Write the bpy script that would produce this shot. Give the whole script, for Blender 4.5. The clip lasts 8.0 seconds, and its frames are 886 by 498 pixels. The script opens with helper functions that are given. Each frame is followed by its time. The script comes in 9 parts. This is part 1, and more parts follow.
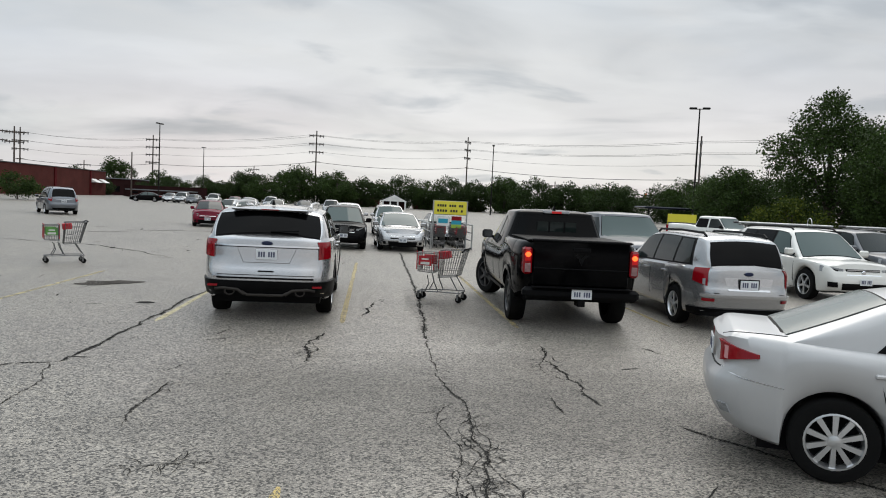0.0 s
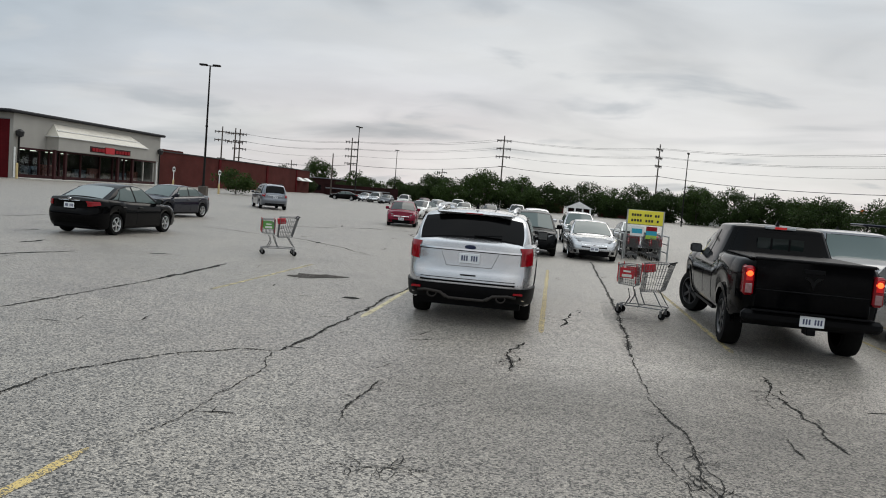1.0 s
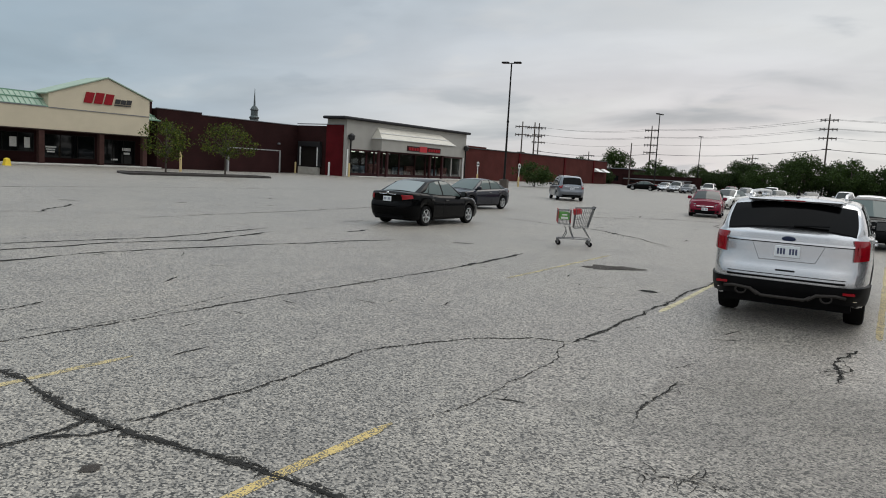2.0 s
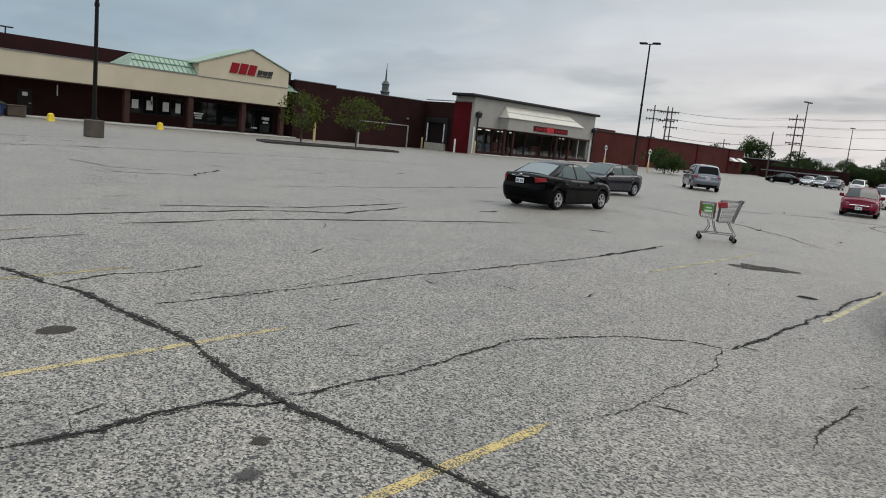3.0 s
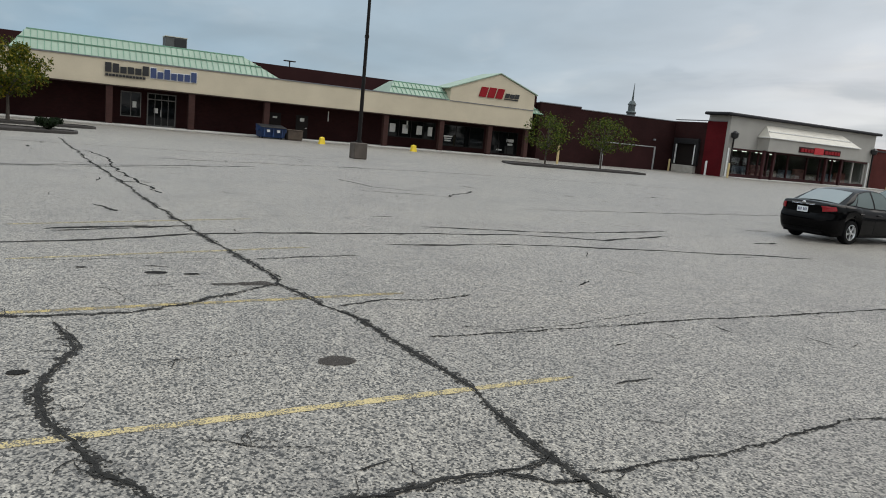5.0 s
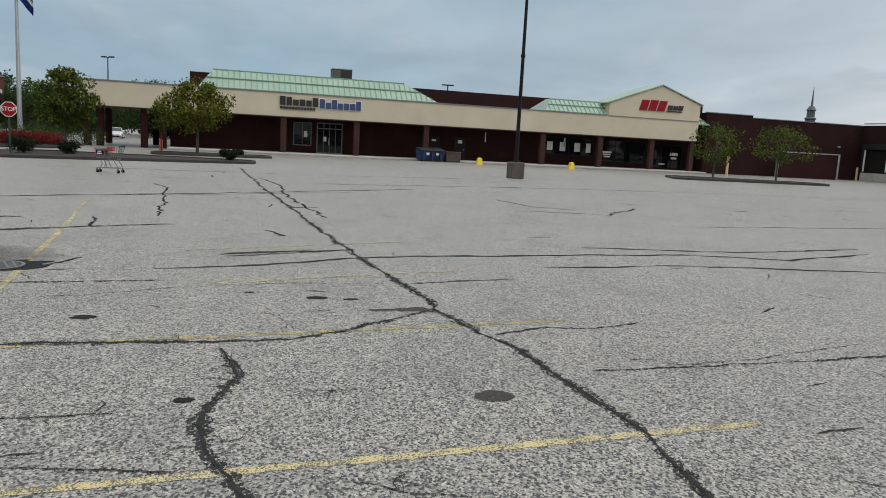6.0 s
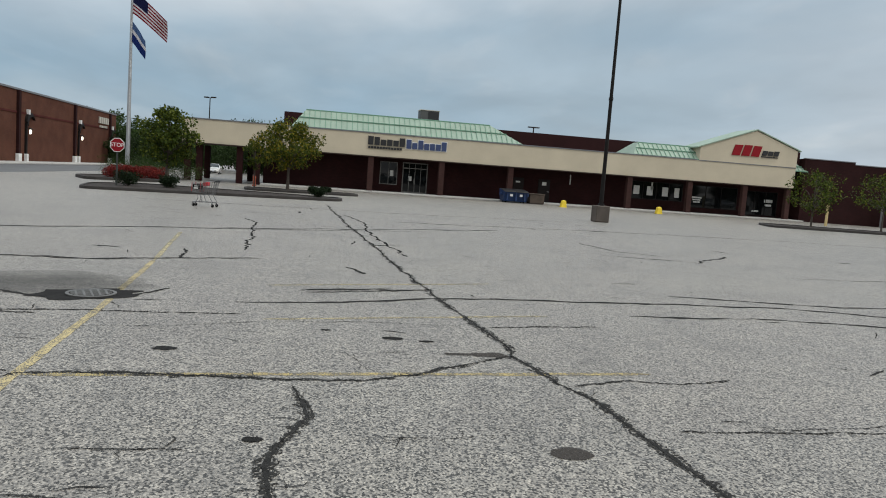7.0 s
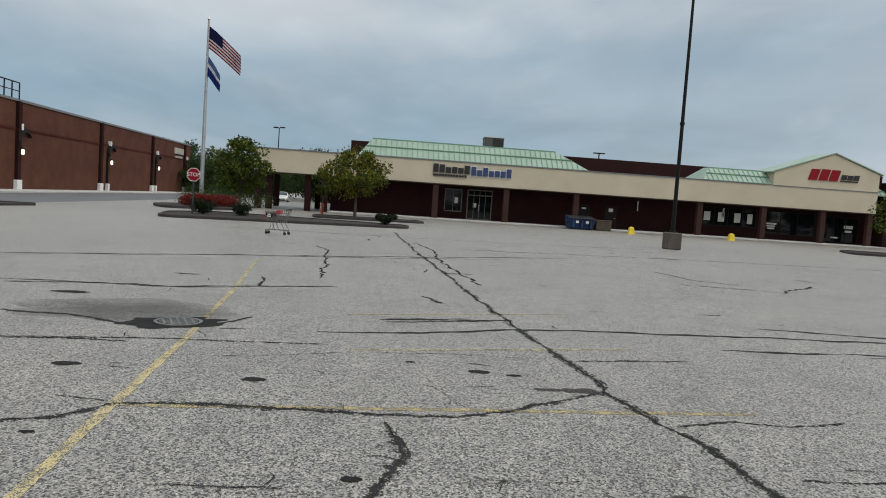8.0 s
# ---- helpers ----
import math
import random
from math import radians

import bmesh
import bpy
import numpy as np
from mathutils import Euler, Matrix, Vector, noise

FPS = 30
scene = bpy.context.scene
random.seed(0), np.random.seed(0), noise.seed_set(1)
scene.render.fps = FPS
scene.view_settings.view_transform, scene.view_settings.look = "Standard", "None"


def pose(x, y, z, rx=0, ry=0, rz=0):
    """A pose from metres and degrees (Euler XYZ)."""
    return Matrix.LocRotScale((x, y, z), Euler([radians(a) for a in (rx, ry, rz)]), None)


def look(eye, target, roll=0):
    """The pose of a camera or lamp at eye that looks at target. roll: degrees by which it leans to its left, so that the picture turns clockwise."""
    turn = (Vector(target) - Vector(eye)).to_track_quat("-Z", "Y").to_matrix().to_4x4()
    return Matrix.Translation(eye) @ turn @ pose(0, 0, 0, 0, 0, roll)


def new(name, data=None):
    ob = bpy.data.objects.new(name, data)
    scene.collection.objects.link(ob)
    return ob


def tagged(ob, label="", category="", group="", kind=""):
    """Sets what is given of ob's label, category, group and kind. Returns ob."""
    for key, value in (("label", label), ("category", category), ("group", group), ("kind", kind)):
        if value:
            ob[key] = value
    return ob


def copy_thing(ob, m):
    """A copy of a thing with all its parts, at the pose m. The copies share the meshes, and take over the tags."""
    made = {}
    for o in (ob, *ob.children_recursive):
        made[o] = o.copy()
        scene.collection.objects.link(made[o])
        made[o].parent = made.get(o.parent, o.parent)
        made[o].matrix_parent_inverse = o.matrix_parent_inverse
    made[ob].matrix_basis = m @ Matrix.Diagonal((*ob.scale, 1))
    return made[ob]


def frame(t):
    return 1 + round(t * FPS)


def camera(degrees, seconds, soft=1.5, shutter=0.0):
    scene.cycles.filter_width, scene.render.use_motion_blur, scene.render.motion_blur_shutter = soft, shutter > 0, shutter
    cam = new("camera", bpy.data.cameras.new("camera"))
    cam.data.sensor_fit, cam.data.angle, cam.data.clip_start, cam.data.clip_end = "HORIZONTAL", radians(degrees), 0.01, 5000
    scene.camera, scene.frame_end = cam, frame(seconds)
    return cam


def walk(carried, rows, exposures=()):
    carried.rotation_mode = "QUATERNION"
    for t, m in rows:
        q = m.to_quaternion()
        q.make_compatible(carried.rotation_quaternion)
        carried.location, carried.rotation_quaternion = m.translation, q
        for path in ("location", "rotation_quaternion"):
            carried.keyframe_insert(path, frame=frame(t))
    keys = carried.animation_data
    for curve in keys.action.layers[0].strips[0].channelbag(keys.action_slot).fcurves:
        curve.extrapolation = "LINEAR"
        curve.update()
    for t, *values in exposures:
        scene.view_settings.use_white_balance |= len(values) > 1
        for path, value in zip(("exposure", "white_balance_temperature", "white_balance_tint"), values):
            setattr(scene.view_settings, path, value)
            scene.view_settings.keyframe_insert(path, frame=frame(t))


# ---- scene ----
cam = camera(62.7, 8.0, soft=1.0)
PATH = [
    (0, (0.145, 0.318, 1.940), (0.314, 2.487, 1.801), 2.7),
    (0.5, (0.014, 0.451, 1.918), (-0.154, 2.618, 1.752), 4.1),
    (1, (-0.220, 0.623, 1.933), (-0.586, 2.766, 1.775), 4.7),
    (1.5, (-0.263, 0.770, 1.915), (-0.986, 2.817, 1.725), 3.3),
    (2, (-0.293, 0.879, 1.893), (-1.464, 2.701, 1.649), 3.2),
    (2.2, (-0.349, 0.933, 1.887), (-1.632, 2.675, 1.619), 3.9),
    (3.3, (-0.860, 0.794, 1.934), (-2.360, 2.338, 1.588), 5.5),
    (3.5, (-0.934, 0.814, 1.927), (-2.507, 2.281, 1.575), 5.0),
    (4, (-1.126, 0.970, 1.945), (-2.906, 2.181, 1.600), 3.8),
    (4.2, (-1.219, 1.021, 1.938), (-3.043, 2.168, 1.609), 3.9),
    (5.3, (-1.849, 0.957, 1.875), (-3.744, 1.975, 1.522), 5.9),
    (5.5, (-1.899, 0.973, 1.877), (-3.843, 1.893, 1.522), 4.9),
    (6, (-2.079, 1.116, 1.887), (-4.141, 1.748, 1.569), 3.1),
    (6.5, (-2.166, 1.218, 1.905), (-4.284, 1.660, 1.639), 3.6),
    (7, (-2.257, 1.185, 1.893), (-4.392, 1.577, 1.679), 4.2),
    (7.5, (-2.366, 1.083, 1.908), (-4.506, 1.474, 1.758), 4.4),
    (8, (-2.483, 0.924, 1.904), (-4.648, 1.129, 1.756), 3.9),
]
# the eye's way, scaled to metres
walk(cam, [(t, look(eye, target, roll)) for t, eye, target, roll in PATH],
     exposures=[(0.0, 0.0), (1.0, -0.06), (2.0, -0.10), (3.5, -0.02), (5.5, 0.05), (7.0, 0.03), (8.0, -0.06)])

# ---- world, sun, exposure ----
SUN_ELEV, SUN_AZ = 48.0, 20.0          # degrees; azimuth from +y towards +x
scene.view_settings.exposure = 0.0


def build_world():
    w = bpy.data.worlds.new("overcast_sky")
    scene.world = w
    w.use_nodes = True
    nt = w.node_tree
    nt.nodes.clear()
    N, K = nt.nodes.new, nt.links.new

    def mth(op, a, b=None, clamp=False):
        n = N("ShaderNodeMath")
        n.operation, n.use_clamp = op, clamp
        for i, v in enumerate((a, b)):
            if v is None:
                continue
            if isinstance(v, (int, float)):
                n.inputs[i].default_value = v
            else:
                K(v, n.inputs[i])
        return n.outputs[0]

    def mixc(f, a, b):
        n = N("ShaderNodeMix")
        n.data_type = "RGBA"
        for s, v in ((n.inputs[0], f), (n.inputs[6], a), (n.inputs[7], b)):
            if isinstance(v, (tuple, float, int)):
                s.default_value = (*v, 1) if isinstance(v, tuple) else v
            else:
                K(v, s)
        return n.outputs[2]

    sky = N("ShaderNodeTexSky")
    sky.sky_type, sky.sun_disc = "NISHITA", False
    sky.sun_elevation, sky.sun_rotation = radians(SUN_ELEV), radians(SUN_AZ)
    sky.air_density, sky.dust_density = 1.0, 2.0
    co = N("ShaderNodeTexCoord")
    sep = N("ShaderNodeSeparateXYZ")
    K(co.outputs["Generated"], sep.inputs[0])
    x, y, z = sep.outputs
    zz = mth("MAXIMUM", z, 0.0)
    den = mth("ADD", zz, 0.17)
    comb = N("ShaderNodeCombineXYZ")
    K(mth("DIVIDE", x, den), comb.inputs[0])
    K(mth("DIVIDE", y, den), comb.inputs[1])

    def cloud(scale, detail, lo, hi, off, stretch=1.0, distort=0.0):
        mp = N("ShaderNodeMapping")
        mp.inputs["Location"].default_value = (off, off * 0.7, 0)
        mp.inputs["Scale"].default_value = (1, stretch, 1)
        K(comb.outputs[0], mp.inputs[0])
        n = N("ShaderNodeTexNoise")
        n.inputs["Scale"].default_value, n.inputs["Detail"].default_value = scale * 0.66, detail
        n.inputs["Roughness"].default_value, n.inputs["Distortion"].default_value = 0.48, distort
        K(mp.outputs[0], n.inputs["Vector"])
        r = N("ShaderNodeMapRange")
        r.interpolation_type = "SMOOTHSTEP"
        r.inputs["From Min"].default_value, r.inputs["From Max"].default_value = lo, hi
        K(n.outputs[0], r.inputs["Value"])
        return r.outputs[0]

    # veil of cloud: blue-grey to the west, bright and faintly warm to the north
    north = N("ShaderNodeMapRange")
    north.interpolation_type = "SMOOTHSTEP"
    north.inputs["From Min"].default_value, north.inputs["From Max"].default_value = 0.10, 1.05
    K(mth("ADD", mth("ADD", x, mth("MULTIPLY", y, 0.25)), 1.0), north.inputs["Value"])
    veil = mixc(north.outputs[0], (0.305, 0.43, 0.535), (0.60, 0.66, 0.71))
    low = N("ShaderNodeMapRange")
    low.interpolation_type = "SMOOTHSTEP"
    low.inputs["From Min"].default_value, low.inputs["From Max"].default_value = 0.30, 0.02
    K(z, low.inputs["Value"])
    veil = mixc(mth("MULTIPLY", mth("MULTIPLY", low.outputs[0], north.outputs[0]), 0.9), veil, (0.845, 0.788, 0.783))
    white = mixc(north.outputs[0], (0.55, 0.61, 0.645), (0.86, 0.865, 0.85))
    high = N("ShaderNodeMapRange")
    high.interpolation_type = "SMOOTHSTEP"
    high.inputs["From Min"].default_value, high.inputs["From Max"].default_value = 0.10, 0.27
    K(z, high.inputs["Value"])
    veil = mixc(mth("MULTIPLY", mth("MULTIPLY", high.outputs[0], mth("SUBTRACT", 1.0, north.outputs[0])), cloud(0.8, 5, 0.30, 0.60, 7.7, 1.2, 0.4)), veil, (0.74, 0.78, 0.81))
    col = mixc(mth("MULTIPLY", cloud(0.62, 5, 0.38, 0.66, 3.1, 1.25, 0.5), mth("ADD", mth("MULTIPLY", north.outputs[0], 0.35), 0.45)), veil, white)
    dark = mixc(north.outputs[0], (0.31, 0.38, 0.44), (0.36, 0.39, 0.42))
    col = mixc(mth("MULTIPLY", cloud(1.05, 5, 0.52, 0.74, 11.7, 1.45, 0.6), mth("ADD", mth("MULTIPLY", north.outputs[0], 0.5), 0.2)), col, dark)
    puff = mth("MULTIPLY", cloud(2.4, 6, 0.54, 0.76, 5.3, 1.8, 0.4), mth("ADD", mth("MULTIPLY", north.outputs[0], 0.3), 0.12))
    col = mixc(puff, col, (0.80, 0.79, 0.77))
    # broken streaks at two scales, and small darker shreds to the north
    def shade(f, lo, hi, c):
        r = N("ShaderNodeMapRange")
        r.inputs["To Min"].default_value, r.inputs["To Max"].default_value = lo, hi
        K(f, r.inputs["Value"])
        n = N("ShaderNodeVectorMath")
        n.operation = "SCALE"
        K(c, n.inputs[0])
        K(r.outputs[0], n.inputs["Scale"])
        return n.outputs[0]
    col = shade(cloud(1.3, 6, 0.34, 0.66, 21.3, 1.2, 0.6), 0.94, 1.05, col)
    col = shade(cloud(3.6, 6, 0.36, 0.66, 8.9, 1.3, 0.4), 0.975, 1.025, col)
    col = mixc(mth("MULTIPLY", cloud(2.1, 5, 0.56, 0.70, 2.2, 1.3, 0.4), mth("ADD", mth("MULTIPLY", north.outputs[0], 0.5), 0.1)), col, mixc(north.outputs[0], (0.27, 0.34, 0.41), (0.40, 0.44, 0.48)))
    # an overcast sky is brighter overhead
    up = N("ShaderNodeMapRange")
    up.interpolation_type = "SMOOTHSTEP"
    up.inputs["From Min"].default_value, up.inputs["From Max"].default_value = 0.38, 0.95
    up.inputs["To Min"].default_value, up.inputs["To Max"].default_value = 1.0, 2.7
    K(z, up.inputs["Value"])
    vm = N("ShaderNodeVectorMath")
    vm.operation = "SCALE"
    K(col, vm.inputs[0])
    K(up.outputs[0], vm.inputs["Scale"])
    bg1, bg2, mx, out = N("ShaderNodeBackground"), N("ShaderNodeBackground"), N("ShaderNodeMixShader"), N("ShaderNodeOutputWorld")
    K(sky.outputs[0], bg1.inputs[0])
    bg1.inputs[1].default_value = 0.08
    K(vm.outputs[0], bg2.inputs[0])
    bg2.inputs[1].default_value = 1.0
    mx.inputs[0].default_value = 0.9
    K(bg1.outputs[0], mx.inputs[1])
    K(bg2.outputs[0], mx.inputs[2])
    K(mx.outputs[0], out.inputs[0])


build_world()
sun = new("sun", bpy.data.lights.new("sun", "SUN"))
sun.data.energy, sun.data.angle, sun.data.color = 1.25, radians(48), (1.0, 0.93, 0.84)
_e, _a = radians(SUN_ELEV), radians(SUN_AZ)
sun.matrix_world = look((0, 0, 60), Vector((0, 0, 60)) - Vector((math.sin(_a) * math.cos(_e), math.cos(_a) * math.cos(_e), math.sin(_e))))

# ---- materials ----
MATS = {}


def nodes_of(name):
    m = bpy.data.materials.new(name)
    m.use_nodes = True
    nt = m.node_tree
    return m, nt, nt.nodes["Principled BSDF"]


def mat(name, c, rough=0.6, metal=0.0, var=0.12, scale=2.0, fine=30.0, bump=0.0, bscale=60.0, coat=0.0, c2=None, emit=0.0, rnd=0.0, spec=0.5):
    """A surface with two scales of variation: stains and grain, in metres."""
    if name in MATS:
        return MATS[name]
    m, nt, b = nodes_of(name)
    N, K = nt.nodes.new, nt.links.new
    co = N("ShaderNodeTexCoord")
    big, small = N("ShaderNodeTexNoise"), N("ShaderNodeTexNoise")
    for n, s, d in ((big, scale, 5), (small, fine, 3)):
        n.inputs["Scale"].default_value, n.inputs["Detail"].default_value = s, d
        K(co.outputs["Object"], n.inputs["Vector"])
    mx = N("ShaderNodeMath")
    mx.operation = "MULTIPLY_ADD"
    K(big.outputs[0], mx.inputs[0])
    mx.inputs[1].default_value = 0.7
    sm = N("ShaderNodeMath")
    sm.operation = "MULTIPLY"
    K(small.outputs[0], sm.inputs[0])
    sm.inputs[1].default_value = 0.3
    K(sm.outputs[0], mx.inputs[2])
    r = N("ShaderNodeValToRGB")
    r.color_ramp.elements[0].position, r.color_ramp.elements[1].position = 0.32, 0.68
    d = c2 or tuple(v * (1 + var) for v in c)
    r.color_ramp.elements[0].color = (*[v * (1 - var) for v in c], 1)
    r.color_ramp.elements[1].color = (*d, 1)
    K(mx.outputs[0], r.inputs[0])
    last = r.outputs[0]
    if rnd:
        oi, hs = N("ShaderNodeObjectInfo"), N("ShaderNodeHueSaturation")
        mr = N("ShaderNodeMapRange")
        mr.inputs["To Min"].default_value, mr.inputs["To Max"].default_value = 1 - rnd, 1 + rnd
        K(oi.outputs["Random"], mr.inputs["Value"])
        K(mr.outputs[0], hs.inputs["Value"])
        K(last, hs.inputs["Color"])
        last = hs.outputs[0]
    K(last, b.inputs["Base Color"])
    b.inputs["Roughness"].default_value, b.inputs["Metallic"].default_value = rough, metal
    b.inputs["Coat Weight"].default_value, b.inputs["Coat Roughness"].default_value = coat, 0.05
    b.inputs["Specular IOR Level"].default_value = spec
    if emit:
        K(last, b.inputs["Emission Color"])
        b.inputs["Emission Strength"].default_value = emit
    if bump:
        bn, bp = N("ShaderNodeTexNoise"), N("ShaderNodeBump")
        bn.inputs["Scale"].default_value, bn.inputs["Detail"].default_value = bscale, 4
        K(co.outputs["Object"], bn.inputs["Vector"])
        K(bn.outputs[0], bp.inputs["Height"])
        bp.inputs["Strength"].default_value, bp.inputs["Distance"].default_value = bump, 0.02
        K(bp.outputs[0], b.inputs["Normal"])
    MATS[name] = m
    return m


def asphalt():
    """Old sun-bleached asphalt: stones proud of a dark binder, stains, patches of wear."""
    m, nt, b = nodes_of("aged_asphalt")
    N, K = nt.nodes.new, nt.links.new
    co = N("ShaderNodeTexCoord")

    def noise_(s, d, rough=0.5):
        n = N("ShaderNodeTexNoise")
        n.inputs["Scale"].default_value, n.inputs["Detail"].default_value, n.inputs["Roughness"].default_value = s, d, rough
        K(co.outputs["Object"], n.inputs["Vector"])
        return n.outputs[0]

    def ramp(src, stops):
        r = N("ShaderNodeValToRGB")
        e = r.color_ramp.elements
        e[0].position, e[1].position = stops[0][0], stops[-1][0]
        e[0].color, e[1].color = (*stops[0][1], 1), (*stops[-1][1], 1)
        for p, c in stops[1:-1]:
            e.new(p).color = (*c, 1)
        K(src, r.inputs[0])
        return r.outputs[0]

    def blend(kind, f, a, c):
        n = N("ShaderNodeMix")
        n.data_type, n.blend_type = "RGBA", kind
        n.inputs[0].default_value = f
        K(a, n.inputs[6])
        K(c, n.inputs[7])
        return n.outputs[2]

    # stones of uneven shape and size
    wob, off, vec = N("ShaderNodeTexNoise"), N("ShaderNodeVectorMath"), N("ShaderNodeVectorMath")
    wob.inputs["Scale"].default_value, wob.inputs["Detail"].default_value = 75, 2
    K(co.outputs["Object"], wob.inputs["Vector"])
    off.operation, vec.operation = "SCALE", "ADD"
    K(wob.outputs["Color"], off.inputs[0])
    off.inputs["Scale"].default_value = 0.014
    K(co.outputs["Object"], vec.inputs[0])
    K(off.outputs[0], vec.inputs[1])
    vor = N("ShaderNodeTexVoronoi")
    vor.inputs["Scale"].default_value = 72
    K(vec.outputs[0], vor.inputs["Vector"])
    sepc = N("ShaderNodeSeparateColor")
    K(vor.outputs["Color"], sepc.inputs[0])
    stones = ramp(sepc.outputs[0], [(0.0, (0.007, 0.007, 0.006)), (0.24, (0.020, 0.019, 0.017)), (0.33, (0.158, 0.140, 0.116)), (0.58, (0.252, 0.226, 0.189)), (1.0, (0.480, 0.434, 0.367))])
    gaps = ramp(vor.outputs["Distance"], [(0.0, (1, 1, 1)), (0.45, (1, 1, 1)), (0.80, (0.34, 0.33, 0.32))])
    c = blend("MULTIPLY", 1.0, stones, gaps)
    blot = ramp(noise_(9.0, 4, 0.6), [(0.30, (0.70, 0.695, 0.69)), (0.50, (1.0, 1.0, 1.0)), (0.70, (1.10, 1.10, 1.09))])
    c = blend("MULTIPLY", 0.8, c, blot)
    stain = ramp(noise_(0.55, 6, 0.62), [(0.30, (0.70, 0.69, 0.685)), (0.48, (1.0, 1.0, 1.0)), (0.75, (1.13, 1.12, 1.09))])
    c = blend("MULTIPLY", 1.0, c, stain)
    clump = ramp(noise_(27.0, 3, 0.55), [(0.34, (0.66, 0.655, 0.65)), (0.47, (1.0, 1.0, 1.0)), (0.66, (1.16, 1.155, 1.14))])
    c = blend("MULTIPLY", 1.0, c, clump)
    smear = ramp(noise_(2.1, 5, 0.6), [(0.30, (0.80, 0.795, 0.79)), (0.48, (1.0, 1.0, 1.0)), (0.72, (1.10, 1.10, 1.09))])
    c = blend("MULTIPLY", 1.0, c, smear)
    wide = ramp(noise_(0.06, 4, 0.5), [(0.32, (0.715, 0.715, 0.715)), (0.68, (0.91, 0.91, 0.897))])
    c = blend("MULTIPLY", 1.0, c, wide)
    K(c, b.inputs["Base Color"])
    b.inputs["Roughness"].default_value = 0.45
    gl = N("ShaderNodeMapRange")                # polished stones, dull binder
    gl.inputs["From Min"].default_value, gl.inputs["From Max"].default_value = 0.22, 0.36
    gl.inputs["To Min"].default_value, gl.inputs["To Max"].default_value = 0.3, 1.0
    K(sepc.outputs[0], gl.inputs["Value"])
    K(gl.outputs[0], b.inputs["Specular IOR Level"])
    # sheen added to brighten the far ground at grazing angles
    b.inputs["Sheen Weight"].default_value, b.inputs["Sheen Roughness"].default_value = 0.22, 0.5
    b.inputs["Sheen Tint"].default_value = (0.95, 0.88, 0.80, 1)
    bp = N("ShaderNodeBump")
    bp.inputs["Strength"].default_value, bp.inputs["Distance"].default_value = 0.42, 0.008
    inv = N("ShaderNodeMath")
    inv.operation = "SUBTRACT"
    inv.inputs[0].default_value = 1.0
    K(vor.outputs["Distance"], inv.inputs[1])
    K(inv.outputs[0], bp.inputs["Height"])
    K(bp.outputs[0], b.inputs["Normal"])
    return m


def worn_paint(name, c, keep=0.5):
    """Road paint rubbed off down to the stones in blotches."""
    m, nt, b = nodes_of(name)
    N, K = nt.nodes.new, nt.links.new
    co = N("ShaderNodeTexCoord")
    a, v = N("ShaderNodeTexNoise"), N("ShaderNodeTexVoronoi")
    a.inputs["Scale"].default_value, a.inputs["Detail"].default_value = 6.0, 8
    a.inputs["Roughness"].default_value = 0.72
    v.inputs["Scale"].default_value = 88
    K(co.outputs["Object"], a.inputs["Vector"])
    K(co.outputs["Object"], v.inputs["Vector"])
    r = N("ShaderNodeMapRange")
    r.inputs["From Min"].default_value, r.inputs["From Max"].default_value = keep + 0.16, keep + 0.30
    s = N("ShaderNodeMath")
    s.operation = "MULTIPLY_ADD"
    K(v.outputs["Distance"], s.inputs[0])
    s.inputs[1].default_value = 0.60
    K(a.outputs[0], s.inputs[2])
    K(s.outputs[0], r.inputs["Value"])
    mx = N("ShaderNodeMix")
    mx.data_type = "RGBA"
    K(r.outputs[0], mx.inputs[0])
    mx.inputs[6].default_value, mx.inputs[7].default_value = (*c, 1), (0.10, 0.092, 0.08, 1)
    K(mx.outputs[2], b.inputs["Base Color"])
    b.inputs["Roughness"].default_value = 0.85
    return m


def glass(name, tint=(0.02, 0.022, 0.022), trans=0.0, rough=0.03, spec=0.5):
    """Car or shop glazing; tinted panes carry a dark film."""
    if name in MATS:
        return MATS[name]
    m, nt, b = nodes_of(name)
    b.inputs["Base Color"].default_value = (*tint, 1)
    b.inputs["Roughness"].default_value, b.inputs["IOR"].default_value = rough, 1.5
    b.inputs["Transmission Weight"].default_value = trans
    b.inputs["Specular IOR Level"].default_value = spec
    MATS[name] = m
    return m


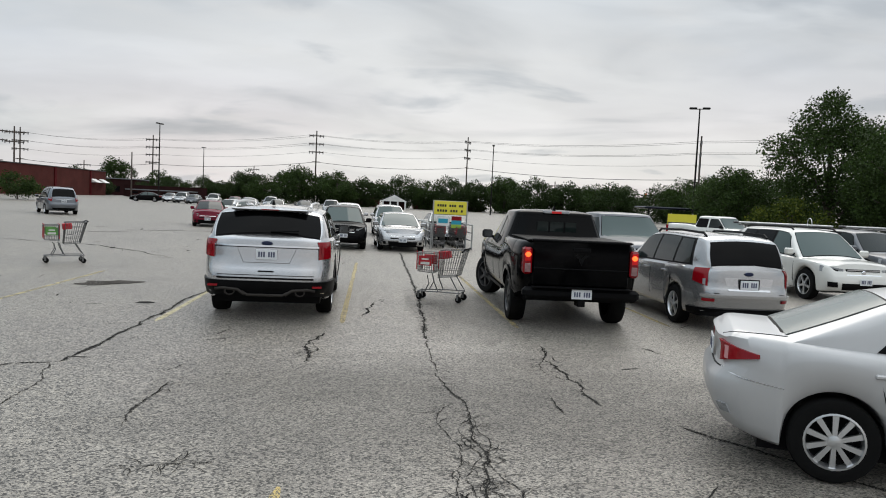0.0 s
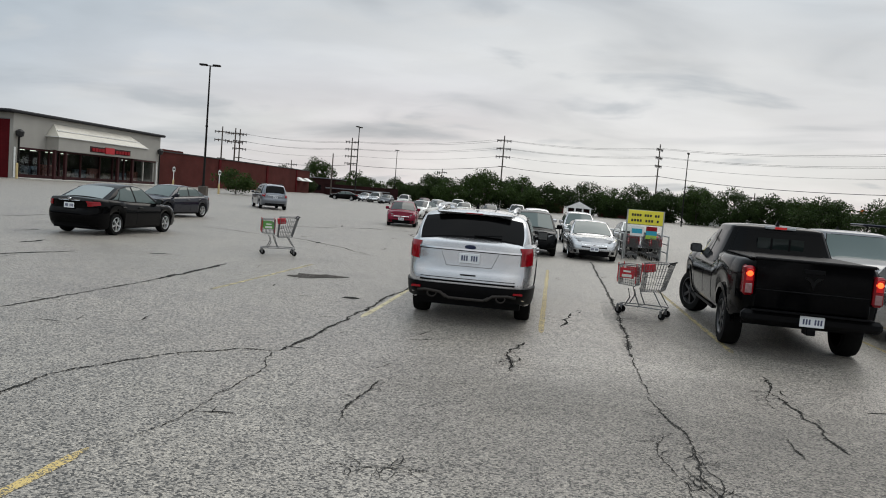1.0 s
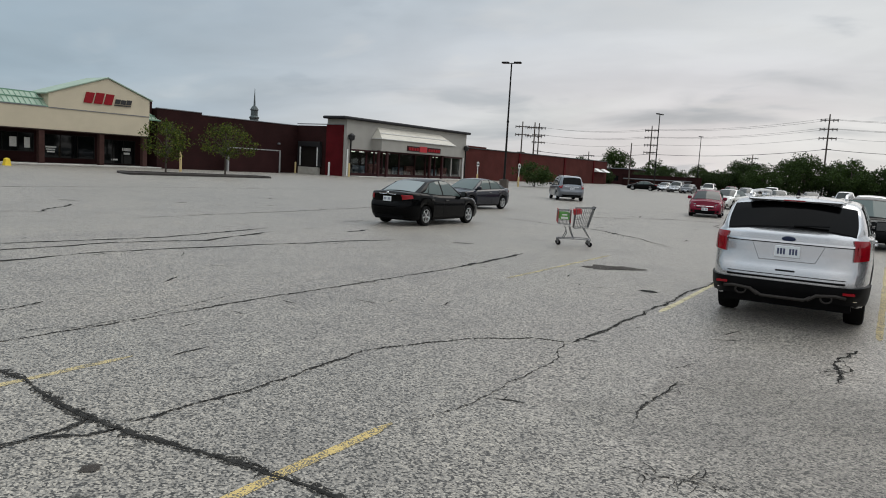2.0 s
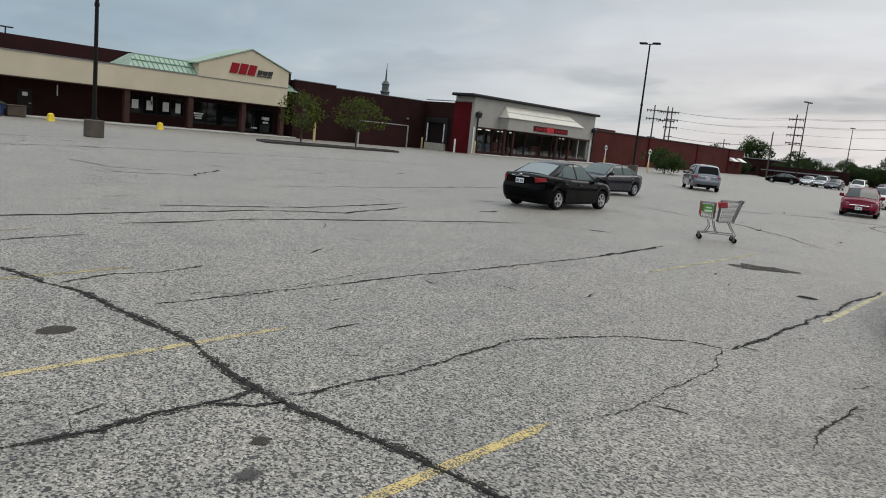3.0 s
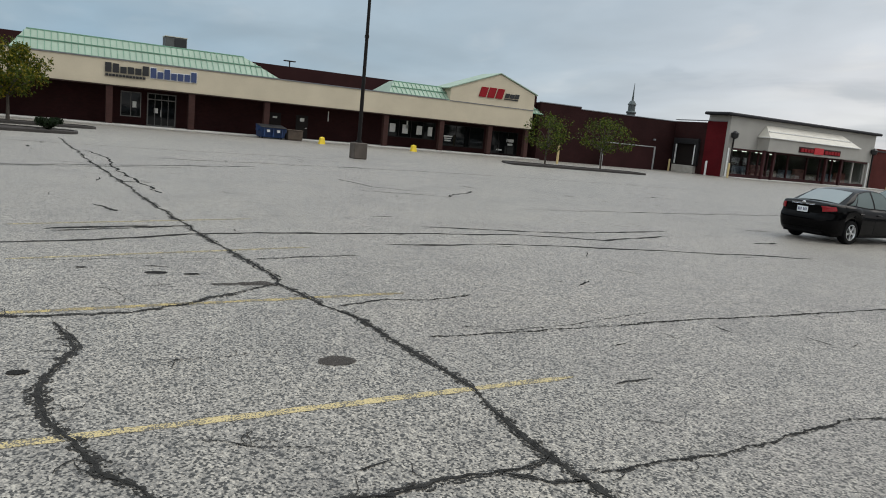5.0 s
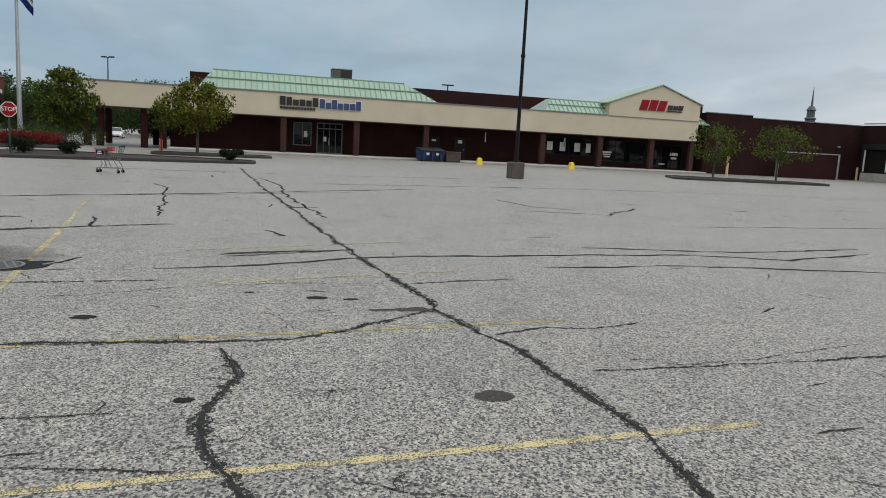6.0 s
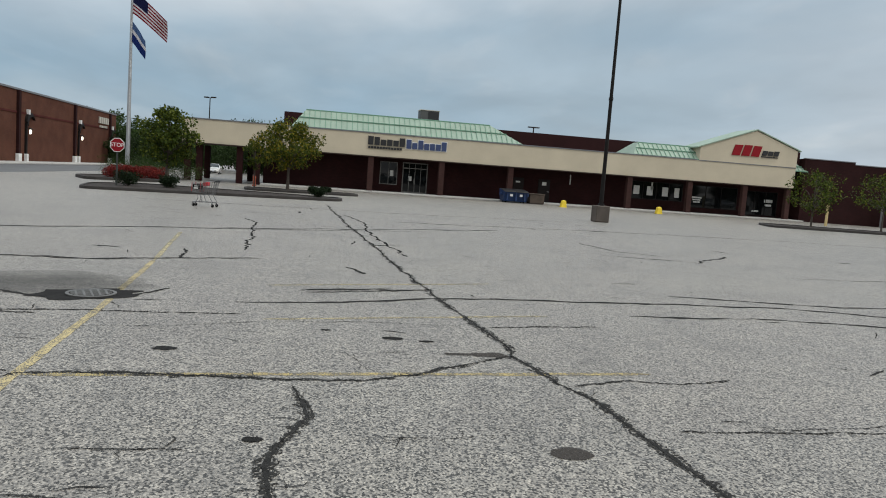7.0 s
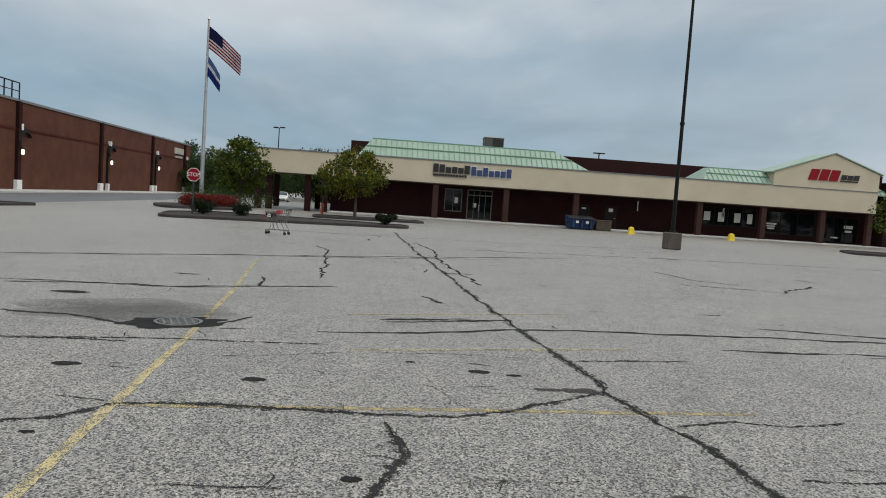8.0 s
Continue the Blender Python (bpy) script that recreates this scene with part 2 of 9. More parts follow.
def brick(name, c1, c2, mortar, row=0.085):
    """Running-bond brick for walls that stay far off; relief from the joints."""
    m, nt, b = nodes_of(name)
    N, K = nt.nodes.new, nt.links.new
    co, sep, comb = N("ShaderNodeTexCoord"), N("ShaderNodeSeparateXYZ"), N("ShaderNodeCombineXYZ")
    K(co.outputs["Object"], sep.inputs[0])
    ad = N("ShaderNodeMath")
    ad.operation = "ADD"
    K(sep.outputs[0], ad.inputs[0])
    K(sep.outputs[1], ad.inputs[1])
    K(ad.outputs[0], comb.inputs[0])
    K(sep.outputs[2], comb.inputs[1])
    t = N("ShaderNodeTexBrick")
    t.inputs["Scale"].default_value = 1.0
    t.inputs["Brick Width"].default_value, t.inputs["Row Height"].default_value = row * 3, row
    t.inputs["Mortar Size"].default_value = 0.006
    t.inputs["Color1"].default_value, t.inputs["Color2"].default_value, t.inputs["Mortar"].default_value = (*c1, 1), (*c2, 1), (*mortar, 1)
    K(comb.outputs[0], t.inputs["Vector"])
    n = N("ShaderNodeTexNoise")
    n.inputs["Scale"].default_value, n.inputs["Detail"].default_value = 0.5, 7
    K(co.outputs["Object"], n.inputs["Vector"])
    r = N("ShaderNodeValToRGB")
    r.color_ramp.elements[0].position, r.color_ramp.elements[1].position = 0.3, 0.7
    r.color_ramp.elements[0].color, r.color_ramp.elements[1].color = (0.78, 0.76, 0.75, 1), (1.15, 1.15, 1.15, 1)
    K(n.outputs[0], r.inputs[0])
    mx = N("ShaderNodeMix")
    mx.data_type, mx.blend_type = "RGBA", "MULTIPLY"
    mx.inputs[0].default_value = 1.0
    K(t.outputs[0], mx.inputs[6])
    K(r.outputs[0], mx.inputs[7])
    K(mx.outputs[2], b.inputs["Base Color"])
    b.inputs["Roughness"].default_value, b.inputs["Specular IOR Level"].default_value = 0.9, 0.12
    bp = N("ShaderNodeBump")
    bp.inputs["Strength"].default_value, bp.inputs["Distance"].default_value, bp.invert = 0.5, 0.008, True
    K(t.outputs["Fac"], bp.inputs["Height"])
    K(bp.outputs[0], b.inputs["Normal"])
    return m


def leaf_mat(name, c, dry=None):
    m, nt, b = nodes_of(name)
    N, K = nt.nodes.new, nt.links.new
    g, r = N("ShaderNodeNewGeometry"), N("ShaderNodeValToRGB")
    e = r.color_ramp.elements
    e[0].color, e[1].color = (*[v * 0.55 for v in c], 1), (*(dry or [v * 1.5 for v in c]), 1)
    e.new(0.6).color = (*c, 1)
    K(g.outputs["Random Per Island"], r.inputs[0])
    K(r.outputs[0], b.inputs["Base Color"])
    b.inputs["Roughness"].default_value, b.inputs["Specular IOR Level"].default_value = 0.6, 0.15
    tr, mx = N("ShaderNodeBsdfTranslucent"), N("ShaderNodeMixShader")
    K(r.outputs[0], tr.inputs[0])
    mx.inputs[0].default_value = 0.3
    K(b.outputs[0], mx.inputs[1])
    K(tr.outputs[0], mx.inputs[2])
    K(mx.outputs[0], nt.nodes["Material Output"].inputs[0])
    return m


def crumble(name, c, keep=0.5):
    """Broken asphalt along a crack: dark grit between the stones that still hold."""
    m, nt, b = nodes_of(name)
    N, K = nt.nodes.new, nt.links.new
    co, v, n = N("ShaderNodeTexCoord"), N("ShaderNodeTexVoronoi"), N("ShaderNodeTexNoise")
    v.inputs["Scale"].default_value = 64
    n.inputs["Scale"].default_value, n.inputs["Detail"].default_value = 7, 5
    for q in (v, n):
        K(co.outputs["Object"], q.inputs["Vector"])
    s, a, r = N("ShaderNodeSeparateColor"), N("ShaderNodeMath"), N("ShaderNodeMapRange")
    K(v.outputs["Color"], s.inputs[0])
    a.operation = "MULTIPLY_ADD"
    K(n.outputs[0], a.inputs[0])
    a.inputs[1].default_value = 1.6
    K(s.outputs[1], a.inputs[2])
    r.inputs["From Min"].default_value, r.inputs["From Max"].default_value = 0.8 + keep - 0.06, 0.8 + keep + 0.06
    K(a.outputs[0], r.inputs["Value"])
    b.inputs["Base Color"].default_value, b.inputs["Roughness"].default_value = (*c, 1), 0.95
    b.inputs["Specular IOR Level"].default_value = 0.2
    tr, mx = N("ShaderNodeBsdfTransparent"), N("ShaderNodeMixShader")
    K(r.outputs[0], mx.inputs[0])
    K(b.outputs[0], mx.inputs[1])
    K(tr.outputs[0], mx.inputs[2])
    K(mx.outputs[0], nt.nodes["Material Output"].inputs[0])
    return m


def soft_patch(name, c, reach=0.5, thin=0.0):
    """A dark patch that thins out raggedly from its middle; made for meshes about one unit across."""
    m, nt, b = nodes_of(name)
    N, K = nt.nodes.new, nt.links.new
    co, ln, ns, ns2 = N("ShaderNodeTexCoord"), N("ShaderNodeVectorMath"), N("ShaderNodeTexNoise"), N("ShaderNodeTexNoise")
    ln.operation = "LENGTH"
    K(co.outputs["Object"], ln.inputs[0])
    ns.inputs["Scale"].default_value, ns.inputs["Detail"].default_value = 2.2, 6
    ns2.inputs["Scale"].default_value, ns2.inputs["Detail"].default_value = 26, 3
    K(co.outputs["Object"], ns.inputs["Vector"])
    K(co.outputs["Object"], ns2.inputs["Vector"])
    a, d, e = N("ShaderNodeMath"), N("ShaderNodeMath"), N("ShaderNodeMapRange")
    a.operation = d.operation = "MULTIPLY_ADD"
    K(ns.outputs[0], a.inputs[0])
    a.inputs[1].default_value = -1.3
    K(ln.outputs["Value"], a.inputs[2])
    K(ns2.outputs[0], d.inputs[0])
    d.inputs[1].default_value = -0.5
    K(a.outputs[0], d.inputs[2])
    e.inputs["From Min"].default_value, e.inputs["From Max"].default_value = -0.62, -0.62 + reach
    e.inputs["To Min"].default_value, e.inputs["To Max"].default_value = thin, 1.0
    K(d.outputs[0], e.inputs["Value"])
    b.inputs["Base Color"].default_value, b.inputs["Roughness"].default_value = (*c, 1), 0.8
    tr, mx = N("ShaderNodeBsdfTransparent"), N("ShaderNodeMixShader")
    K(e.outputs[0], mx.inputs[0])
    K(b.outputs[0], mx.inputs[1])
    K(tr.outputs[0], mx.inputs[2])
    K(mx.outputs[0], nt.nodes["Material Output"].inputs[0])
    return m


ASPHALT = asphalt()
GRIME = soft_patch("oily_grime", (0.045, 0.042, 0.038))
SILT = soft_patch("damp_silt", (0.055, 0.052, 0.046), 1.05, 0.5)
FAINT_DARK = soft_patch("faint_dark_tone", (0.045, 0.042, 0.038), 0.9, 0.72)
GRIT = crumble("crack_grit", (0.026, 0.025, 0.023), 0.52)
GRIT_THIN = crumble("thin_crack_grit", (0.03, 0.028, 0.025), 0.24)
# near black stands in for the shadow inside cracks, holes and grate gaps
NEAR_BLACK = mat("crack_shadow", (0.010, 0.010, 0.009), 0.95, var=0.5, scale=9, fine=70, bump=0.8, bscale=90, c2=(0.042, 0.04, 0.037), spec=0.2)
PATCH = crumble("old_patch", (0.048, 0.042, 0.037), 0.88)
YELLOW = worn_paint("worn_yellow_paint", (0.50, 0.375, 0.14), 0.60)
YELLOW_MID = worn_paint("rubbed_yellow_paint", (0.42, 0.325, 0.125), 0.555)
CREAM_LINE = worn_paint("bleached_yellow_paint", (0.52, 0.46, 0.29), 0.72)
YELLOW_PALE = worn_paint("pale_yellow_paint", (0.46, 0.37, 0.18), 0.60)
YELLOW_OLD = worn_paint("faded_yellow_paint", (0.50, 0.42, 0.22), 0.55)
CONCRETE = mat("weathered_concrete", (0.36, 0.34, 0.30), 0.9, var=0.25, scale=1.3, fine=25, bump=0.35, bscale=50)
# kerb and mulch near black: the shade on the islands is in both colours
KERB = mat("kerb_concrete", (0.036, 0.032, 0.029), 0.9, var=0.3, scale=1.5, fine=30, bump=0.3)
MULCH = mat("bark_mulch", (0.02, 0.013, 0.009), 0.95, var=0.5, scale=6, fine=60, bump=0.8, bscale=40)
RUBBER = mat("tyre_rubber", (0.005, 0.005, 0.005), 0.85, var=0.2, scale=5, fine=40, spec=0.15)
PLASTIC = mat("black_trim", (0.005, 0.005, 0.0055), 0.5, var=0.2, scale=4, fine=60, spec=0.07)
CHROME = mat("chrome", (0.75, 0.76, 0.78), 0.12, 1.0, var=0.03)
ALLOY = mat("silver_alloy", (0.62, 0.63, 0.64), 0.28, 0.9, var=0.06)
DARKALLOY = mat("dark_alloy", (0.05, 0.05, 0.052), 0.35, 0.6, var=0.1)
STEEL = mat("galvanised_steel", (0.42, 0.43, 0.43), 0.4, 0.7, var=0.2, scale=3)
GLASS_DARK = glass("privacy_glass", (0.002, 0.002, 0.0022), spec=0.10)
GLASS_CAR = glass("car_glass", (0.012, 0.017, 0.016), spec=0.22)
GLASS_LIGHT = glass("pale_car_glass", (0.066, 0.092, 0.088), spec=0.28)
RED_LENS = mat("red_lens", (0.24, 0.003, 0.008), 0.15, coat=0.25, spec=0.3, var=0.15, scale=8)
RED_LIT = mat("lit_brake_lamp", (1.0, 0.10, 0.02), 0.2, emit=2.6, var=0.1)
CLEAR_LENS = mat("clear_lens", (0.30, 0.31, 0.32), 0.1, coat=0.8, var=0.35, scale=14)
PLATE = mat("plate_white", (0.72, 0.74, 0.76), 0.4, var=0.06, scale=12)
PLATE_INK = mat("plate_ink", (0.06, 0.07, 0.13), 0.5)


# ---- geometry helpers ----
class Geo:
    """Collects vertices and faces for one mesh."""

    def __init__(self):
        self.v, self.f = [], []

    def add(self, vs, fs):
        o = len(self.v)
        self.v += [tuple(p) for p in vs]
        self.f += [tuple(i + o for i in f) for f in fs]
        return self

    def box(self, x0, x1, y0, y1, z0, z1, c=0.0, m=None):
        """A box, its edges chamfered by c."""
        x0, x1, y0, y1, z0, z1 = min(x0, x1), max(x0, x1), min(y0, y1), max(y0, y1), min(z0, z1), max(z0, z1)
        c = min(c, (x1 - x0) * 0.45, (y1 - y0) * 0.45, (z1 - z0) * 0.45)
        if c <= 0:
            vs = [(x, y, z) for z in (z0, z1) for y in (y0, y1) for x in (x0, x1)]
            fs = [(0, 2, 3, 1), (4, 5, 7, 6), (0, 1, 5, 4), (2, 6, 7, 3), (0, 4, 6, 2), (1, 3, 7, 5)]
        else:
            vs, idx = [], {}
            for i in (0, 1):
                for j in (0, 1):
                    for k in (0, 1):
                        for a in range(3):
                            p = [(x0, x1)[i], (y0, y1)[j], (z0, z1)[k]]
                            for q, s in enumerate((i, j, k)):
                                if q != a:
                                    p[q] += -c if s else c
                            idx[i, j, k, a] = len(vs)
                            vs.append(p)
            fs = []
            for a in range(3):
                b1, b2 = (a + 1) % 3, (a + 2) % 3
                for s in (0, 1):
                    def key(u, w):
                        q = [0, 0, 0]
                        q[a], q[b1], q[b2] = s, u, w
                        return q
                    loop = [idx[(*key(u, w), a)] for u, w in ((0, 0), (1, 0), (1, 1), (0, 1))]
                    fs.append(tuple(loop if s else loop[::-1]))
                for u in (0, 1):
                    for w in (0, 1):
                        def k2(t):
                            q = [0, 0, 0]
                            q[a], q[b1], q[b2] = t, u, w
                            return q
                        loop = [idx[(*k2(0), b1)], idx[(*k2(1), b1)], idx[(*k2(1), b2)], idx[(*k2(0), b2)]]
                        fs.append(tuple(loop if u == w else loop[::-1]))
            for i in (0, 1):
                for j in (0, 1):
                    for k in (0, 1):
                        loop = [idx[i, j, k, a] for a in range(3)]
                        fs.append(tuple(loop if (i + j + k) % 2 else loop[::-1]))
        if m is not None:
            vs = [m @ Vector(p) for p in vs]
        return self.add(vs, fs)

    def tube(self, p0, p1, r0, r1=None, n=8, caps=True):
        p0, p1 = Vector(p0), Vector(p1)
        r1 = r0 if r1 is None else r1
        d = (p1 - p0).normalized()
        a = d.orthogonal().normalized()
        b = d.cross(a)
        vs = [p + (a * math.cos(2 * math.pi * i / n) + b * math.sin(2 * math.pi * i / n)) * r for p, r in ((p0, r0), (p1, r1)) for i in range(n)]
        fs = [(i, (i + 1) % n, n + (i + 1) % n, n + i) for i in range(n)]
        if caps:
            fs += [tuple(range(n))[::-1], tuple(range(n, 2 * n))]
        return self.add(vs, fs)

    def path(self, pts, r, n=6):
        """A tube along a polyline."""
        pts = [Vector(p) for p in pts]
        rings = []
        up = Vector((0, 0, 1))
        for i, p in enumerate(pts):
            d = (pts[min(i + 1, len(pts) - 1)] - pts[max(i - 1, 0)]).normalized()
            a = d.cross(up)
            a = a.normalized() if a.length > 0.05 else d.cross(Vector((1, 0, 0))).normalized()
            b = a.cross(d)
            rr = r[i] if isinstance(r, (list, tuple)) else r
            rings.append([p + (a * math.cos(2 * math.pi * k / n) + b * math.sin(2 * math.pi * k / n)) * rr for k in range(n)])
        vs = [q for ring in rings for q in ring]
        fs = [(i * n + k, i * n + (k + 1) % n, (i + 1) * n + (k + 1) % n, (i + 1) * n + k) for i in range(len(pts) - 1) for k in range(n)]
        fs += [tuple(range(n))[::-1], tuple(range((len(pts) - 1) * n, len(pts) * n))]
        return self.add(vs, fs)

    def grid(self, rows, flip=False, close=False):
        h, w = len(rows), len(rows[0])
        vs = [p for r in rows for p in r]
        fs = []
        for i in range(h - 1):
            for j in range(w if close else w - 1):
                q = (i * w + j, i * w + (j + 1) % w, (i + 1) * w + (j + 1) % w, (i + 1) * w + j)
                fs.append(q[::-1] if flip else q)
        return self.add(vs, fs)

    def lathe(self, prof, m, n=28, close=False):
        """Spins (radius, height) about z, then moves it by m."""
        rings = [[m @ Vector((r * math.cos(2 * math.pi * i / n), r * math.sin(2 * math.pi * i / n), h)) for i in range(n)] for r, h in prof]
        if close:
            rings.append(rings[0])
        return self.grid(rings, close=True)

    def prism(self, poly, h0, h1, m=None):
        """A polygon in x, y drawn up from h0 to h1."""
        n = len(poly)
        vs = [Vector((x, y, h)) for h in (h0, h1) for x, y in poly]
        if m is not None:
            vs = [m @ p for p in vs]
        fs = [(i, (i + 1) % n, n + (i + 1) % n, n + i) for i in range(n)] + [tuple(range(n))[::-1], tuple(range(n, 2 * n))]
        return self.add(vs, fs)

    def mesh(self, name, material, smooth=0, weld=0.0):
        me = bpy.data.meshes.new(name)
        me.from_pydata(self.v, [], self.f)
        bm = bmesh.new()
        bm.from_mesh(me)
        if weld:
            bmesh.ops.remove_doubles(bm, verts=bm.verts, dist=weld)
        if len(bm.faces) < 60000:
            bmesh.ops.recalc_face_normals(bm, faces=bm.faces)
        if smooth:
            for f in bm.faces:
                f.smooth = True
        bm.to_mesh(me)
        bm.free()
        if smooth:
            me.set_sharp_from_angle(angle=radians(smooth))
        me.materials.append(material)
        return me


def part(name, g, material, parent, label="", smooth=0, weld=0.0):
    ob = new(name, g.mesh(name, material, smooth, weld))
    ob.parent = parent
    return tagged(ob, label)


PLAN = 1.09                              # metres to a unit of the site plan below


def placed(m, true_size=False):
    """A pose on the plan as a pose in metres; what is built in metres keeps its size."""
    return Matrix.Translation(m.translation * (PLAN - 1)) @ m if true_size else Matrix.Scale(PLAN, 4) @ m


def thing(name, m, label, category, group="", kind="", true_size=False):
    ob = new(name)
    ob.matrix_basis = placed(m, true_size)
    return tagged(ob, label, category, group, kind)


def solid(name, g, material, label, category, group="", kind="", m=None, smooth=0):
    ob = new(name, g.mesh(name, material, smooth))
    ob.matrix_basis = placed(m if m is not None else Matrix())
    return tagged(ob, label, category, group, kind)


def lerp(a, b, t):
    return a + (b - a) * t


def interp(xs, x):
    """Piecewise-linear value from a list of (x, y)."""
    if x <= xs[0][0]:
        return xs[0][1]
    for (a, va), (b, vb) in zip(xs, xs[1:]):
        if x <= b:
            return lerp(va, vb, (x - a) / (b - a) if b > a else 1)
    return xs[-1][1]


def smoothi(xs, x):
    """As interp, with rounded corners."""
    return (interp(xs, x - 0.06) + interp(xs, x - 0.03) + interp(xs, x) + interp(xs, x + 0.03) + interp(xs, x + 0.06)) / 5

# ---- ground and markings ----
ROW = 3.7                                # the stall rows lie askew to the shops by this many degrees
g = Geo()
xs = [-2500, -400, -160, -80, -40, -20, -10, 0, 10, 20, 40, 80, 160, 400, 2500]
g.grid([[(x, y, 0) for x in xs] for y in xs])
solid("ground", g, ASPHALT, "sun-bleached cracked asphalt of a wide parking lot", "ground", kind="structure")


def strand(g, rnd, pts, width, z, wob, step, ragged):
    """One wandering strip of uneven width; gives back its middle line."""
    line = []
    for (x0, y0), (x1, y1) in zip(pts, pts[1:]):
        n = max(2, int(math.hypot(x1 - x0, y1 - y0) / step))
        line += [(lerp(x0, x1, i / n), lerp(y0, y1, i / n)) for i in range(n)]
    line.append(pts[-1])
    rows, out = [], []
    s = rnd.random() * 50
    for i, (x, y) in enumerate(line):
        a, b = line[max(0, i - 1)], line[min(len(line) - 1, i + 1)]
        d = Vector((b[0] - a[0], b[1] - a[1]))
        d = d.normalized() if d.length else Vector((1, 0))
        nx, ny = -d.y, d.x
        k = i * step
        off = wob * noise.noise((k * 0.9, s, 0)) * 1.6 + min(wob, 0.06) * noise.noise((k * 4.1, s, 5)) * 0.8 + min(wob, 0.035) * noise.noise((k * 11.0, s, 8)) * 0.5
        ends = min(1.0, 0.25 + i * 0.2, 0.25 + (len(line) - 1 - i) * 0.2)
        w, w2 = (width * 0.5 * ends * max(0.08, 0.8 + ragged * 1.5 * noise.noise((k * 2.3, s, q)) + ragged * 1.5 * noise.noise((k * 13.0, s, q + 7))) for q in (20, 40))
        rows.append([(x + nx * (off - w), y + ny * (off - w), z), (x + nx * (off + w2), y + ny * (off + w2), z)])
        out.append((x + nx * off, y + ny * off))
    g.grid(rows)
    return out


def seed_of(pts):
    return random.Random(sum(int(100 * abs(a) + 37 * abs(b)) for a, b in pts))


def ribbon(name, pts, width, material, label, z=0.004, wob=0.03, step=0.05, ragged=0.5, group=""):
    g = Geo()
    strand(g, seed_of(pts), pts, width, z, wob, step, ragged)
    return solid(name, g, material, label, "marking", group, kind="structure")


def crack(pts, width=0.03, wob=0.03, step=0.05, ragged=0.5, branch=0):
    """A crack: a belt of broken grit, thin dark splits in it that wander apart and join, and side branches."""
    label = "dark weathered crack running across the asphalt"
    rnd, near = seed_of(pts), min(math.hypot(x + 1.5, y - 1.0) for x, y in pts) < 9.5
    step = min(step, 0.035) if near else step
    belt = Geo()
    if near:
        strand(belt, rnd, pts, width * 1.35, 0.003, wob, step, ragged + 0.2)
        solid("crack", belt, GRIT if width > 0.03 else GRIT_THIN, "crumbled grit along a crack in the asphalt", "crack", "cracks", kind="stuff")
        rnd = seed_of(pts)
    g = Geo()
    out = strand(g, rnd, pts, width * (0.34 if near else 1.1), 0.005, wob, step, ragged + 0.25)
    if near and width > 0.04:                 # a second split beside the first
        side = [(x + rnd.uniform(-0.5, 0.5) * width, y + rnd.uniform(-0.5, 0.5) * width) for x, y in out[::3]]
        for i in range(0, len(side) - 4, 9):
            if rnd.random() < 0.6:
                strand(g, rnd, side[i: i + rnd.randrange(4, 9)], width * 0.22, 0.0055, 0.012, 0.03, 0.8)
    for _ in range(branch * 2):
        px = out[rnd.randrange(1, len(out) - 1)]
        ang = rnd.uniform(0, 2 * math.pi)
        br = [px]
        for _k in range(rnd.randrange(2, 6)):
            ang += rnd.uniform(-0.7, 0.7)
            br.append((br[-1][0] + math.cos(ang) * 0.05, br[-1][1] + math.sin(ang) * 0.05))
        strand(g, rnd, br, rnd.uniform(0.005, 0.011), 0.0058, 0.01, 0.025, 0.8)
    return solid("crack", g, NEAR_BLACK, label, "crack", "cracks", kind="stuff")


# long joints across and along the lot
crack([(-37.8, 1.75), (-26.1, 2.2), (-16.6, 2.69), (-12.4, 2.92), (-10.18, 3.14), (-8.96, 3.15), (-7.96, 3.33)], 0.085, wob=0.05)
crack([(-7.96, 3.33), (-7.5, 3.47), (-6.92, 3.49), (-6.25, 3.52), (-5.7, 3.57), (-5.1, 3.46), (-4.64, 3.41), (-4.08, 3.44), (-3.61, 3.52), (-3.02, 3.57), (-2.2, 3.6)], 0.085, wob=0.014, branch=9)
crack([(-30.2, 2.3), (-27.7, 2.77), (-22.2, 2.75), (-17.3, 3.05)], 0.07, wob=0.15, branch=5)
crack([(-7.5, -1.75), (-7.64, -1.35), (-8.0, -1.08), (-8.08, -0.24), (-8.0, 0.83), (-8.02, 1.56), (-8.24, 2.06), (-8.69, 2.67), (-9.0, 3.14)], 0.075, wob=0.02, branch=4)
crack([(-7.8, 1.02), (-7.4, 1.09), (-7.1, 1.13), (-6.8, 1.04), (-6.54, 0.94), (-6.2, 0.90), (-5.8, 0.96), (-5.5, 1.06), (-5.11, 1.15), (-4.9, 1.31), (-4.6, 1.4)], 0.085, wob=0.012, branch=9)
crack([(-4.59, 3.42), (-4.54, 3.09), (-4.55, 2.71), (-4.48, 2.38), (-4.52, 1.97), (-4.52, 1.68), (-4.59, 1.48), (-4.5, 1.0)], 0.065, wob=0.03, branch=5)
crack([(-4.27, 3.46), (-4.36, 3.22), (-4.56, 3.02)], 0.05)
crack([(-7.15, 14.67), (-7.0, 13.2), (-6.88, 11.64)], 0.09, wob=0.06)
crack([(-6.88, 11.64), (-6.9, 9.76), (-6.88, 7.53), (-6.91, 6.23), (-6.84, 4.95), (-6.86, 3.84)], 0.038, wob=0.03, branch=5)
crack([(-3.07, 14.0), (-3.09, 12.2), (-3.07, 10.33), (-3.05, 9.0), (-3.11, 7.79)], 0.05, wob=0.05)
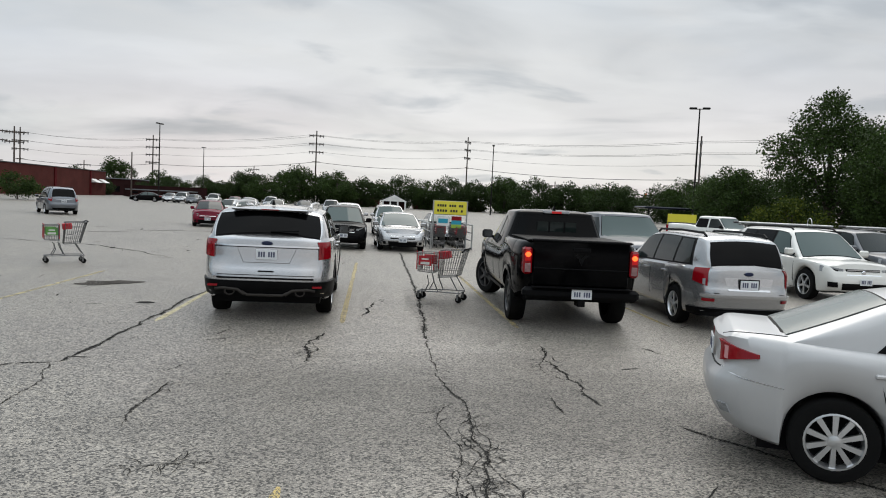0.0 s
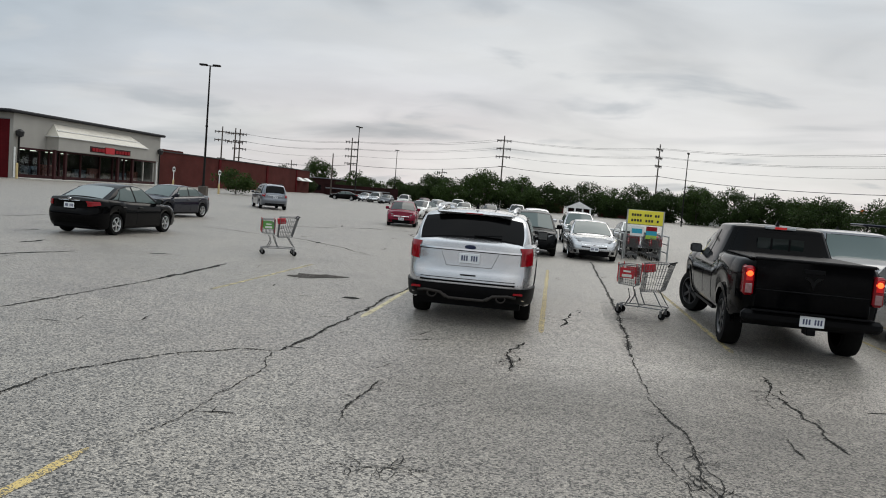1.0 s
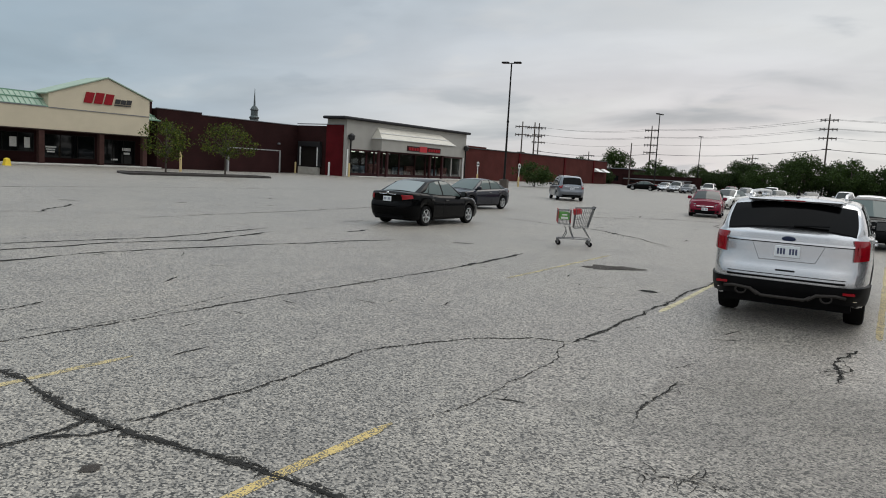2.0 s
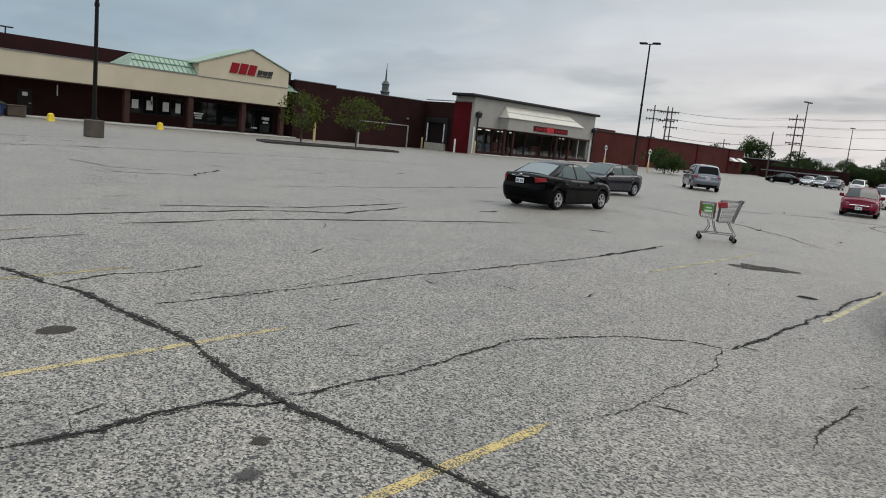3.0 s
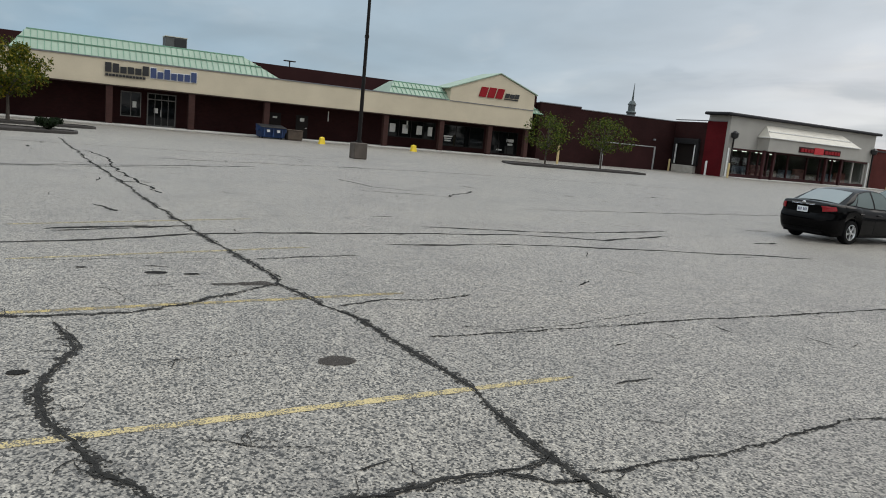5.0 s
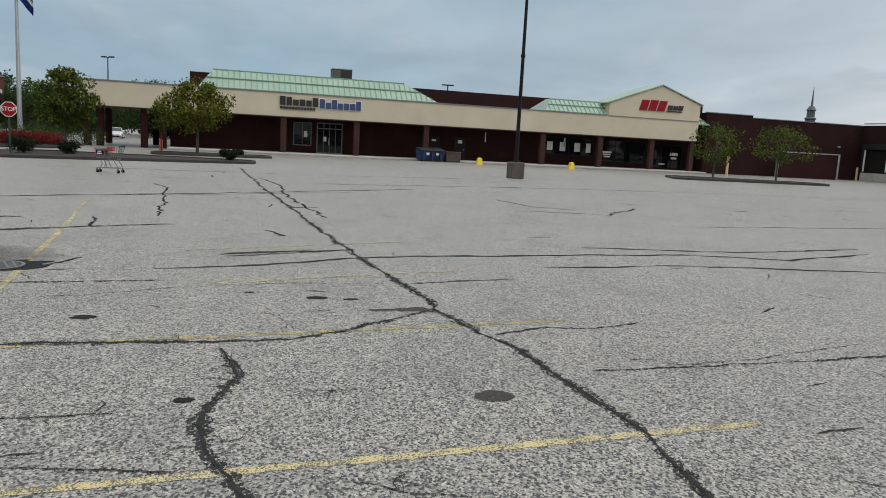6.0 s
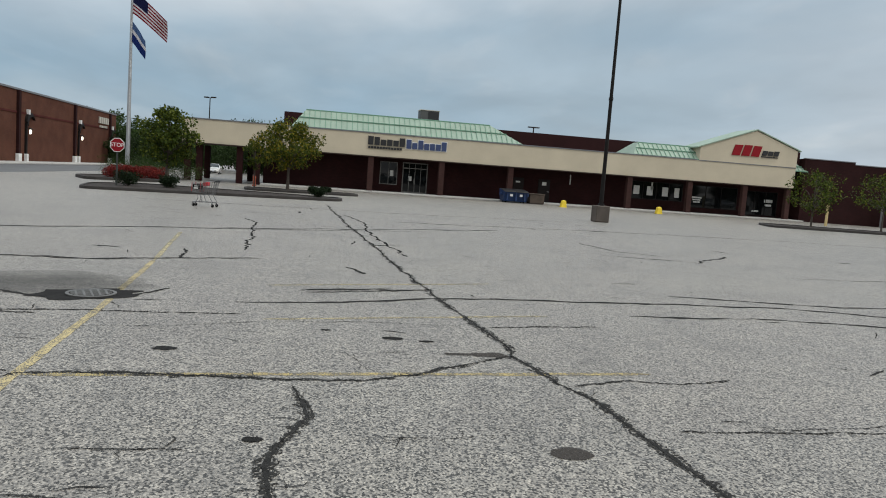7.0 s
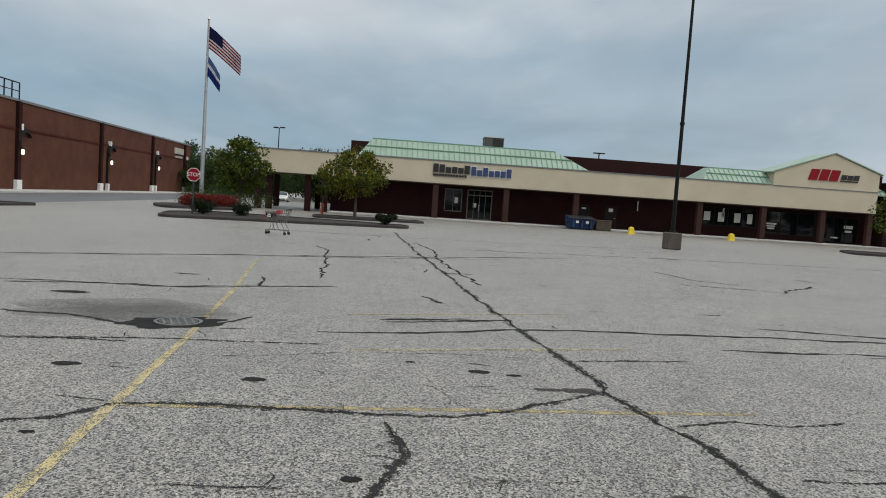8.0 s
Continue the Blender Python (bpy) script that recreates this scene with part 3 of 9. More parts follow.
crack([(-3.11, 7.79), (-3.5, 7.65), (-3.96, 7.15), (-4.42, 5.98), (-4.32, 5.0), (-4.32, 4.51), (-4.35, 3.58)], 0.034, wob=0.04, branch=10)
crack([(-3.11, 7.79), (-2.9, 6.6), (-2.85, 5.4), (-2.95, 4.7)], 0.018, wob=0.06)
crack([(0.6, 25.1), (0.72, 16.68), (0.76, 12.7), (0.70, 9.63)], 0.055, wob=0.02, step=0.1)
crack([(0.70, 9.63), (0.69, 7.77)], 0.026)
crack([(0.69, 7.77), (0.81, 7.1), (0.92, 6.63), (0.87, 5.77), (0.86, 5.16), (0.8, 4.58), (0.75, 3.8)], 0.030, wob=0.09, branch=22)
crack([(0.72, 6.6), (0.62, 5.9), (0.66, 5.3), (0.58, 4.6), (0.6, 4.0)], 0.016, wob=0.08, branch=16)
crack([(0.95, 6.3), (1.03, 5.7), (1.0, 5.1), (1.06, 4.6), (0.98, 4.2)], 0.016, wob=0.08, branch=14)
crack([(0.74, 5.9), (0.82, 5.3), (0.72, 4.9), (0.76, 4.3)], 0.014, wob=0.09, branch=12)
crack([(0.60, 5.35), (0.76, 5.22), (0.92, 5.32), (1.06, 5.2)], 0.012, wob=0.05, branch=5)
crack([(0.62, 4.75), (0.80, 4.66), (1.02, 4.78)], 0.012, wob=0.05, branch=5)
crack([(2.14, 9.42), (2.1, 8.8), (2.12, 8.21), (2.17, 7.46), (2.11, 6.68)], 0.034, wob=0.10, branch=12)
crack([(2.0, 8.6), (1.9, 8.0), (2.02, 7.5)], 0.014, wob=0.08, branch=6)
crack([(1.75, 7.0), (1.68, 6.4)], 0.025, wob=0.05, branch=2)
crack([(-0.62, 9.79), (-0.73, 9.03), (-0.66, 8.12)], 0.04, wob=0.07, branch=9, ragged=0.9)
crack([(-0.72, 9.2), (-0.62, 8.7), (-0.74, 8.3)], 0.03, wob=0.06, branch=5, ragged=0.9)
crack([(-0.06, 12.83), (-0.2, 11.27)], 0.03, wob=0.08, ragged=0.9, branch=4)
crack([(-1.83, 7.13), (-1.83, 6.64), (-1.8, 6.06), (-1.78, 5.71)], 0.025, wob=0.06, branch=4)
crack([(-1.62, 4.93), (-1.35, 4.98), (-1.15, 5.05), (-0.95, 5.1)], 0.03, wob=0.06, branch=6, ragged=0.9)
crack([(-1.3, 5.12), (-1.1, 5.0)], 0.03, wob=0.06, branch=4, ragged=0.9)
crack([(2.6, 6.1), (3.0, 5.5), (3.4, 4.9), (3.9, 4.3)], 0.04, wob=0.05, branch=3)
crack([(-11.3, 0.2), (-11.54, 1.33), (-12.2, 2.78), (-12.38, 4.47), (-12.49, 6.23), (-12.7, 8.7), (-12.2, 10.5), (-12.9, 13.1)], 0.085, wob=0.07, step=0.2)
crack([(-10.3, 3.22), (-10.6, 4.7)], 0.06)
crack([(-11.75, -3.74), (-11.68, -2.9), (-11.28, -2.1)], 0.07, wob=0.04)
crack([(-11.47, -1.03), (-12.12, -0.69)], 0.08, wob=0.04)
crack([(-10.15, -2.95), (-10.3, -2.47), (-10.31, -1.7)], 0.05)
crack([(-14.24, -4.95), (-14.69, -3.05), (-14.69, -2.23), (-15.8, 0.25)], 0.06, wob=0.06)
crack([(-20.5, -3.44), (-21.9, -0.1), (-24.7, 5.06)], 0.05, wob=0.1)
crack([(-8.16, -1.61), (-8.05, -1.1)], 0.03)
crack([(-12.29, 1.05), (-12.92, 2.83)], 0.05)
crack([(-11.39, 5.51), (-11.47, 6.5), (-11.58, 7.94), (-11.2, 10.4), (-10.3, 14.3)], 0.08, wob=0.06, step=0.2)
crack([(-7.97, 3.44), (-8.15, 4.01), (-8.1, 4.5), (-8.29, 5.14)], 0.04)
crack([(-12.45, 0.97), (-12.95, 2.92)], 0.07)
crack([(-18.2, -6.92), (-20.1, -4.0), (-23.2, 1.48), (-27, 7.6)], 0.12, wob=0.1, step=0.25)
crack([(-10.2, -3.4), (-10.34, -2.19), (-10.51, -1.3), (-10.6, 0.4)], 0.05)
crack([(-14.5, -5.2), (-14.64, -2.49), (-15.62, -0.16)], 0.07, wob=0.08)
crack([(-25.7, -0.99), (-23.8, -0.5), (-21.1, -0.35), (-17, -0.2)], 0.06, wob=0.14, branch=3)
crack([(-16.7, -1.28), (-15.2, -1.12)], 0.06, wob=0.05)
crack([(-5.9, -0.5), (-5.7, 0.3), (-5.6, 0.85)], 0.03)
crack([(-6.9, 4.6), (-7.0, 5.6), (-7.3, 7.0)], 0.02)
crack([(-13.4, 7.1), (-13.0, 10.2), (-13.6, 13.5)], 0.09, step=0.2)
crack([(-20, 8.6), (-19.4, 11.0), (-21.5, 13.2)], 0.08, wob=0.1, branch=3)
crack([(-23.5, 9.3), (-21.2, 9.6), (-20.6, 10.6)], 0.06, wob=0.1)
crack([(-28, 4.0), (-30, 12), (-31, 22), (-30, 34)], 0.10, wob=0.2, step=0.4)
crack([(-17, 12), (-17.5, 18), (-18.5, 26)], 0.06, wob=0.15, step=0.3)
crack([(-33, -6), (-34, 6), (-36, 14)], 0.10, wob=0.2, step=0.4)
crack([(-5.6, 20), (-8.5, 23), (-13, 24.5)], 0.07, wob=0.15, step=0.3)
crack([(-4.4, 26), (-7, 31), (-6.5, 36)], 0.08, wob=0.15, step=0.3)
crack([(-12, 29), (-9, 33), (-3.5, 34)], 0.08, wob=0.15, step=0.3)
for _i in range(48):
    _r = random.Random(500 + _i)
    _x, _y, _a = _r.uniform(-34, -5), _r.uniform(-4, 34), _r.choice((0.05, 1.6)) + _r.uniform(-0.3, 0.3)
    _l = _r.uniform(0.3, 1.1)
    if _i >= 26 and math.hypot(_x + 1.5, _y - 1.0) < 12:
        continue
    crack([(_x, _y), (_x + math.cos(_a) * _l, _y + math.sin(_a) * _l)], _r.uniform(0.04, 0.11), wob=0.06, ragged=0.9)


crack([(-9.7, -1.23), (-9.83, -0.29), (-10.17, 0.53), (-10.42, 1.79), (-10.29, 2.91)], 0.022, wob=0.04, branch=3)
crack([(-12.5, 1.05), (-12.91, 2.39)], 0.05, wob=0.04)
crack([(-6.74, 1.62), (-6.68, 2.1), (-6.78, 2.51)], 0.013, wob=0.03, branch=5)
crack([(-8.87, 1.48), (-8.37, 1.66)], 0.014, wob=0.04, branch=3)
crack([(-6.5, -0.3), (-6.48, 0.1), (-6.5, 0.4)], 0.022, wob=0.03, branch=4)
crack([(-11.02, -1.15), (-10.7, -0.98)], 0.09, wob=0.03, ragged=0.8)


# hairline cracks and chips strewn over the lot
_r = random.Random(91)
_g = Geo()
for _i in range(420):
    _x, _y = _r.uniform(-30, 6), _r.uniform(-5, 26)
    _d = math.hypot(_x + 1.5, _y - 1)
    _a, _l = _r.choice((0.06, 1.6, 1.6, 0.8)) + _r.gauss(0, 0.35), _r.uniform(0.06, 0.35) * (1 + _d * 0.05)
    if _d > 3:
        strand(_g, _r, [(_x, _y), (_x + math.cos(_a) * _l, _y + math.sin(_a) * _l)], _r.uniform(0.006, 0.018) * (1 + _d * 0.06), 0.0045, 0.03, 0.03 if _d < 12 else 0.1, 0.9)
solid("hairline_cracks", _g, NEAR_BLACK, "scattered hairline cracks and chips in the asphalt", "crack", kind="stuff")


def stripe(x, y0, y1, old=0, w=0.10, lean=ROW, label="worn yellow parking stall line"):
    """A stall line whose near end lies at (x, y0) and that runs on to y1."""
    t = math.tan(radians(lean)) * 0.35
    ribbon("stall_line", [(x, y0), (x - t * (y1 - y0), y1)], w, (YELLOW, YELLOW_OLD, YELLOW_MID, CREAM_LINE, YELLOW_PALE)[old], label, z=0.002, wob=0.006, ragged=0.10, group="stall lines")


for _x, _y0, _y1, _o in ((-2.93, 10.3, 15.6, 3), (-0.45, 10.6, 20.6, 4), (2.10, 10.7, 18.0, 2), (4.62, 11.3, 16.0, 2), (7.3, 11.0, 20.5, 0),
                         (-0.35, -0.6, 4.69, 0), (-2.95, -0.8, 4.65, 0),
                         (-5.7, 11.2, 16.2, 1), (0.3, 26.5, 36, 1), (2.9, 26.5, 36, 1), (-2.4, 26.5, 36, 1)):
    stripe(_x, _y0, _y1, _o)
# farther stalls, where the lot falls towards the drain
for _a, _b, _m in (((-5.49, -0.95), (-5.69, 4.47), YELLOW_PALE), ((-7.98, -1.06), (-8.44, 4.37), YELLOW_MID), ((-10.35, 0.6), (-11.2, 4.24), YELLOW_OLD), ((-12.75, 0.5), (-13.9, 4.11), YELLOW_OLD)):
    ribbon("stall_line", [_a, _b], 0.10, _m, "worn yellow parking stall line", z=0.002, wob=0.006, ragged=0.16, group="stall lines")
ribbon("stall_line", [(3.0, -0.45), (-6.2, -1.0), (-10.6, -1.2), (-14.9, -1.48)], 0.11, YELLOW_PALE, "worn yellow line along the head of the stalls", z=0.0025, wob=0.01, ragged=0.12, group="stall lines")
ribbon("stall_line", [(-14.9, -1.48), (-20.0, -1.93)], 0.11, YELLOW_OLD, "nearly worn-off yellow line along the head of the stalls", z=0.0025, wob=0.01, ragged=0.12, group="stall lines")


def blot(x, y, rx, ry, label, material=None, z=0.005, turn=0.0, name="stain", rag=0.45):
    """A flat dark patch, rx by ry; its ragged edge is its own."""
    n, ph = 34, x * 1.7 + y
    ring = [((1 + rag * noise.noise((math.cos(a) * 2.4 + ph, math.sin(a) * 1.4, ph))) * math.cos(a), (1 + 0.6 * rag * noise.noise((math.cos(a) * 1.9, math.sin(a) * 1.9 + ph, 3))) * math.sin(a)) for a in (2 * math.pi * i / n for i in range(n))]
    g = Geo().add([(0, 0, 0)] + [(p, q, 0) for p, q in ring], [(0, 1 + i, 1 + (i + 1) % n) for i in range(n)])
    ob = solid(name, g, material or GRIME, label, "stain", "stains", "structure", m=pose(x, y, z, 0, 0, math.degrees(turn)))
    ob.scale = (rx * PLAN, ry * PLAN, 1)

blot(-6.43, 2.84, 0.105, 0.145, "round dark repair patch in the asphalt", PATCH, rag=0.2)
blot(-6.65, 0.79, 0.045, 0.066, "small dark hole in the asphalt", NEAR_BLACK)
blot(-8.91, -0.17, 0.07, 0.10, "small dark hole in the asphalt", NEAR_BLACK)
blot(-9.6, 2.0, 0.07, 0.12, "small dark spot in the asphalt", NEAR_BLACK)
blot(-9.5, 2.35, 0.04, 0.08, "small dark spot in the asphalt", NEAR_BLACK)
blot(-9.9, 1.3, 0.03, 0.05, "small dark spot in the asphalt", NEAR_BLACK)
blot(-9.0, 2.90, 0.10, 0.20, "dark oily patch beside a crack", PATCH)
blot(-9.0, 2.58, 0.04, 0.16, "dark oily patch beside a crack", PATCH, z=0.007)
blot(-9.2, -1.92, 0.07, 0.13, "small dark hole in the asphalt", NEAR_BLACK)
blot(-7.3, -1.4, 0.03, 0.05, "small dark spot in the asphalt", NEAR_BLACK)
blot(-5.15, 14.0, 0.30, 0.45, "damp dark puddle patch on the asphalt", PATCH, turn=-0.4, rag=1.0)
blot(-4.85, 14.25, 0.34, 0.24, "damp dark puddle patch on the asphalt", PATCH, z=0.009, turn=0.5, rag=1.0)
blot(-3.6, 11.9, 0.14, 0.10, "small dark spot in the asphalt", NEAR_BLACK)
# two broad, faint patches that darken the asphalt
blot(1.6, 6.6, 4.0, 2.4, "broad darker area of asphalt in the aisle", FAINT_DARK, z=0.0015, rag=0.5)
blot(1.4, 12.5, 1.2, 3.4, "broad darker area of asphalt in an empty stall", FAINT_DARK, z=0.0018, rag=0.5)
blot(-9.0, 15.2, 0.35, 0.16, "dark pothole patch", turn=0.6)
blot(-3.88, 2.99, 0.045, 0.06, "small dark chip in the asphalt", PATCH, rag=0.8)
blot(-3.58, 2.72, 0.09, 0.13, "small dark oil drip on the asphalt", GRIME, rag=0.6)
crack([(-5.35, 1.63), (-5.2, 1.9), (-5.09, 2.2)], 0.02, wob=0.03, branch=4)
blot(-13.5, -3.6, 0.12, 0.26, "dark spot in the asphalt", NEAR_BLACK)


IRON = mat("worn_cast_iron", (0.13, 0.127, 0.12), 0.6, 0.4, var=0.3, scale=5, fine=50)


def manhole(x, y):
    h = thing("storm_drain", pose(x, y, 0, 0, 0, 20), "round iron storm drain grate sunk in dark broken asphalt", "drain")
    g = Geo()
    n, ph = 40, 3.3
    ring = [((0.38 + 0.25 * noise.noise((math.cos(a) * 1.5 + ph, math.sin(a) * 1.5, 1))) * math.cos(a), (0.62 + 0.4 * noise.noise((math.cos(a) * 2 + ph, math.sin(a) * 2, 7))) * math.sin(a)) for a in (2 * math.pi * i / n for i in range(n))]
    g.add([(0, 0, 0.006)] + [(a, b, 0.006) for a, b in ring], [(0, 1 + i, 1 + (i + 1) % n) for i in range(n)])
    # silt on broken asphalt; its colour also holds the shade of the hollow
    part("broken_asphalt", g, mat("shaded_silt", (0.014, 0.013, 0.012), 0.9, var=0.5, scale=6, fine=40, spec=0.15), h, "dark crumbled asphalt collar, shade of the hollow in its colour")
    part("frame", Geo().lathe([(0.29, 0.008), (0.29, 0.018), (0.25, 0.018), (0.25, 0.010)], Matrix(), 32), IRON, h, "worn iron ring")
    # flat disc puts in the darkness below the bars
    part("grate", Geo().lathe([(0.245, 0.010), (0.0, 0.010)], Matrix(), 32), NEAR_BLACK, h, "near-black disc for the hollow under the bars")
    for i in range(-3, 4):
        w = math.sqrt(max(0.0, 0.235 ** 2 - (i * 0.065) ** 2))
        part("bar", Geo().box(i * 0.065 - 0.013, i * 0.065 + 0.013, -w, w, 0.010, 0.02), IRON, h)
    for i in (-2, -1, 0, 1, 2):
        w = math.sqrt(max(0.0, 0.235 ** 2 - (i * 0.085) ** 2))
        part("cross_bar", Geo().box(-w, w, i * 0.085 - 0.012, i * 0.085 + 0.012, 0.010, 0.019), IRON, h)


manhole(-11.5, -1.52)
blot(-12.2, -2.35, 0.95, 1.5, "damp silt stain spread round the storm drain", SILT, z=0.0035, rag=0.5)


def kerb_island(name, poly, label, fill, h=0.15, w=0.16, category="kerb"):
    """A planted island: a rounded concrete kerb round a low bed."""
    isl = thing(name, Matrix(), label, category, kind="structure")
    c = Vector((sum(p[0] for p in poly) / len(poly), sum(p[1] for p in poly) / len(poly)))
    pts = []
    n = len(poly)
    for i in range(n):                     # rounded corners
        a, b, d = (Vector(poly[(i + k) % n]) for k in (-1, 0, 1))
        r = min(1.0, (a - b).length * 0.35, (d - b).length * 0.35)
        p0, p1 = b + (a - b).normalized() * r, b + (d - b).normalized() * r
        for k in range(6):
            t = k / 5
            pts.append((1 - t) ** 2 * p0 + 2 * t * (1 - t) * b + t * t * p1)
    inner = [p + (c - p).normalized() * w for p in pts]
    prof = []
    for p, q in zip(pts, inner):
        prof.append([(p.x, p.y, 0), (p.x, p.y, h - 0.03), (lerp(p.x, q.x, 0.2), lerp(p.y, q.y, 0.2), h), (q.x, q.y, h), (q.x, q.y, h - 0.06)])
    prof.append(prof[0])
    part("kerb", Geo().grid(prof), KERB, isl, "worn concrete kerb, near black with shade in its colour")
    k = len(pts)
    g = Geo()
    rings = [[(lerp(c.x, q.x, f), lerp(c.y, q.y, f), h - 0.05 + 0.04 * (1 - f * f)) for q in inner] for f in (1.0, 0.8, 0.5, 0.2)]
    g.grid(rings, close=True)
    g.add([rings[-1][i] for i in range(k)], [tuple(range(k))])
    part("bed", g, fill, isl, "bed of dark bark mulch")
    return isl


kerb_island("planted_island", [(-38.0, -9.6), (-42.0, 2.6), (-44.2, 2.8), (-46.5, -8.5), (-43, -10.5)], "long kerbed island with dark mulch, shrubs and trees", MULCH)
kerb_island("planted_island", [(-50.0, -3.2), (-51.5, 4.2), (-54.0, 4.0), (-53.5, -3.6)], "kerbed island with dark mulch and a young tree", MULCH)
kerb_island("planted_island", [(-46.0, 31.2), (-45.0, 44.0), (-47.5, 44.6), (-50.3, 33.0)], "kerbed island with dark mulch and two young trees", MULCH)
kerb_island("planted_island", [(-36.0, -17.6), (-40.5, -17.0), (-42.0, -16.6), (-41.5, -19.0), (-34, -22.0)], "low kerbed island of dark mulch", MULCH)
kerb_island("flower_bed", [(-50.5, -12.8), (-54.5, -8.3), (-58.0, -8.6), (-57.5, -13.6), (-54.0, -14.6)], "raised kerbed bed planted with red flowers", MULCH, h=0.2)

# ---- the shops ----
# wall brick is darker than column brick: canopy shade sits in its colour
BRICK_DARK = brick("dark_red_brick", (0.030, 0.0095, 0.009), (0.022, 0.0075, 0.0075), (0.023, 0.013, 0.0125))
BRICK_COLUMN = brick("brown_column_brick", (0.062, 0.030, 0.026), (0.050, 0.025, 0.022), (0.05, 0.034, 0.03))
BRICK_RED = brick("painted_red_brick", (0.10, 0.007, 0.010), (0.085, 0.006, 0.009), (0.07, 0.009, 0.010))
BRICK_FAR = brick("red_brick", (0.086, 0.020, 0.016), (0.068, 0.016, 0.014), (0.066, 0.030, 0.026))
BRICK_TAN = brick("brown_brick", (0.108, 0.043, 0.027), (0.088, 0.036, 0.023), (0.09, 0.05, 0.038))
STUCCO = mat("beige_stucco", (0.53, 0.465, 0.345), 0.9, var=0.08, scale=0.6, fine=14, bump=0.25, bscale=90)
STUCCO_GREY = mat("grey_stucco", (0.33, 0.318, 0.29), 0.9, var=0.08, scale=0.5, fine=14, bump=0.25, bscale=90)
CREAM = mat("cream_metal_roof", (0.46, 0.435, 0.375), 0.5, var=0.1, scale=0.8)
GREEN = mat("pale_green_metal_roof", (0.255, 0.335, 0.255), 0.5, var=0.12, scale=0.7, fine=9)
GREEN_RIB = mat("green_roof_rib", (0.12, 0.25, 0.17), 0.5, var=0.15)
SOFFIT = mat("brown_soffit", (0.045, 0.032, 0.027), 0.9, var=0.12, spec=0.1)
ROOFDARK = mat("brown_parapet_metal", (0.028, 0.010, 0.010), 0.8, var=0.2, scale=0.5, spec=0.1)
CAPGREY = mat("grey_coping", (0.16, 0.165, 0.175), 0.55, var=0.1)
SHOPGLASS = glass("shop_glass", (0.006, 0.007, 0.0075), spec=0.3)
FRAME_DARK = mat("dark_bronze_frame", (0.012, 0.009, 0.008), 0.6, 0.0, spec=0.2)
FRAME_ALU = mat("dull_aluminium_frame", (0.13, 0.125, 0.115), 0.5, 0.3)
FRAME_RED = mat("maroon_frame", (0.035, 0.009, 0.010), 0.6, spec=0.2)
SIGN_RED = mat("sign_red", (0.24, 0.006, 0.012), 0.6, spec=0.2)
SIGN_BLACK = mat("sign_black", (0.012, 0.012, 0.013), 0.5)
SIGN_BLUE = mat("sign_blue", (0.03, 0.05, 0.13), 0.45)
SIGN_WHITE = mat("sign_white", (0.72, 0.72, 0.70), 0.5)
PAPER = mat("paper_notice", (0.66, 0.66, 0.62), 0.8, var=0.15, scale=9)
YELLOW_CONC = mat("yellow_painted_block", (0.72, 0.52, 0.03), 0.7, var=0.12, scale=4)
SIDEWALK = mat("pale_sidewalk", (0.42, 0.405, 0.375), 0.9, var=0.15, scale=0.8, fine=20, bump=0.2)
TUBE_GLOW = mat("shop_tube_light", (1.0, 0.98, 0.9), 0.5, emit=1.6, var=0.02)
LAMP_GLOW = mat("lamp_glow", (1.0, 0.93, 0.78), 0.5, emit=2.0, var=0.02)
INTERIOR = mat("dim_shop_interior", (0.035, 0.03, 0.026), 0.9, var=0.4, scale=1.1, fine=5)


def window(parent, x, y0, y1, z0, z1, nx=1, name="window", glassmat=SHOPGLASS, trim=FRAME_DARK, fw=0.07, notices=()):
    """A shop window in a wall that faces +x: frame bars, panes set back, notices on the glass."""
    w = part(name, Geo().box(x - 0.02, x + 0.06, y0, y1, z0, z0 + fw).box(x - 0.02, x + 0.06, y0, y1, z1 - fw, z1)
             .box(x - 0.02, x + 0.06, y0, y0 + fw, z0 + fw, z1 - fw).box(x - 0.02, x + 0.06, y1 - fw, y1, z0 + fw, z1 - fw), trim, parent)
    step = (y1 - y0 - 2 * fw) / nx
    for i in range(nx):
        a = y0 + fw + i * step
        part("pane", Geo().box(x, x + 0.012, a, a + step - (0.03 if i < nx - 1 else 0), z0 + fw, z1 - fw), glassmat, w)
        if i < nx - 1:
            part("mullion", Geo().box(x - 0.01, x + 0.05, a + step - 0.03, a + step + 0.02, z0 + fw, z1 - fw), trim, w)
    for a, b, c, d in notices:
        part("notice", Geo().box(x + 0.016, x + 0.022, a, b, c, d), PAPER, w, "white paper notice")
    return w


def bars(parent, x, y0, z0, y1, z1, pattern, material, name="letter", lean=0.0):
    """Shapes that stand for a trade name: upright blocks of uneven height."""
    n = len(pattern)
    step = (y1 - y0) / n
    for i, h in enumerate(pattern):
        if h <= 0:
            continue
        a, b, t = y0 + i * step + step * 0.1, y0 + (i + 1) * step - step * 0.08, z0 + (z1 - z0) * h
        sh = lean * (t - z0)
        poly = [(a, z0), (b, z0), (b + sh, t), (a + sh, t)]
        g = Geo().prism(poly, 0, 0.09, Matrix(((0, 0, 1, x), (1, 0, 0, 0), (0, 1, 0, 0), (0, 0, 0, 1))))
        part(name, g, material, parent)


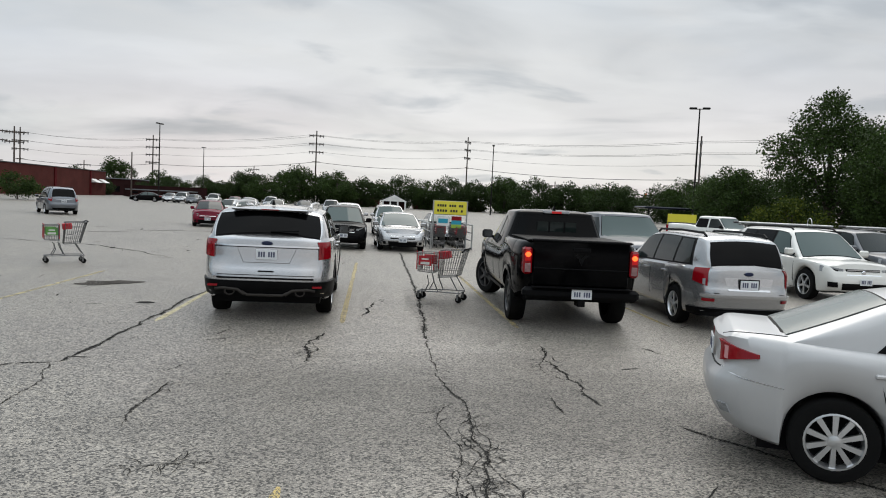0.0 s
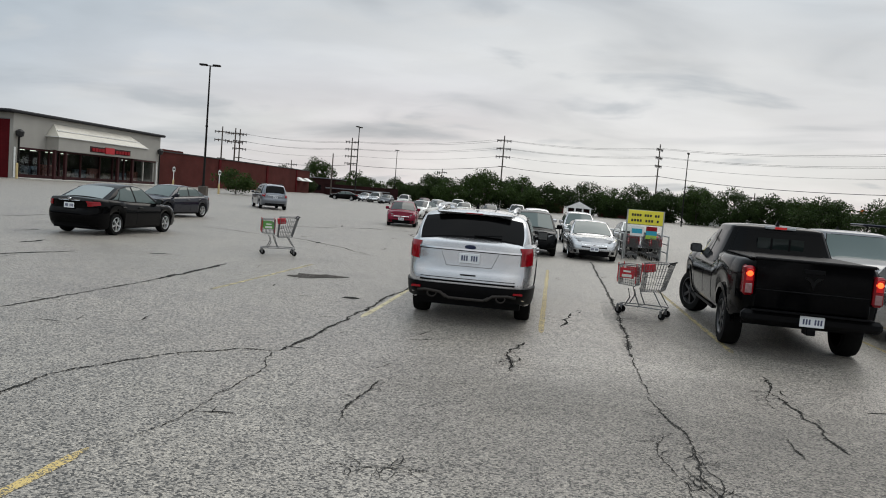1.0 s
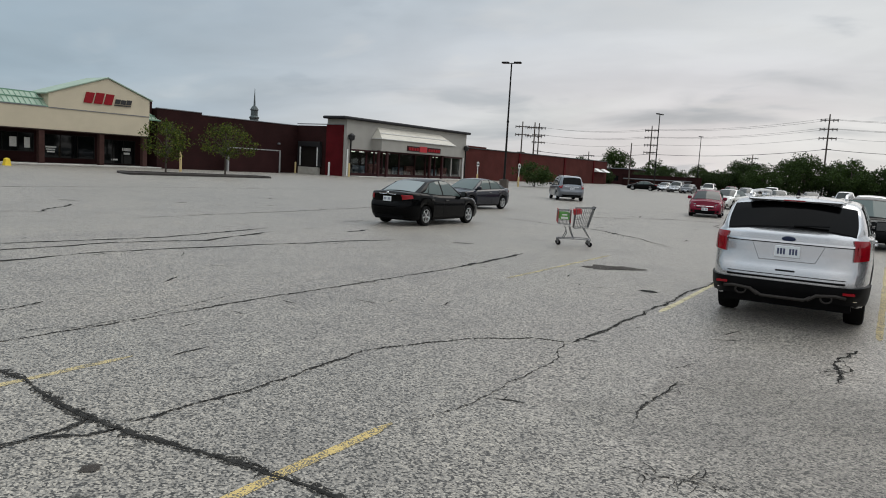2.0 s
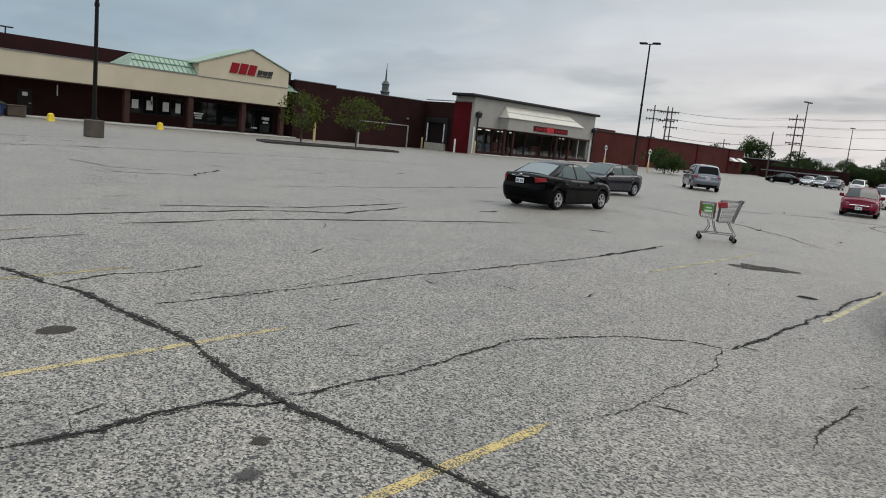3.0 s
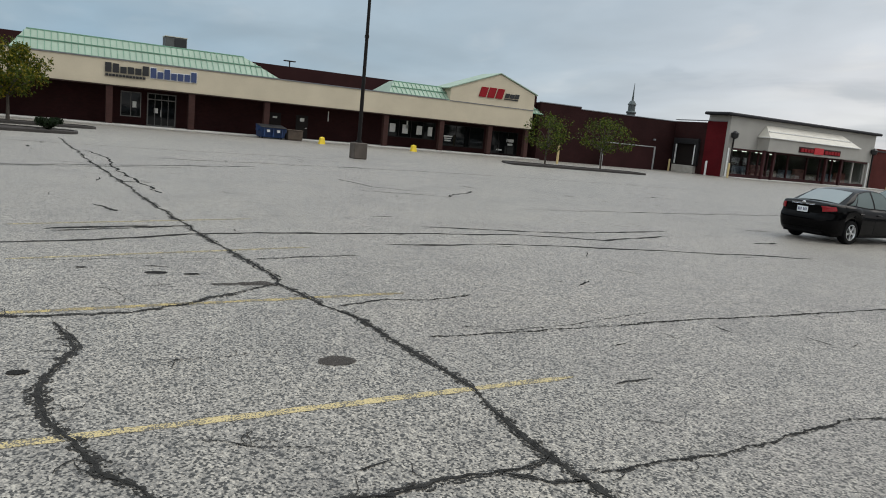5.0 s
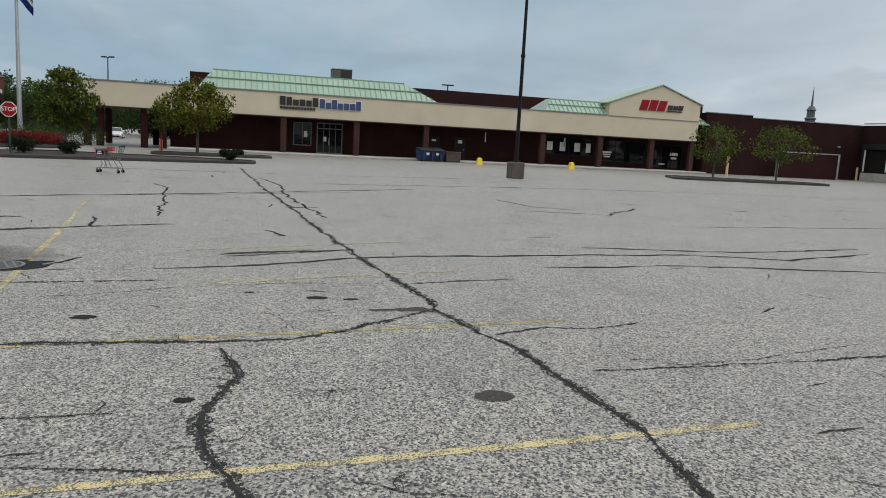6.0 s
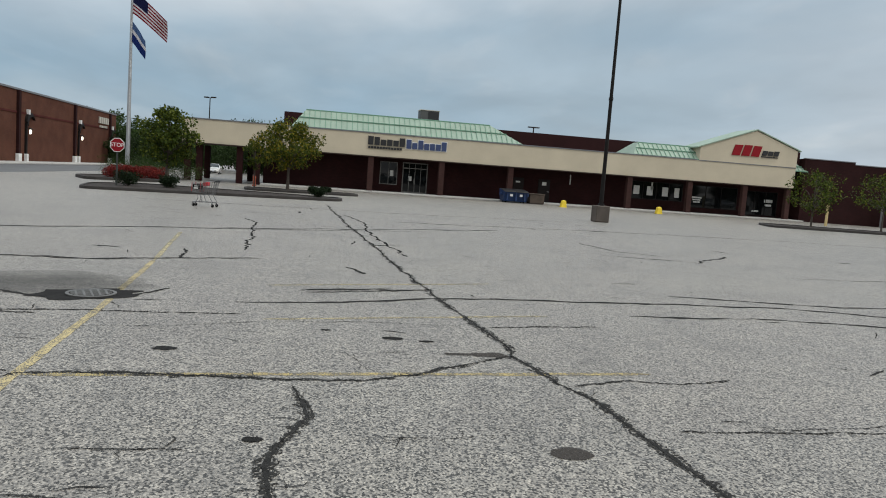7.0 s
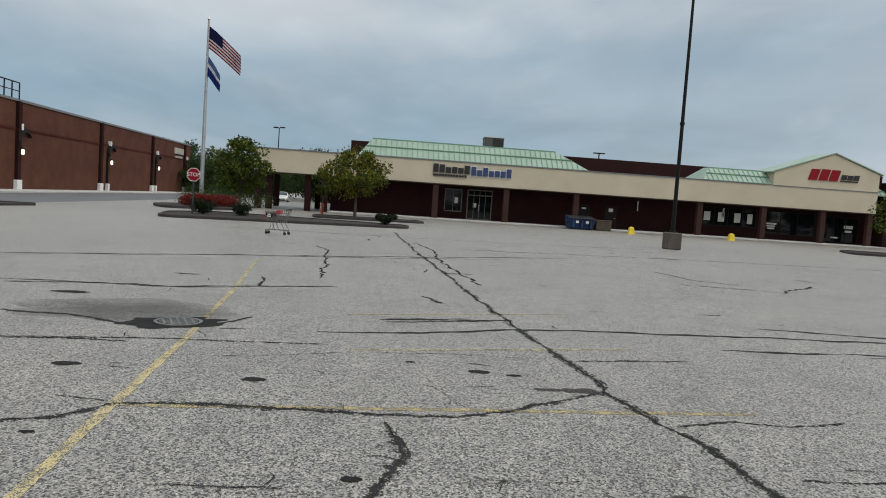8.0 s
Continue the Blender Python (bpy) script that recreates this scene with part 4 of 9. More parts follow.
def mansard(parent, x, y0, y1, z0, z1, in0, in1, back, rib=0.45):
    """A sloping metal roof face that leans back; standing seams and a ridge band."""
    xb = x - back
    g = Geo().add([(x, y0, z0), (x, y1, z0), (xb, y1 - in1, z1), (xb, y0 + in0, z1), (xb - 3.5, y0, z0), (xb - 3.5, y1, z0), (xb - 1, y1 - in1, z1), (xb - 1, y0 + in0, z1)],
                  [(0, 1, 2, 3), (4, 0, 3, 7), (1, 5, 6, 2), (3, 2, 6, 7), (5, 4, 7, 6), (0, 4, 5, 1)])
    r = part("roof", g, GREEN, parent, "pale green standing-seam metal roof")
    n = int((y1 - y0) / rib)
    for i in range(n + 1):
        y = lerp(y0 + 0.06, y1 - 0.06, i / n)
        top = 1.0
        if y < y0 + in0:
            top = (y - y0) / max(in0, 1e-3)
        if y > y1 - in1:
            top = (y1 - y) / max(in1, 1e-3)
        if top < 0.08:
            continue
        p0, p1 = Vector((x + 0.02, y, z0 + 0.03)), Vector((lerp(x, xb, top) + 0.02, y, lerp(z0, z1, top) + 0.03))
        part("seam", Geo().tube(p0, p1, 0.028, n=4), GREEN_RIB, r)
    m = 0.52
    part("ridge_band", Geo().tube((lerp(x, xb, m) + 0.03, y0 + in0 * m, lerp(z0, z1, m) + 0.03), (lerp(x, xb, m) + 0.03, y1 - in1 * m, lerp(z0, z1, m) + 0.03), 0.06, n=4), GREEN_RIB, r, "dark green band across the roof")
    part("ridge_cap", Geo().tube((xb, y0 + in0, z1), (xb, y1 - in1, z1), 0.07, n=5), GREEN_RIB, r, "dark green ridge cap")
    part("eave", Geo().box(x - 0.05, x + 0.08, y0, y1, z0 - 0.07, z0 + 0.03), GREEN_RIB, r, "dark green eave")
    return r


FX, WX = -64.0, -66.4                    # front of the fascia, and the wall behind the walkway
mall = thing("shopping_strip", Matrix(), "long single-storey shopping strip with beige fascia and green metal roofs", "building")
part("fascia", Geo().box(FX - 0.45, FX, -9.5, 45.5, 3.08, 4.98, 0.02), STUCCO, mall, "beige stucco fascia")
# shadow under the fascia is put in as a dark brown edge
part("drip_edge", Geo().box(FX - 0.5, FX + 0.05, -9.5, 45.5, 3.0, 3.08), SOFFIT, mall, "lower edge of the fascia, brown for the shadow there")
part("coping", Geo().box(FX - 0.5, FX + 0.06, -9.5, 35.4, 4.98, 5.06), CAPGREY, mall)
part("soffit", Geo().box(WX + 0.2, FX - 0.45, -9.5, 45.5, 3.1, 3.2), SOFFIT, mall)
part("wall", Geo().box(WX - 0.35, WX, -3.2, 46.3, 0, 5.0), BRICK_DARK, mall, "red-brown brick shop wall, darkened for canopy shade")
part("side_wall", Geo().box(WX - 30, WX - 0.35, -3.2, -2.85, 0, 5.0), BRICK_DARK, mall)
part("parapet", Geo().box(-100, -71.5, -1.9, 46.0, 0, 6.7), ROOFDARK, mall, "dark brown rear parapet")
part("flat_roof", Geo().box(-71.5, FX - 0.45, -3.2, 46.0, 4.7, 4.85), CAPGREY, mall)
part("breezeway_roof", Geo().box(-76, FX - 0.45, -9.5, -3.2, 3.2, 4.9), SOFFIT, mall)
for _y in (5.75, 11.85, 18.0, 29.15, 35.05, 40.6, 45.1):
    part("column", Geo().box(FX - 0.5, FX - 0.05, _y - 0.24, _y + 0.24, 0.12, 3.0, 0.02), BRICK_COLUMN, mall, "brown brick column of the walkway")
# breezeway columns take the dark brick for the shade they stand in
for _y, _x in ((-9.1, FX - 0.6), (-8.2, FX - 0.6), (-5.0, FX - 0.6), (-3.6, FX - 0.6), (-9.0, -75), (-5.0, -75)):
    part("column", Geo().box(_x - 0.3, _x + 0.3, _y - 0.25, _y + 0.25, 0.0, 3.1, 0.02), BRICK_DARK, mall, "brick column of the breezeway, dark brick for shade")
part("walkway", Geo().box(WX, FX + 0.9, -3.2, 46.3, 0, 0.14, 0.02), SIDEWALK, mall, "pale concrete walkway with kerb")
mansard(mall, FX - 0.1, -0.95, 18.9, 5.06, 6.58, 1.1, 2.7, 1.6)
mansard(mall, FX - 0.1, 29.2, 36.6, 5.06, 6.22, 1.0, 0.9, 1.4)
# gable over the gym
Q = Matrix(((0, 0, 1, FX - 0.42), (1, 0, 0, 0), (0, 1, 0, 0), (0, 0, 0, 1)))
part("gable", Geo().prism([(35.6, 4.98), (45.5, 4.98), (45.5, 6.55), (41.1, 8.1), (35.6, 6.2)], 0, 0.44, Q), STUCCO, mall, "beige stucco gable")
# thin ledge in grey, which puts in its shadow line
part("gable_ledge", Geo().box(FX, FX + 0.05, 35.6, 45.5, 4.95, 5.02), CAPGREY, mall)
for _a, _b in (((35.3, 6.12), (41.1, 8.14)), ((41.1, 8.14), (45.8, 6.5))):
    part("gable_roof", Geo().add([(FX + 0.12, _a[0], _a[1]), (FX + 0.12, _b[0], _b[1]), (-67.4, _b[0], _b[1]), (-67.4, _a[0], _a[1]),
                                  (FX + 0.12, _a[0], _a[1] + 0.1), (FX + 0.12, _b[0], _b[1] + 0.1), (-67.4, _b[0], _b[1] + 0.1), (-67.4, _a[0], _a[1] + 0.1)],
                                 [(0, 1, 2, 3), (4, 5, 6, 7), (0, 1, 5, 4), (2, 3, 7, 6), (1, 2, 6, 5), (3, 0, 4, 7)]), GREEN, mall, "pale green metal gable roof")
part("gable_side", Geo().box(-67.4, FX - 0.42, 35.6, 35.75, 4.9, 6.2), STUCCO, mall)
part("gable_side", Geo().box(-67.4, FX - 0.42, 45.35, 45.5, 4.9, 6.5), STUCCO, mall)
part("end_block", Geo().box(-67.0, -65.0, 45.7, 46.5, 4.9, 6.55), ROOFDARK, mall)
mansard(mall, FX - 0.2, 45.5, 46.9, 4.75, 5.5, 0.0, 0.9, 0.7)
# shop fronts
window(mall, WX, 6.75, 8.3, 0.75, 2.75, 2, trim=FRAME_ALU, notices=((7.65, 7.95, 1.5, 2.0),))
_d = window(mall, WX, 8.75, 11.0, 0.15, 2.8, 4, "door", fw=0.09, trim=FRAME_ALU)
part("transom", Geo().box(WX - 0.01, WX + 0.07, 8.75, 11.0, 2.25, 2.34), FRAME_ALU, _d)
part("pull_handle", Geo().tube((WX + 0.1, 9.8, 0.9), (WX + 0.1, 9.8, 1.5), 0.02), CHROME, _d, "steel pull handle")
part("notice", Geo().box(WX + 0.02, WX + 0.03, 9.3, 9.6, 1.2, 1.6), PAPER, _d)
_d = part("door", Geo().box(WX, WX + 0.06, 18.9, 19.9, 0.14, 2.2, 0.01), FRAME_DARK, mall, "dark service door")
part("notice", Geo().box(WX + 0.062, WX + 0.07, 19.15, 19.55, 1.75, 1.9), PAPER, _d)
_d = part("door", Geo().box(WX, WX + 0.06, 21.3, 22.4, 0.14, 2.2, 0.01), FRAME_DARK, mall, "dark service door")
part("notice", Geo().box(WX + 0.062, WX + 0.07, 21.65, 22.05, 1.65, 1.95), PAPER, _d)
part("door_handle", Geo().box(WX + 0.06, WX + 0.12, 22.15, 22.3, 1.05, 1.12), CHROME, _d)
part("downpipe", Geo().tube((WX + 0.08, 24.3, 1.9), (WX + 0.08, 24.3, 2.8), 0.05), SIGN_WHITE, mall, "short white pipe")
window(mall, WX, 30.2, 35.6, 1.05, 2.75, 4, notices=((30.6, 31.2, 1.5, 2.3), (31.95, 32.55, 1.45, 2.3), (32.35, 32.5, 1.9, 2.7), (33.5, 34.1, 1.45, 2.3), (34.75, 35.25, 1.4, 2.3)))
window(mall, WX, 36.3, 41.3, 0.6, 2.75, 3, notices=((36.6, 37.6, 1.5, 1.65), (36.65, 37.5, 1.3, 1.42), (36.75, 37.45, 1.08, 1.22)))
window(mall, WX, 41.9, 45.6, 0.25, 2.6, 3, notices=((42.0, 42.2, 1.6, 2.2), (44.2, 45.1, 1.55, 1.85), (44.3, 45.0, 1.2, 1.4), (43.0, 43.7, 0.6, 0.75)))
# trade signs as plain shapes
sg = thing("shop_sign", Matrix(), "dark and blue raised sign shapes on a beige fascia", "sign")
bars(sg, FX + 0.01, 5.35, 4.02, 8.55, 4.75, (0.98, 0.92, 0.66, 0.72, 0.66, 0.98), SIGN_BLACK)
bars(sg, FX + 0.01, 8.6, 3.92, 12.15, 4.7, (0.98, 0.66, 0.98, 0.66, 0.7, 0.7, 0.98), SIGN_BLUE)
bars(sg, FX + 0.01, 5.4, 3.72, 8.3, 3.92, (0.9,) * 12, SIGN_BLACK)
for _o in sg.children:
    if _o.active_material == SIGN_BLUE:
        part("outline", Geo().box(FX + 0.004, FX + 0.03, _o.data.vertices[0].co.y - 0.05, _o.data.vertices[1].co.y + 0.05, 3.86, max(v.co.z for v in _o.data.vertices) + 0.05), SIGN_WHITE, sg)
sg = thing("shop_sign", Matrix(), "red and black raised sign shapes on a beige gable", "sign")
bars(sg, FX + 0.02, 38.65, 5.72, 41.55, 6.72, (0.96, 1.0, 0.98), SIGN_RED, lean=0.28)
bars(sg, FX + 0.02, 41.75, 5.9, 43.5, 6.35, (0.95, 0.9, 1.0), SIGN_BLACK, lean=0.25)
part("underline", Geo().box(FX + 0.02, FX + 0.1, 41.75, 43.45, 5.72, 5.82), SIGN_BLACK, sg)
# roof plant
hv = thing("roof_unit", pose(-68.2, 11.0, 4.85), "grey rooftop air conditioning unit", "roof unit")
part("casing", Geo().box(-0.8, 0.8, -0.85, 0.85, 0.0, 2.7, 0.04), mat("roof_unit_grey", (0.07, 0.07, 0.07), 0.6), hv)
part("grille", Geo().box(0.8, 0.83, -0.15, 0.78, 1.6, 2.6), SIGN_BLACK, hv, "dark louvred grille")
part("cap", Geo().box(-0.85, 0.85, -0.9, 0.9, 2.7, 2.76), CREAM, hv)
vt = thing("roof_vent", pose(-80, 24.5, 6.7), "small dark roof vent on a pipe", "vent")
part("pipe", Geo().tube((0, 0, 0), (0, 0, 1.15), 0.07), SIGN_BLACK, vt)
part("hood", Geo().box(-0.2, 0.2, -0.65, 0.65, 1.12, 1.24, 0.04), SIGN_BLACK, vt)

# brick wing with the loading dock, set between the strip and the store
AX, BY = -64.3, 66.2
wing = thing("brick_wing", Matrix(), "windowless dark brick wing with a loading dock", "building")
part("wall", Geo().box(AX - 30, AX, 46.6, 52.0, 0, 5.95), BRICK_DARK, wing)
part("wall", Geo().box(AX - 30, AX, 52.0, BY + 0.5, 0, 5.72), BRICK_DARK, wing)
part("coping", Geo().box(AX - 0.3, AX + 0.05, 46.6, 52.0, 5.95, 6.03), CAPGREY, wing)
part("coping", Geo().box(AX - 0.3, AX + 0.05, 52.0, BY, 5.72, 5.80), CAPGREY, wing)
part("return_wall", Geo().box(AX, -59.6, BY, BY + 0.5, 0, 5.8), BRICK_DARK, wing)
part("return_wall", Geo().box(-59.6, -56.9, BY, BY + 0.5, 0, 5.95), BRICK_RED, wing, "bright red painted brick")
part("coping", Geo().box(AX, -56.9, BY - 0.06, BY + 0.3, 5.95, 6.04), CAPGREY, wing)
dk = part("dock_door", Geo().box(-63.6, -60.4, BY - 0.06, BY, 0.9, 3.5), FRAME_DARK, wing, "dark roller shutter of the loading dock")
part("dock_seal", Geo().box(-63.8, -60.2, BY - 0.4, BY - 0.06, 3.3, 3.9), SIGN_BLACK, dk, "black rubber dock seal")
part("dock_seal", Geo().box(-63.85, -63.45, BY - 0.35, BY - 0.06, 0.9, 3.3), SIGN_BLACK, dk)
part("dock_seal", Geo().box(-60.55, -60.15, BY - 0.35, BY - 0.06, 0.9, 3.3), SIGN_BLACK, dk)
part("dock_guide", Geo().box(-63.44, -63.34, BY - 0.42, BY - 0.3, 1.0, 3.2), SIGN_WHITE, dk)
part("dock_guide", Geo().box(-60.66, -60.56, BY - 0.42, BY - 0.3, 1.0, 3.2), SIGN_WHITE, dk)
part("dock_sill", Geo().box(-63.6, -60.4, BY - 0.5, BY - 0.02, 0.0, 0.85, 0.02), CONCRETE, wing, "pale concrete dock ledge")
part("door", Geo().box(AX, AX + 0.07, 62.6, 63.6, 0.0, 2.2), FRAME_DARK, wing, "dark service door")
part("wall_lamp", Geo().box(AX, AX + 0.25, 62.9, 63.2, 3.3, 3.5, 0.03), CAPGREY, wing)
fe = thing("enclosure", Matrix(), "dark timber enclosure with a pale steel top rail", "fence")
part("panel", Geo().box(AX + 1.9, AX + 2.0, 54.0, 61.3, 0.0, 2.5), ROOFDARK, fe)
part("rail", Geo().box(AX + 1.85, AX + 2.05, 53.8, 61.5, 2.5, 2.6), STEEL, fe)
part("post", Geo().box(AX + 1.85, AX + 2.05, 61.3, 61.5, 0, 2.5), STEEL, fe)
part("post", Geo().box(AX + 1.85, AX + 2.05, 53.8, 54.0, 0, 2.5), STEEL, fe)
st = thing("roof_cupola", pose(-73.6, 67.7, 5.7), "weathered green roof cupola with a thin spire", "cupola")
part("drum", Geo().lathe([(0.55, 0.0), (0.55, 0.9), (0.64, 1.0), (0.64, 1.12), (0.45, 1.25), (0.45, 1.95), (0.56, 2.05), (0.27, 2.5), (0.0, 2.6)], Matrix(), 8), mat("weathered_copper", (0.08, 0.10, 0.10), 0.7), st)
part("spire", Geo().tube((0, 0, 2.5), (0, 0, 4.8), 0.14, 0.02, 6), mat("weathered_copper", (0.08, 0.10, 0.10), 0.7), st)

# grey store with the projecting canopy
SX, S0, S1 = -56.5, 66.2, 93.0
store = thing("discount_store", Matrix(), "grey stucco store with glazed front and projecting canopy", "building")
part("rear_mass", Geo().box(SX - 25, SX - 3.0, S0 + 0.5, S1, 0, 5.5), BRICK_FAR, store)
part("upper_wall", Geo().box(SX - 3.0, SX, S0 + 0.02, S1, 3.25, 6.62), STUCCO_GREY, store, "grey stucco upper wall")
part("cornice", Geo().box(SX - 3.0, SX + 0.45, S0 - 0.9, S1 + 0.6, 6.62, 6.95, 0.1), mat("dark_cornice", (0.022, 0.022, 0.025), 0.7, spec=0.2), store, "dark grey cornice")
for _a, _b in ((S0, S0 + 0.9), (S1 - 0.9, S1)):
    part("pier", Geo().box(SX - 3.0, SX, _a + 0.02, _b, 0, 3.25), STUCCO_GREY, store)
part("shop_floor", Geo().box(SX - 2.9, SX, S0 + 0.9, S1 - 0.9, 0.0, 0.06), INTERIOR, store)
part("back_partition", Geo().box(SX - 3.0, SX - 2.9, S0 + 0.9, S1 - 0.9, 0.06, 3.25), INTERIOR, store)
for _a, _b in ((67.3, 69.6), (70.6, 71.3), (72.9, 74.2), (75.0, 76.4), (86.8, 87.8)):
    part("tube_light", Geo().box(SX - 1.6, SX - 1.45, _a, _b, 2.98, 3.05), TUBE_GLOW, store, "bright fluorescent tube")
for _i in range(9):
    part("goods_shelf", Geo().box(SX - 2.4, SX - 2.0, 67.6 + _i * 2.7, 69.6 + _i * 2.7, 0.06, 1.1 + 0.25 * (_i % 3), 0.03), mat("shelf_goods_%s" % "abc"[_i % 3], ((0.25, 0.2, 0.15), (0.1, 0.14, 0.18), (0.3, 0.12, 0.1))[_i % 3], var=0.8, scale=5, fine=15), store)
for _y in (67.2, 70.3, 71.8, 73.4, 77.0, 80.5, 83.0, 85.3, 87.2, 89.5, 91.9):
    part("mullion", Geo().box(SX - 0.35, SX - 0.15, _y - 0.08, _y + 0.08, 0, 3.25), FRAME_RED if _y < 88 else STUCCO_GREY, store)
for _y in (70.9, 72.6, 82.0, 85.0):
    part("post", Geo().box(SX + 1.0, SX + 1.3, _y - 0.16, _y + 0.16, 0, 3.3, 0.02), FRAME_RED, store, "maroon canopy post")
part("stall_riser", Geo().box(SX - 0.4, SX - 0.1, S0 + 0.9, S1 - 0.9, 0.06, 0.45), FRAME_RED, store, "maroon riser under the glazing")
_gl = part("shop_glazing", Geo().box(SX - 0.3, SX - 0.28, S0 + 0.9, S1 - 0.9, 0.45, 3.25), glass("clear_shop_glass", (0.75, 0.8, 0.8), 1.0), store)
_gl.visible_shadow = False
part("head_beam", Geo().box(SX - 0.3, SX + 0.03, S0 + 0.9, S1 - 0.9, 3.05, 3.25), FRAME_RED, store)
C0, C1 = 71.0, 87.5
part("canopy", Geo().box(SX, SX + 1.5, C0, C1, 3.25, 4.75, 0.02), STUCCO_GREY, store, "projecting stucco canopy")
part("canopy_roof", Geo().add([(SX + 1.6, C0 - 0.15, 4.75), (SX + 1.6, C1 + 0.15, 4.75), (SX + 0.02, C1 - 1.6, 6.1), (SX + 0.02, C0 + 1.0, 6.1), (SX + 0.02, C0 - 0.15, 4.75), (SX + 0.02, C1 + 0.15, 4.75)],
                              [(0, 1, 2, 3), (0, 3, 4), (1, 5, 2), (0, 4, 5, 1), (2, 5, 4, 3)]), CREAM, store, "cream metal canopy roof")
part("canopy_edge", Geo().box(SX + 0.03, SX + 1.66, C0 - 0.2, C1 + 0.2, 4.68, 4.76), SIGN_WHITE, store)
part("roof_step", Geo().box(SX + 0.75, SX + 0.95, C0 + 0.5, C1 - 0.8, 5.36, 5.44), SIGN_WHITE, store)
sg = thing("shop_sign", Matrix(), "red panel sign with a bright red centre on the canopy front", "sign")
part("panel", Geo().box(SX + 1.505, SX + 1.56, 76.2, 83.9, 3.5, 4.15), FRAME_RED, sg)
part("centre", Geo().box(SX + 1.56, SX + 1.62, 78.9, 80.6, 3.46, 4.2), mat("bright_red_sign", (0.42, 0.006, 0.015), 0.4), sg, "bright red centre shapes")
bars(sg, SX + 1.565, 76.4, 3.6, 78.7, 4.02, (0.9, 0.9, 0.8, 0.9), SIGN_RED)
bars(sg, SX + 1.565, 80.8, 3.6, 83.7, 4.02, (0.9, 0.8, 0.9, 0.9, 0.9), SIGN_RED)
part("walkway", Geo().box(SX - 0.1, SX + 2.2, S0, S1, 0, 0.12, 0.02), SIDEWALK, store)
for _y in (S0 + 0.55, S1 - 0.45):
    lp = thing("wall_lantern", pose(SX, _y, 0), "dark post lantern beside the store corner", "lantern", "store lanterns")
    part("pipe", Geo().tube((0.25, 0, 0), (0.25, 0, 4.4), 0.1), FRAME_DARK, lp)
    part("lantern", Geo().lathe([(0.12, 4.2), (0.34, 4.35), (0.42, 4.8), (0.15, 5.0), (0.0, 5.05)], Matrix.Translation((0.35, 0, 0)), 8), SIGN_BLACK, lp)
    part("white_pipe", Geo().tube((0.1, -0.35, 0), (0.1, -0.35, 3.2), 0.09), SIGN_WHITE, lp)

# long red brick building beyond
far = thing("brick_warehouse", Matrix(), "long low red brick building with a dark parapet", "building")
part("wall", Geo().box(SX - 30, SX - 1.0, 93.0, 154.0, 0, 4.75), BRICK_FAR, far)
part("step", Geo().box(SX - 30, SX - 1.1, 93.0, 101.0, 4.75, 5.15), BRICK_FAR, far)
part("coping", Geo().box(SX - 1.4, SX - 0.9, 93.0, 154.0, 4.75, 4.9), SIGN_BLACK, far)
for _y in (112, 131, 146):
    part("pilaster", Geo().box(SX - 1.0, SX - 0.85, _y, _y + 0.7, 0, 4.7), BRICK_RED, far)
for _y in (146.5, 150.5):
    part("awning", Geo().add([(SX - 1, _y, 3.2), (SX - 1, _y + 2.4, 3.2), (SX + 0.3, _y + 2.4, 2.5), (SX + 0.3, _y, 2.5), (SX - 1, _y, 2.5), (SX - 1, _y + 2.4, 2.5)], [(0, 1, 2, 3), (0, 3, 4), (1, 5, 2), (2, 5, 4, 3)]), SIGN_WHITE, far, "pale door awning")
fence = thing("screen_fence", Matrix(), "dark red fence panels beyond the brick building", "fence")
part("panel", Geo().box(-55, -38, 157, 157.3, 0, 2.4), BRICK_DARK, fence)

# brick department store along the side of the lot
BRY = -30.0
dep = thing("department_store", Matrix(), "tall brown brick store wall with pilasters and lantern niches", "building")
part("wall", Geo().box(-125.3, -40.0, BRY - 25, BRY, 0, 7.6), BRICK_TAN, dep)
part("coping", Geo().box(-125.5, -40.0, BRY - 0.4, BRY + 0.1, 7.6, 7.8), CAPGREY, dep)
part("band", Geo().box(-125.2, -40.0, BRY, BRY + 0.07, 5.2, 5.4), BRICK_FAR, dep)
for _x in (-50.0, -67.8, -86.5, -105.0, -121.5):
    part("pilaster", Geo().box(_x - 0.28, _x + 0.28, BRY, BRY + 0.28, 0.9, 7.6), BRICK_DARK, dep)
    part("pilaster_foot", Geo().box(_x - 0.42, _x + 0.42, BRY, BRY + 0.36, 0, 0.95, 0.03), SIGN_WHITE, dep)
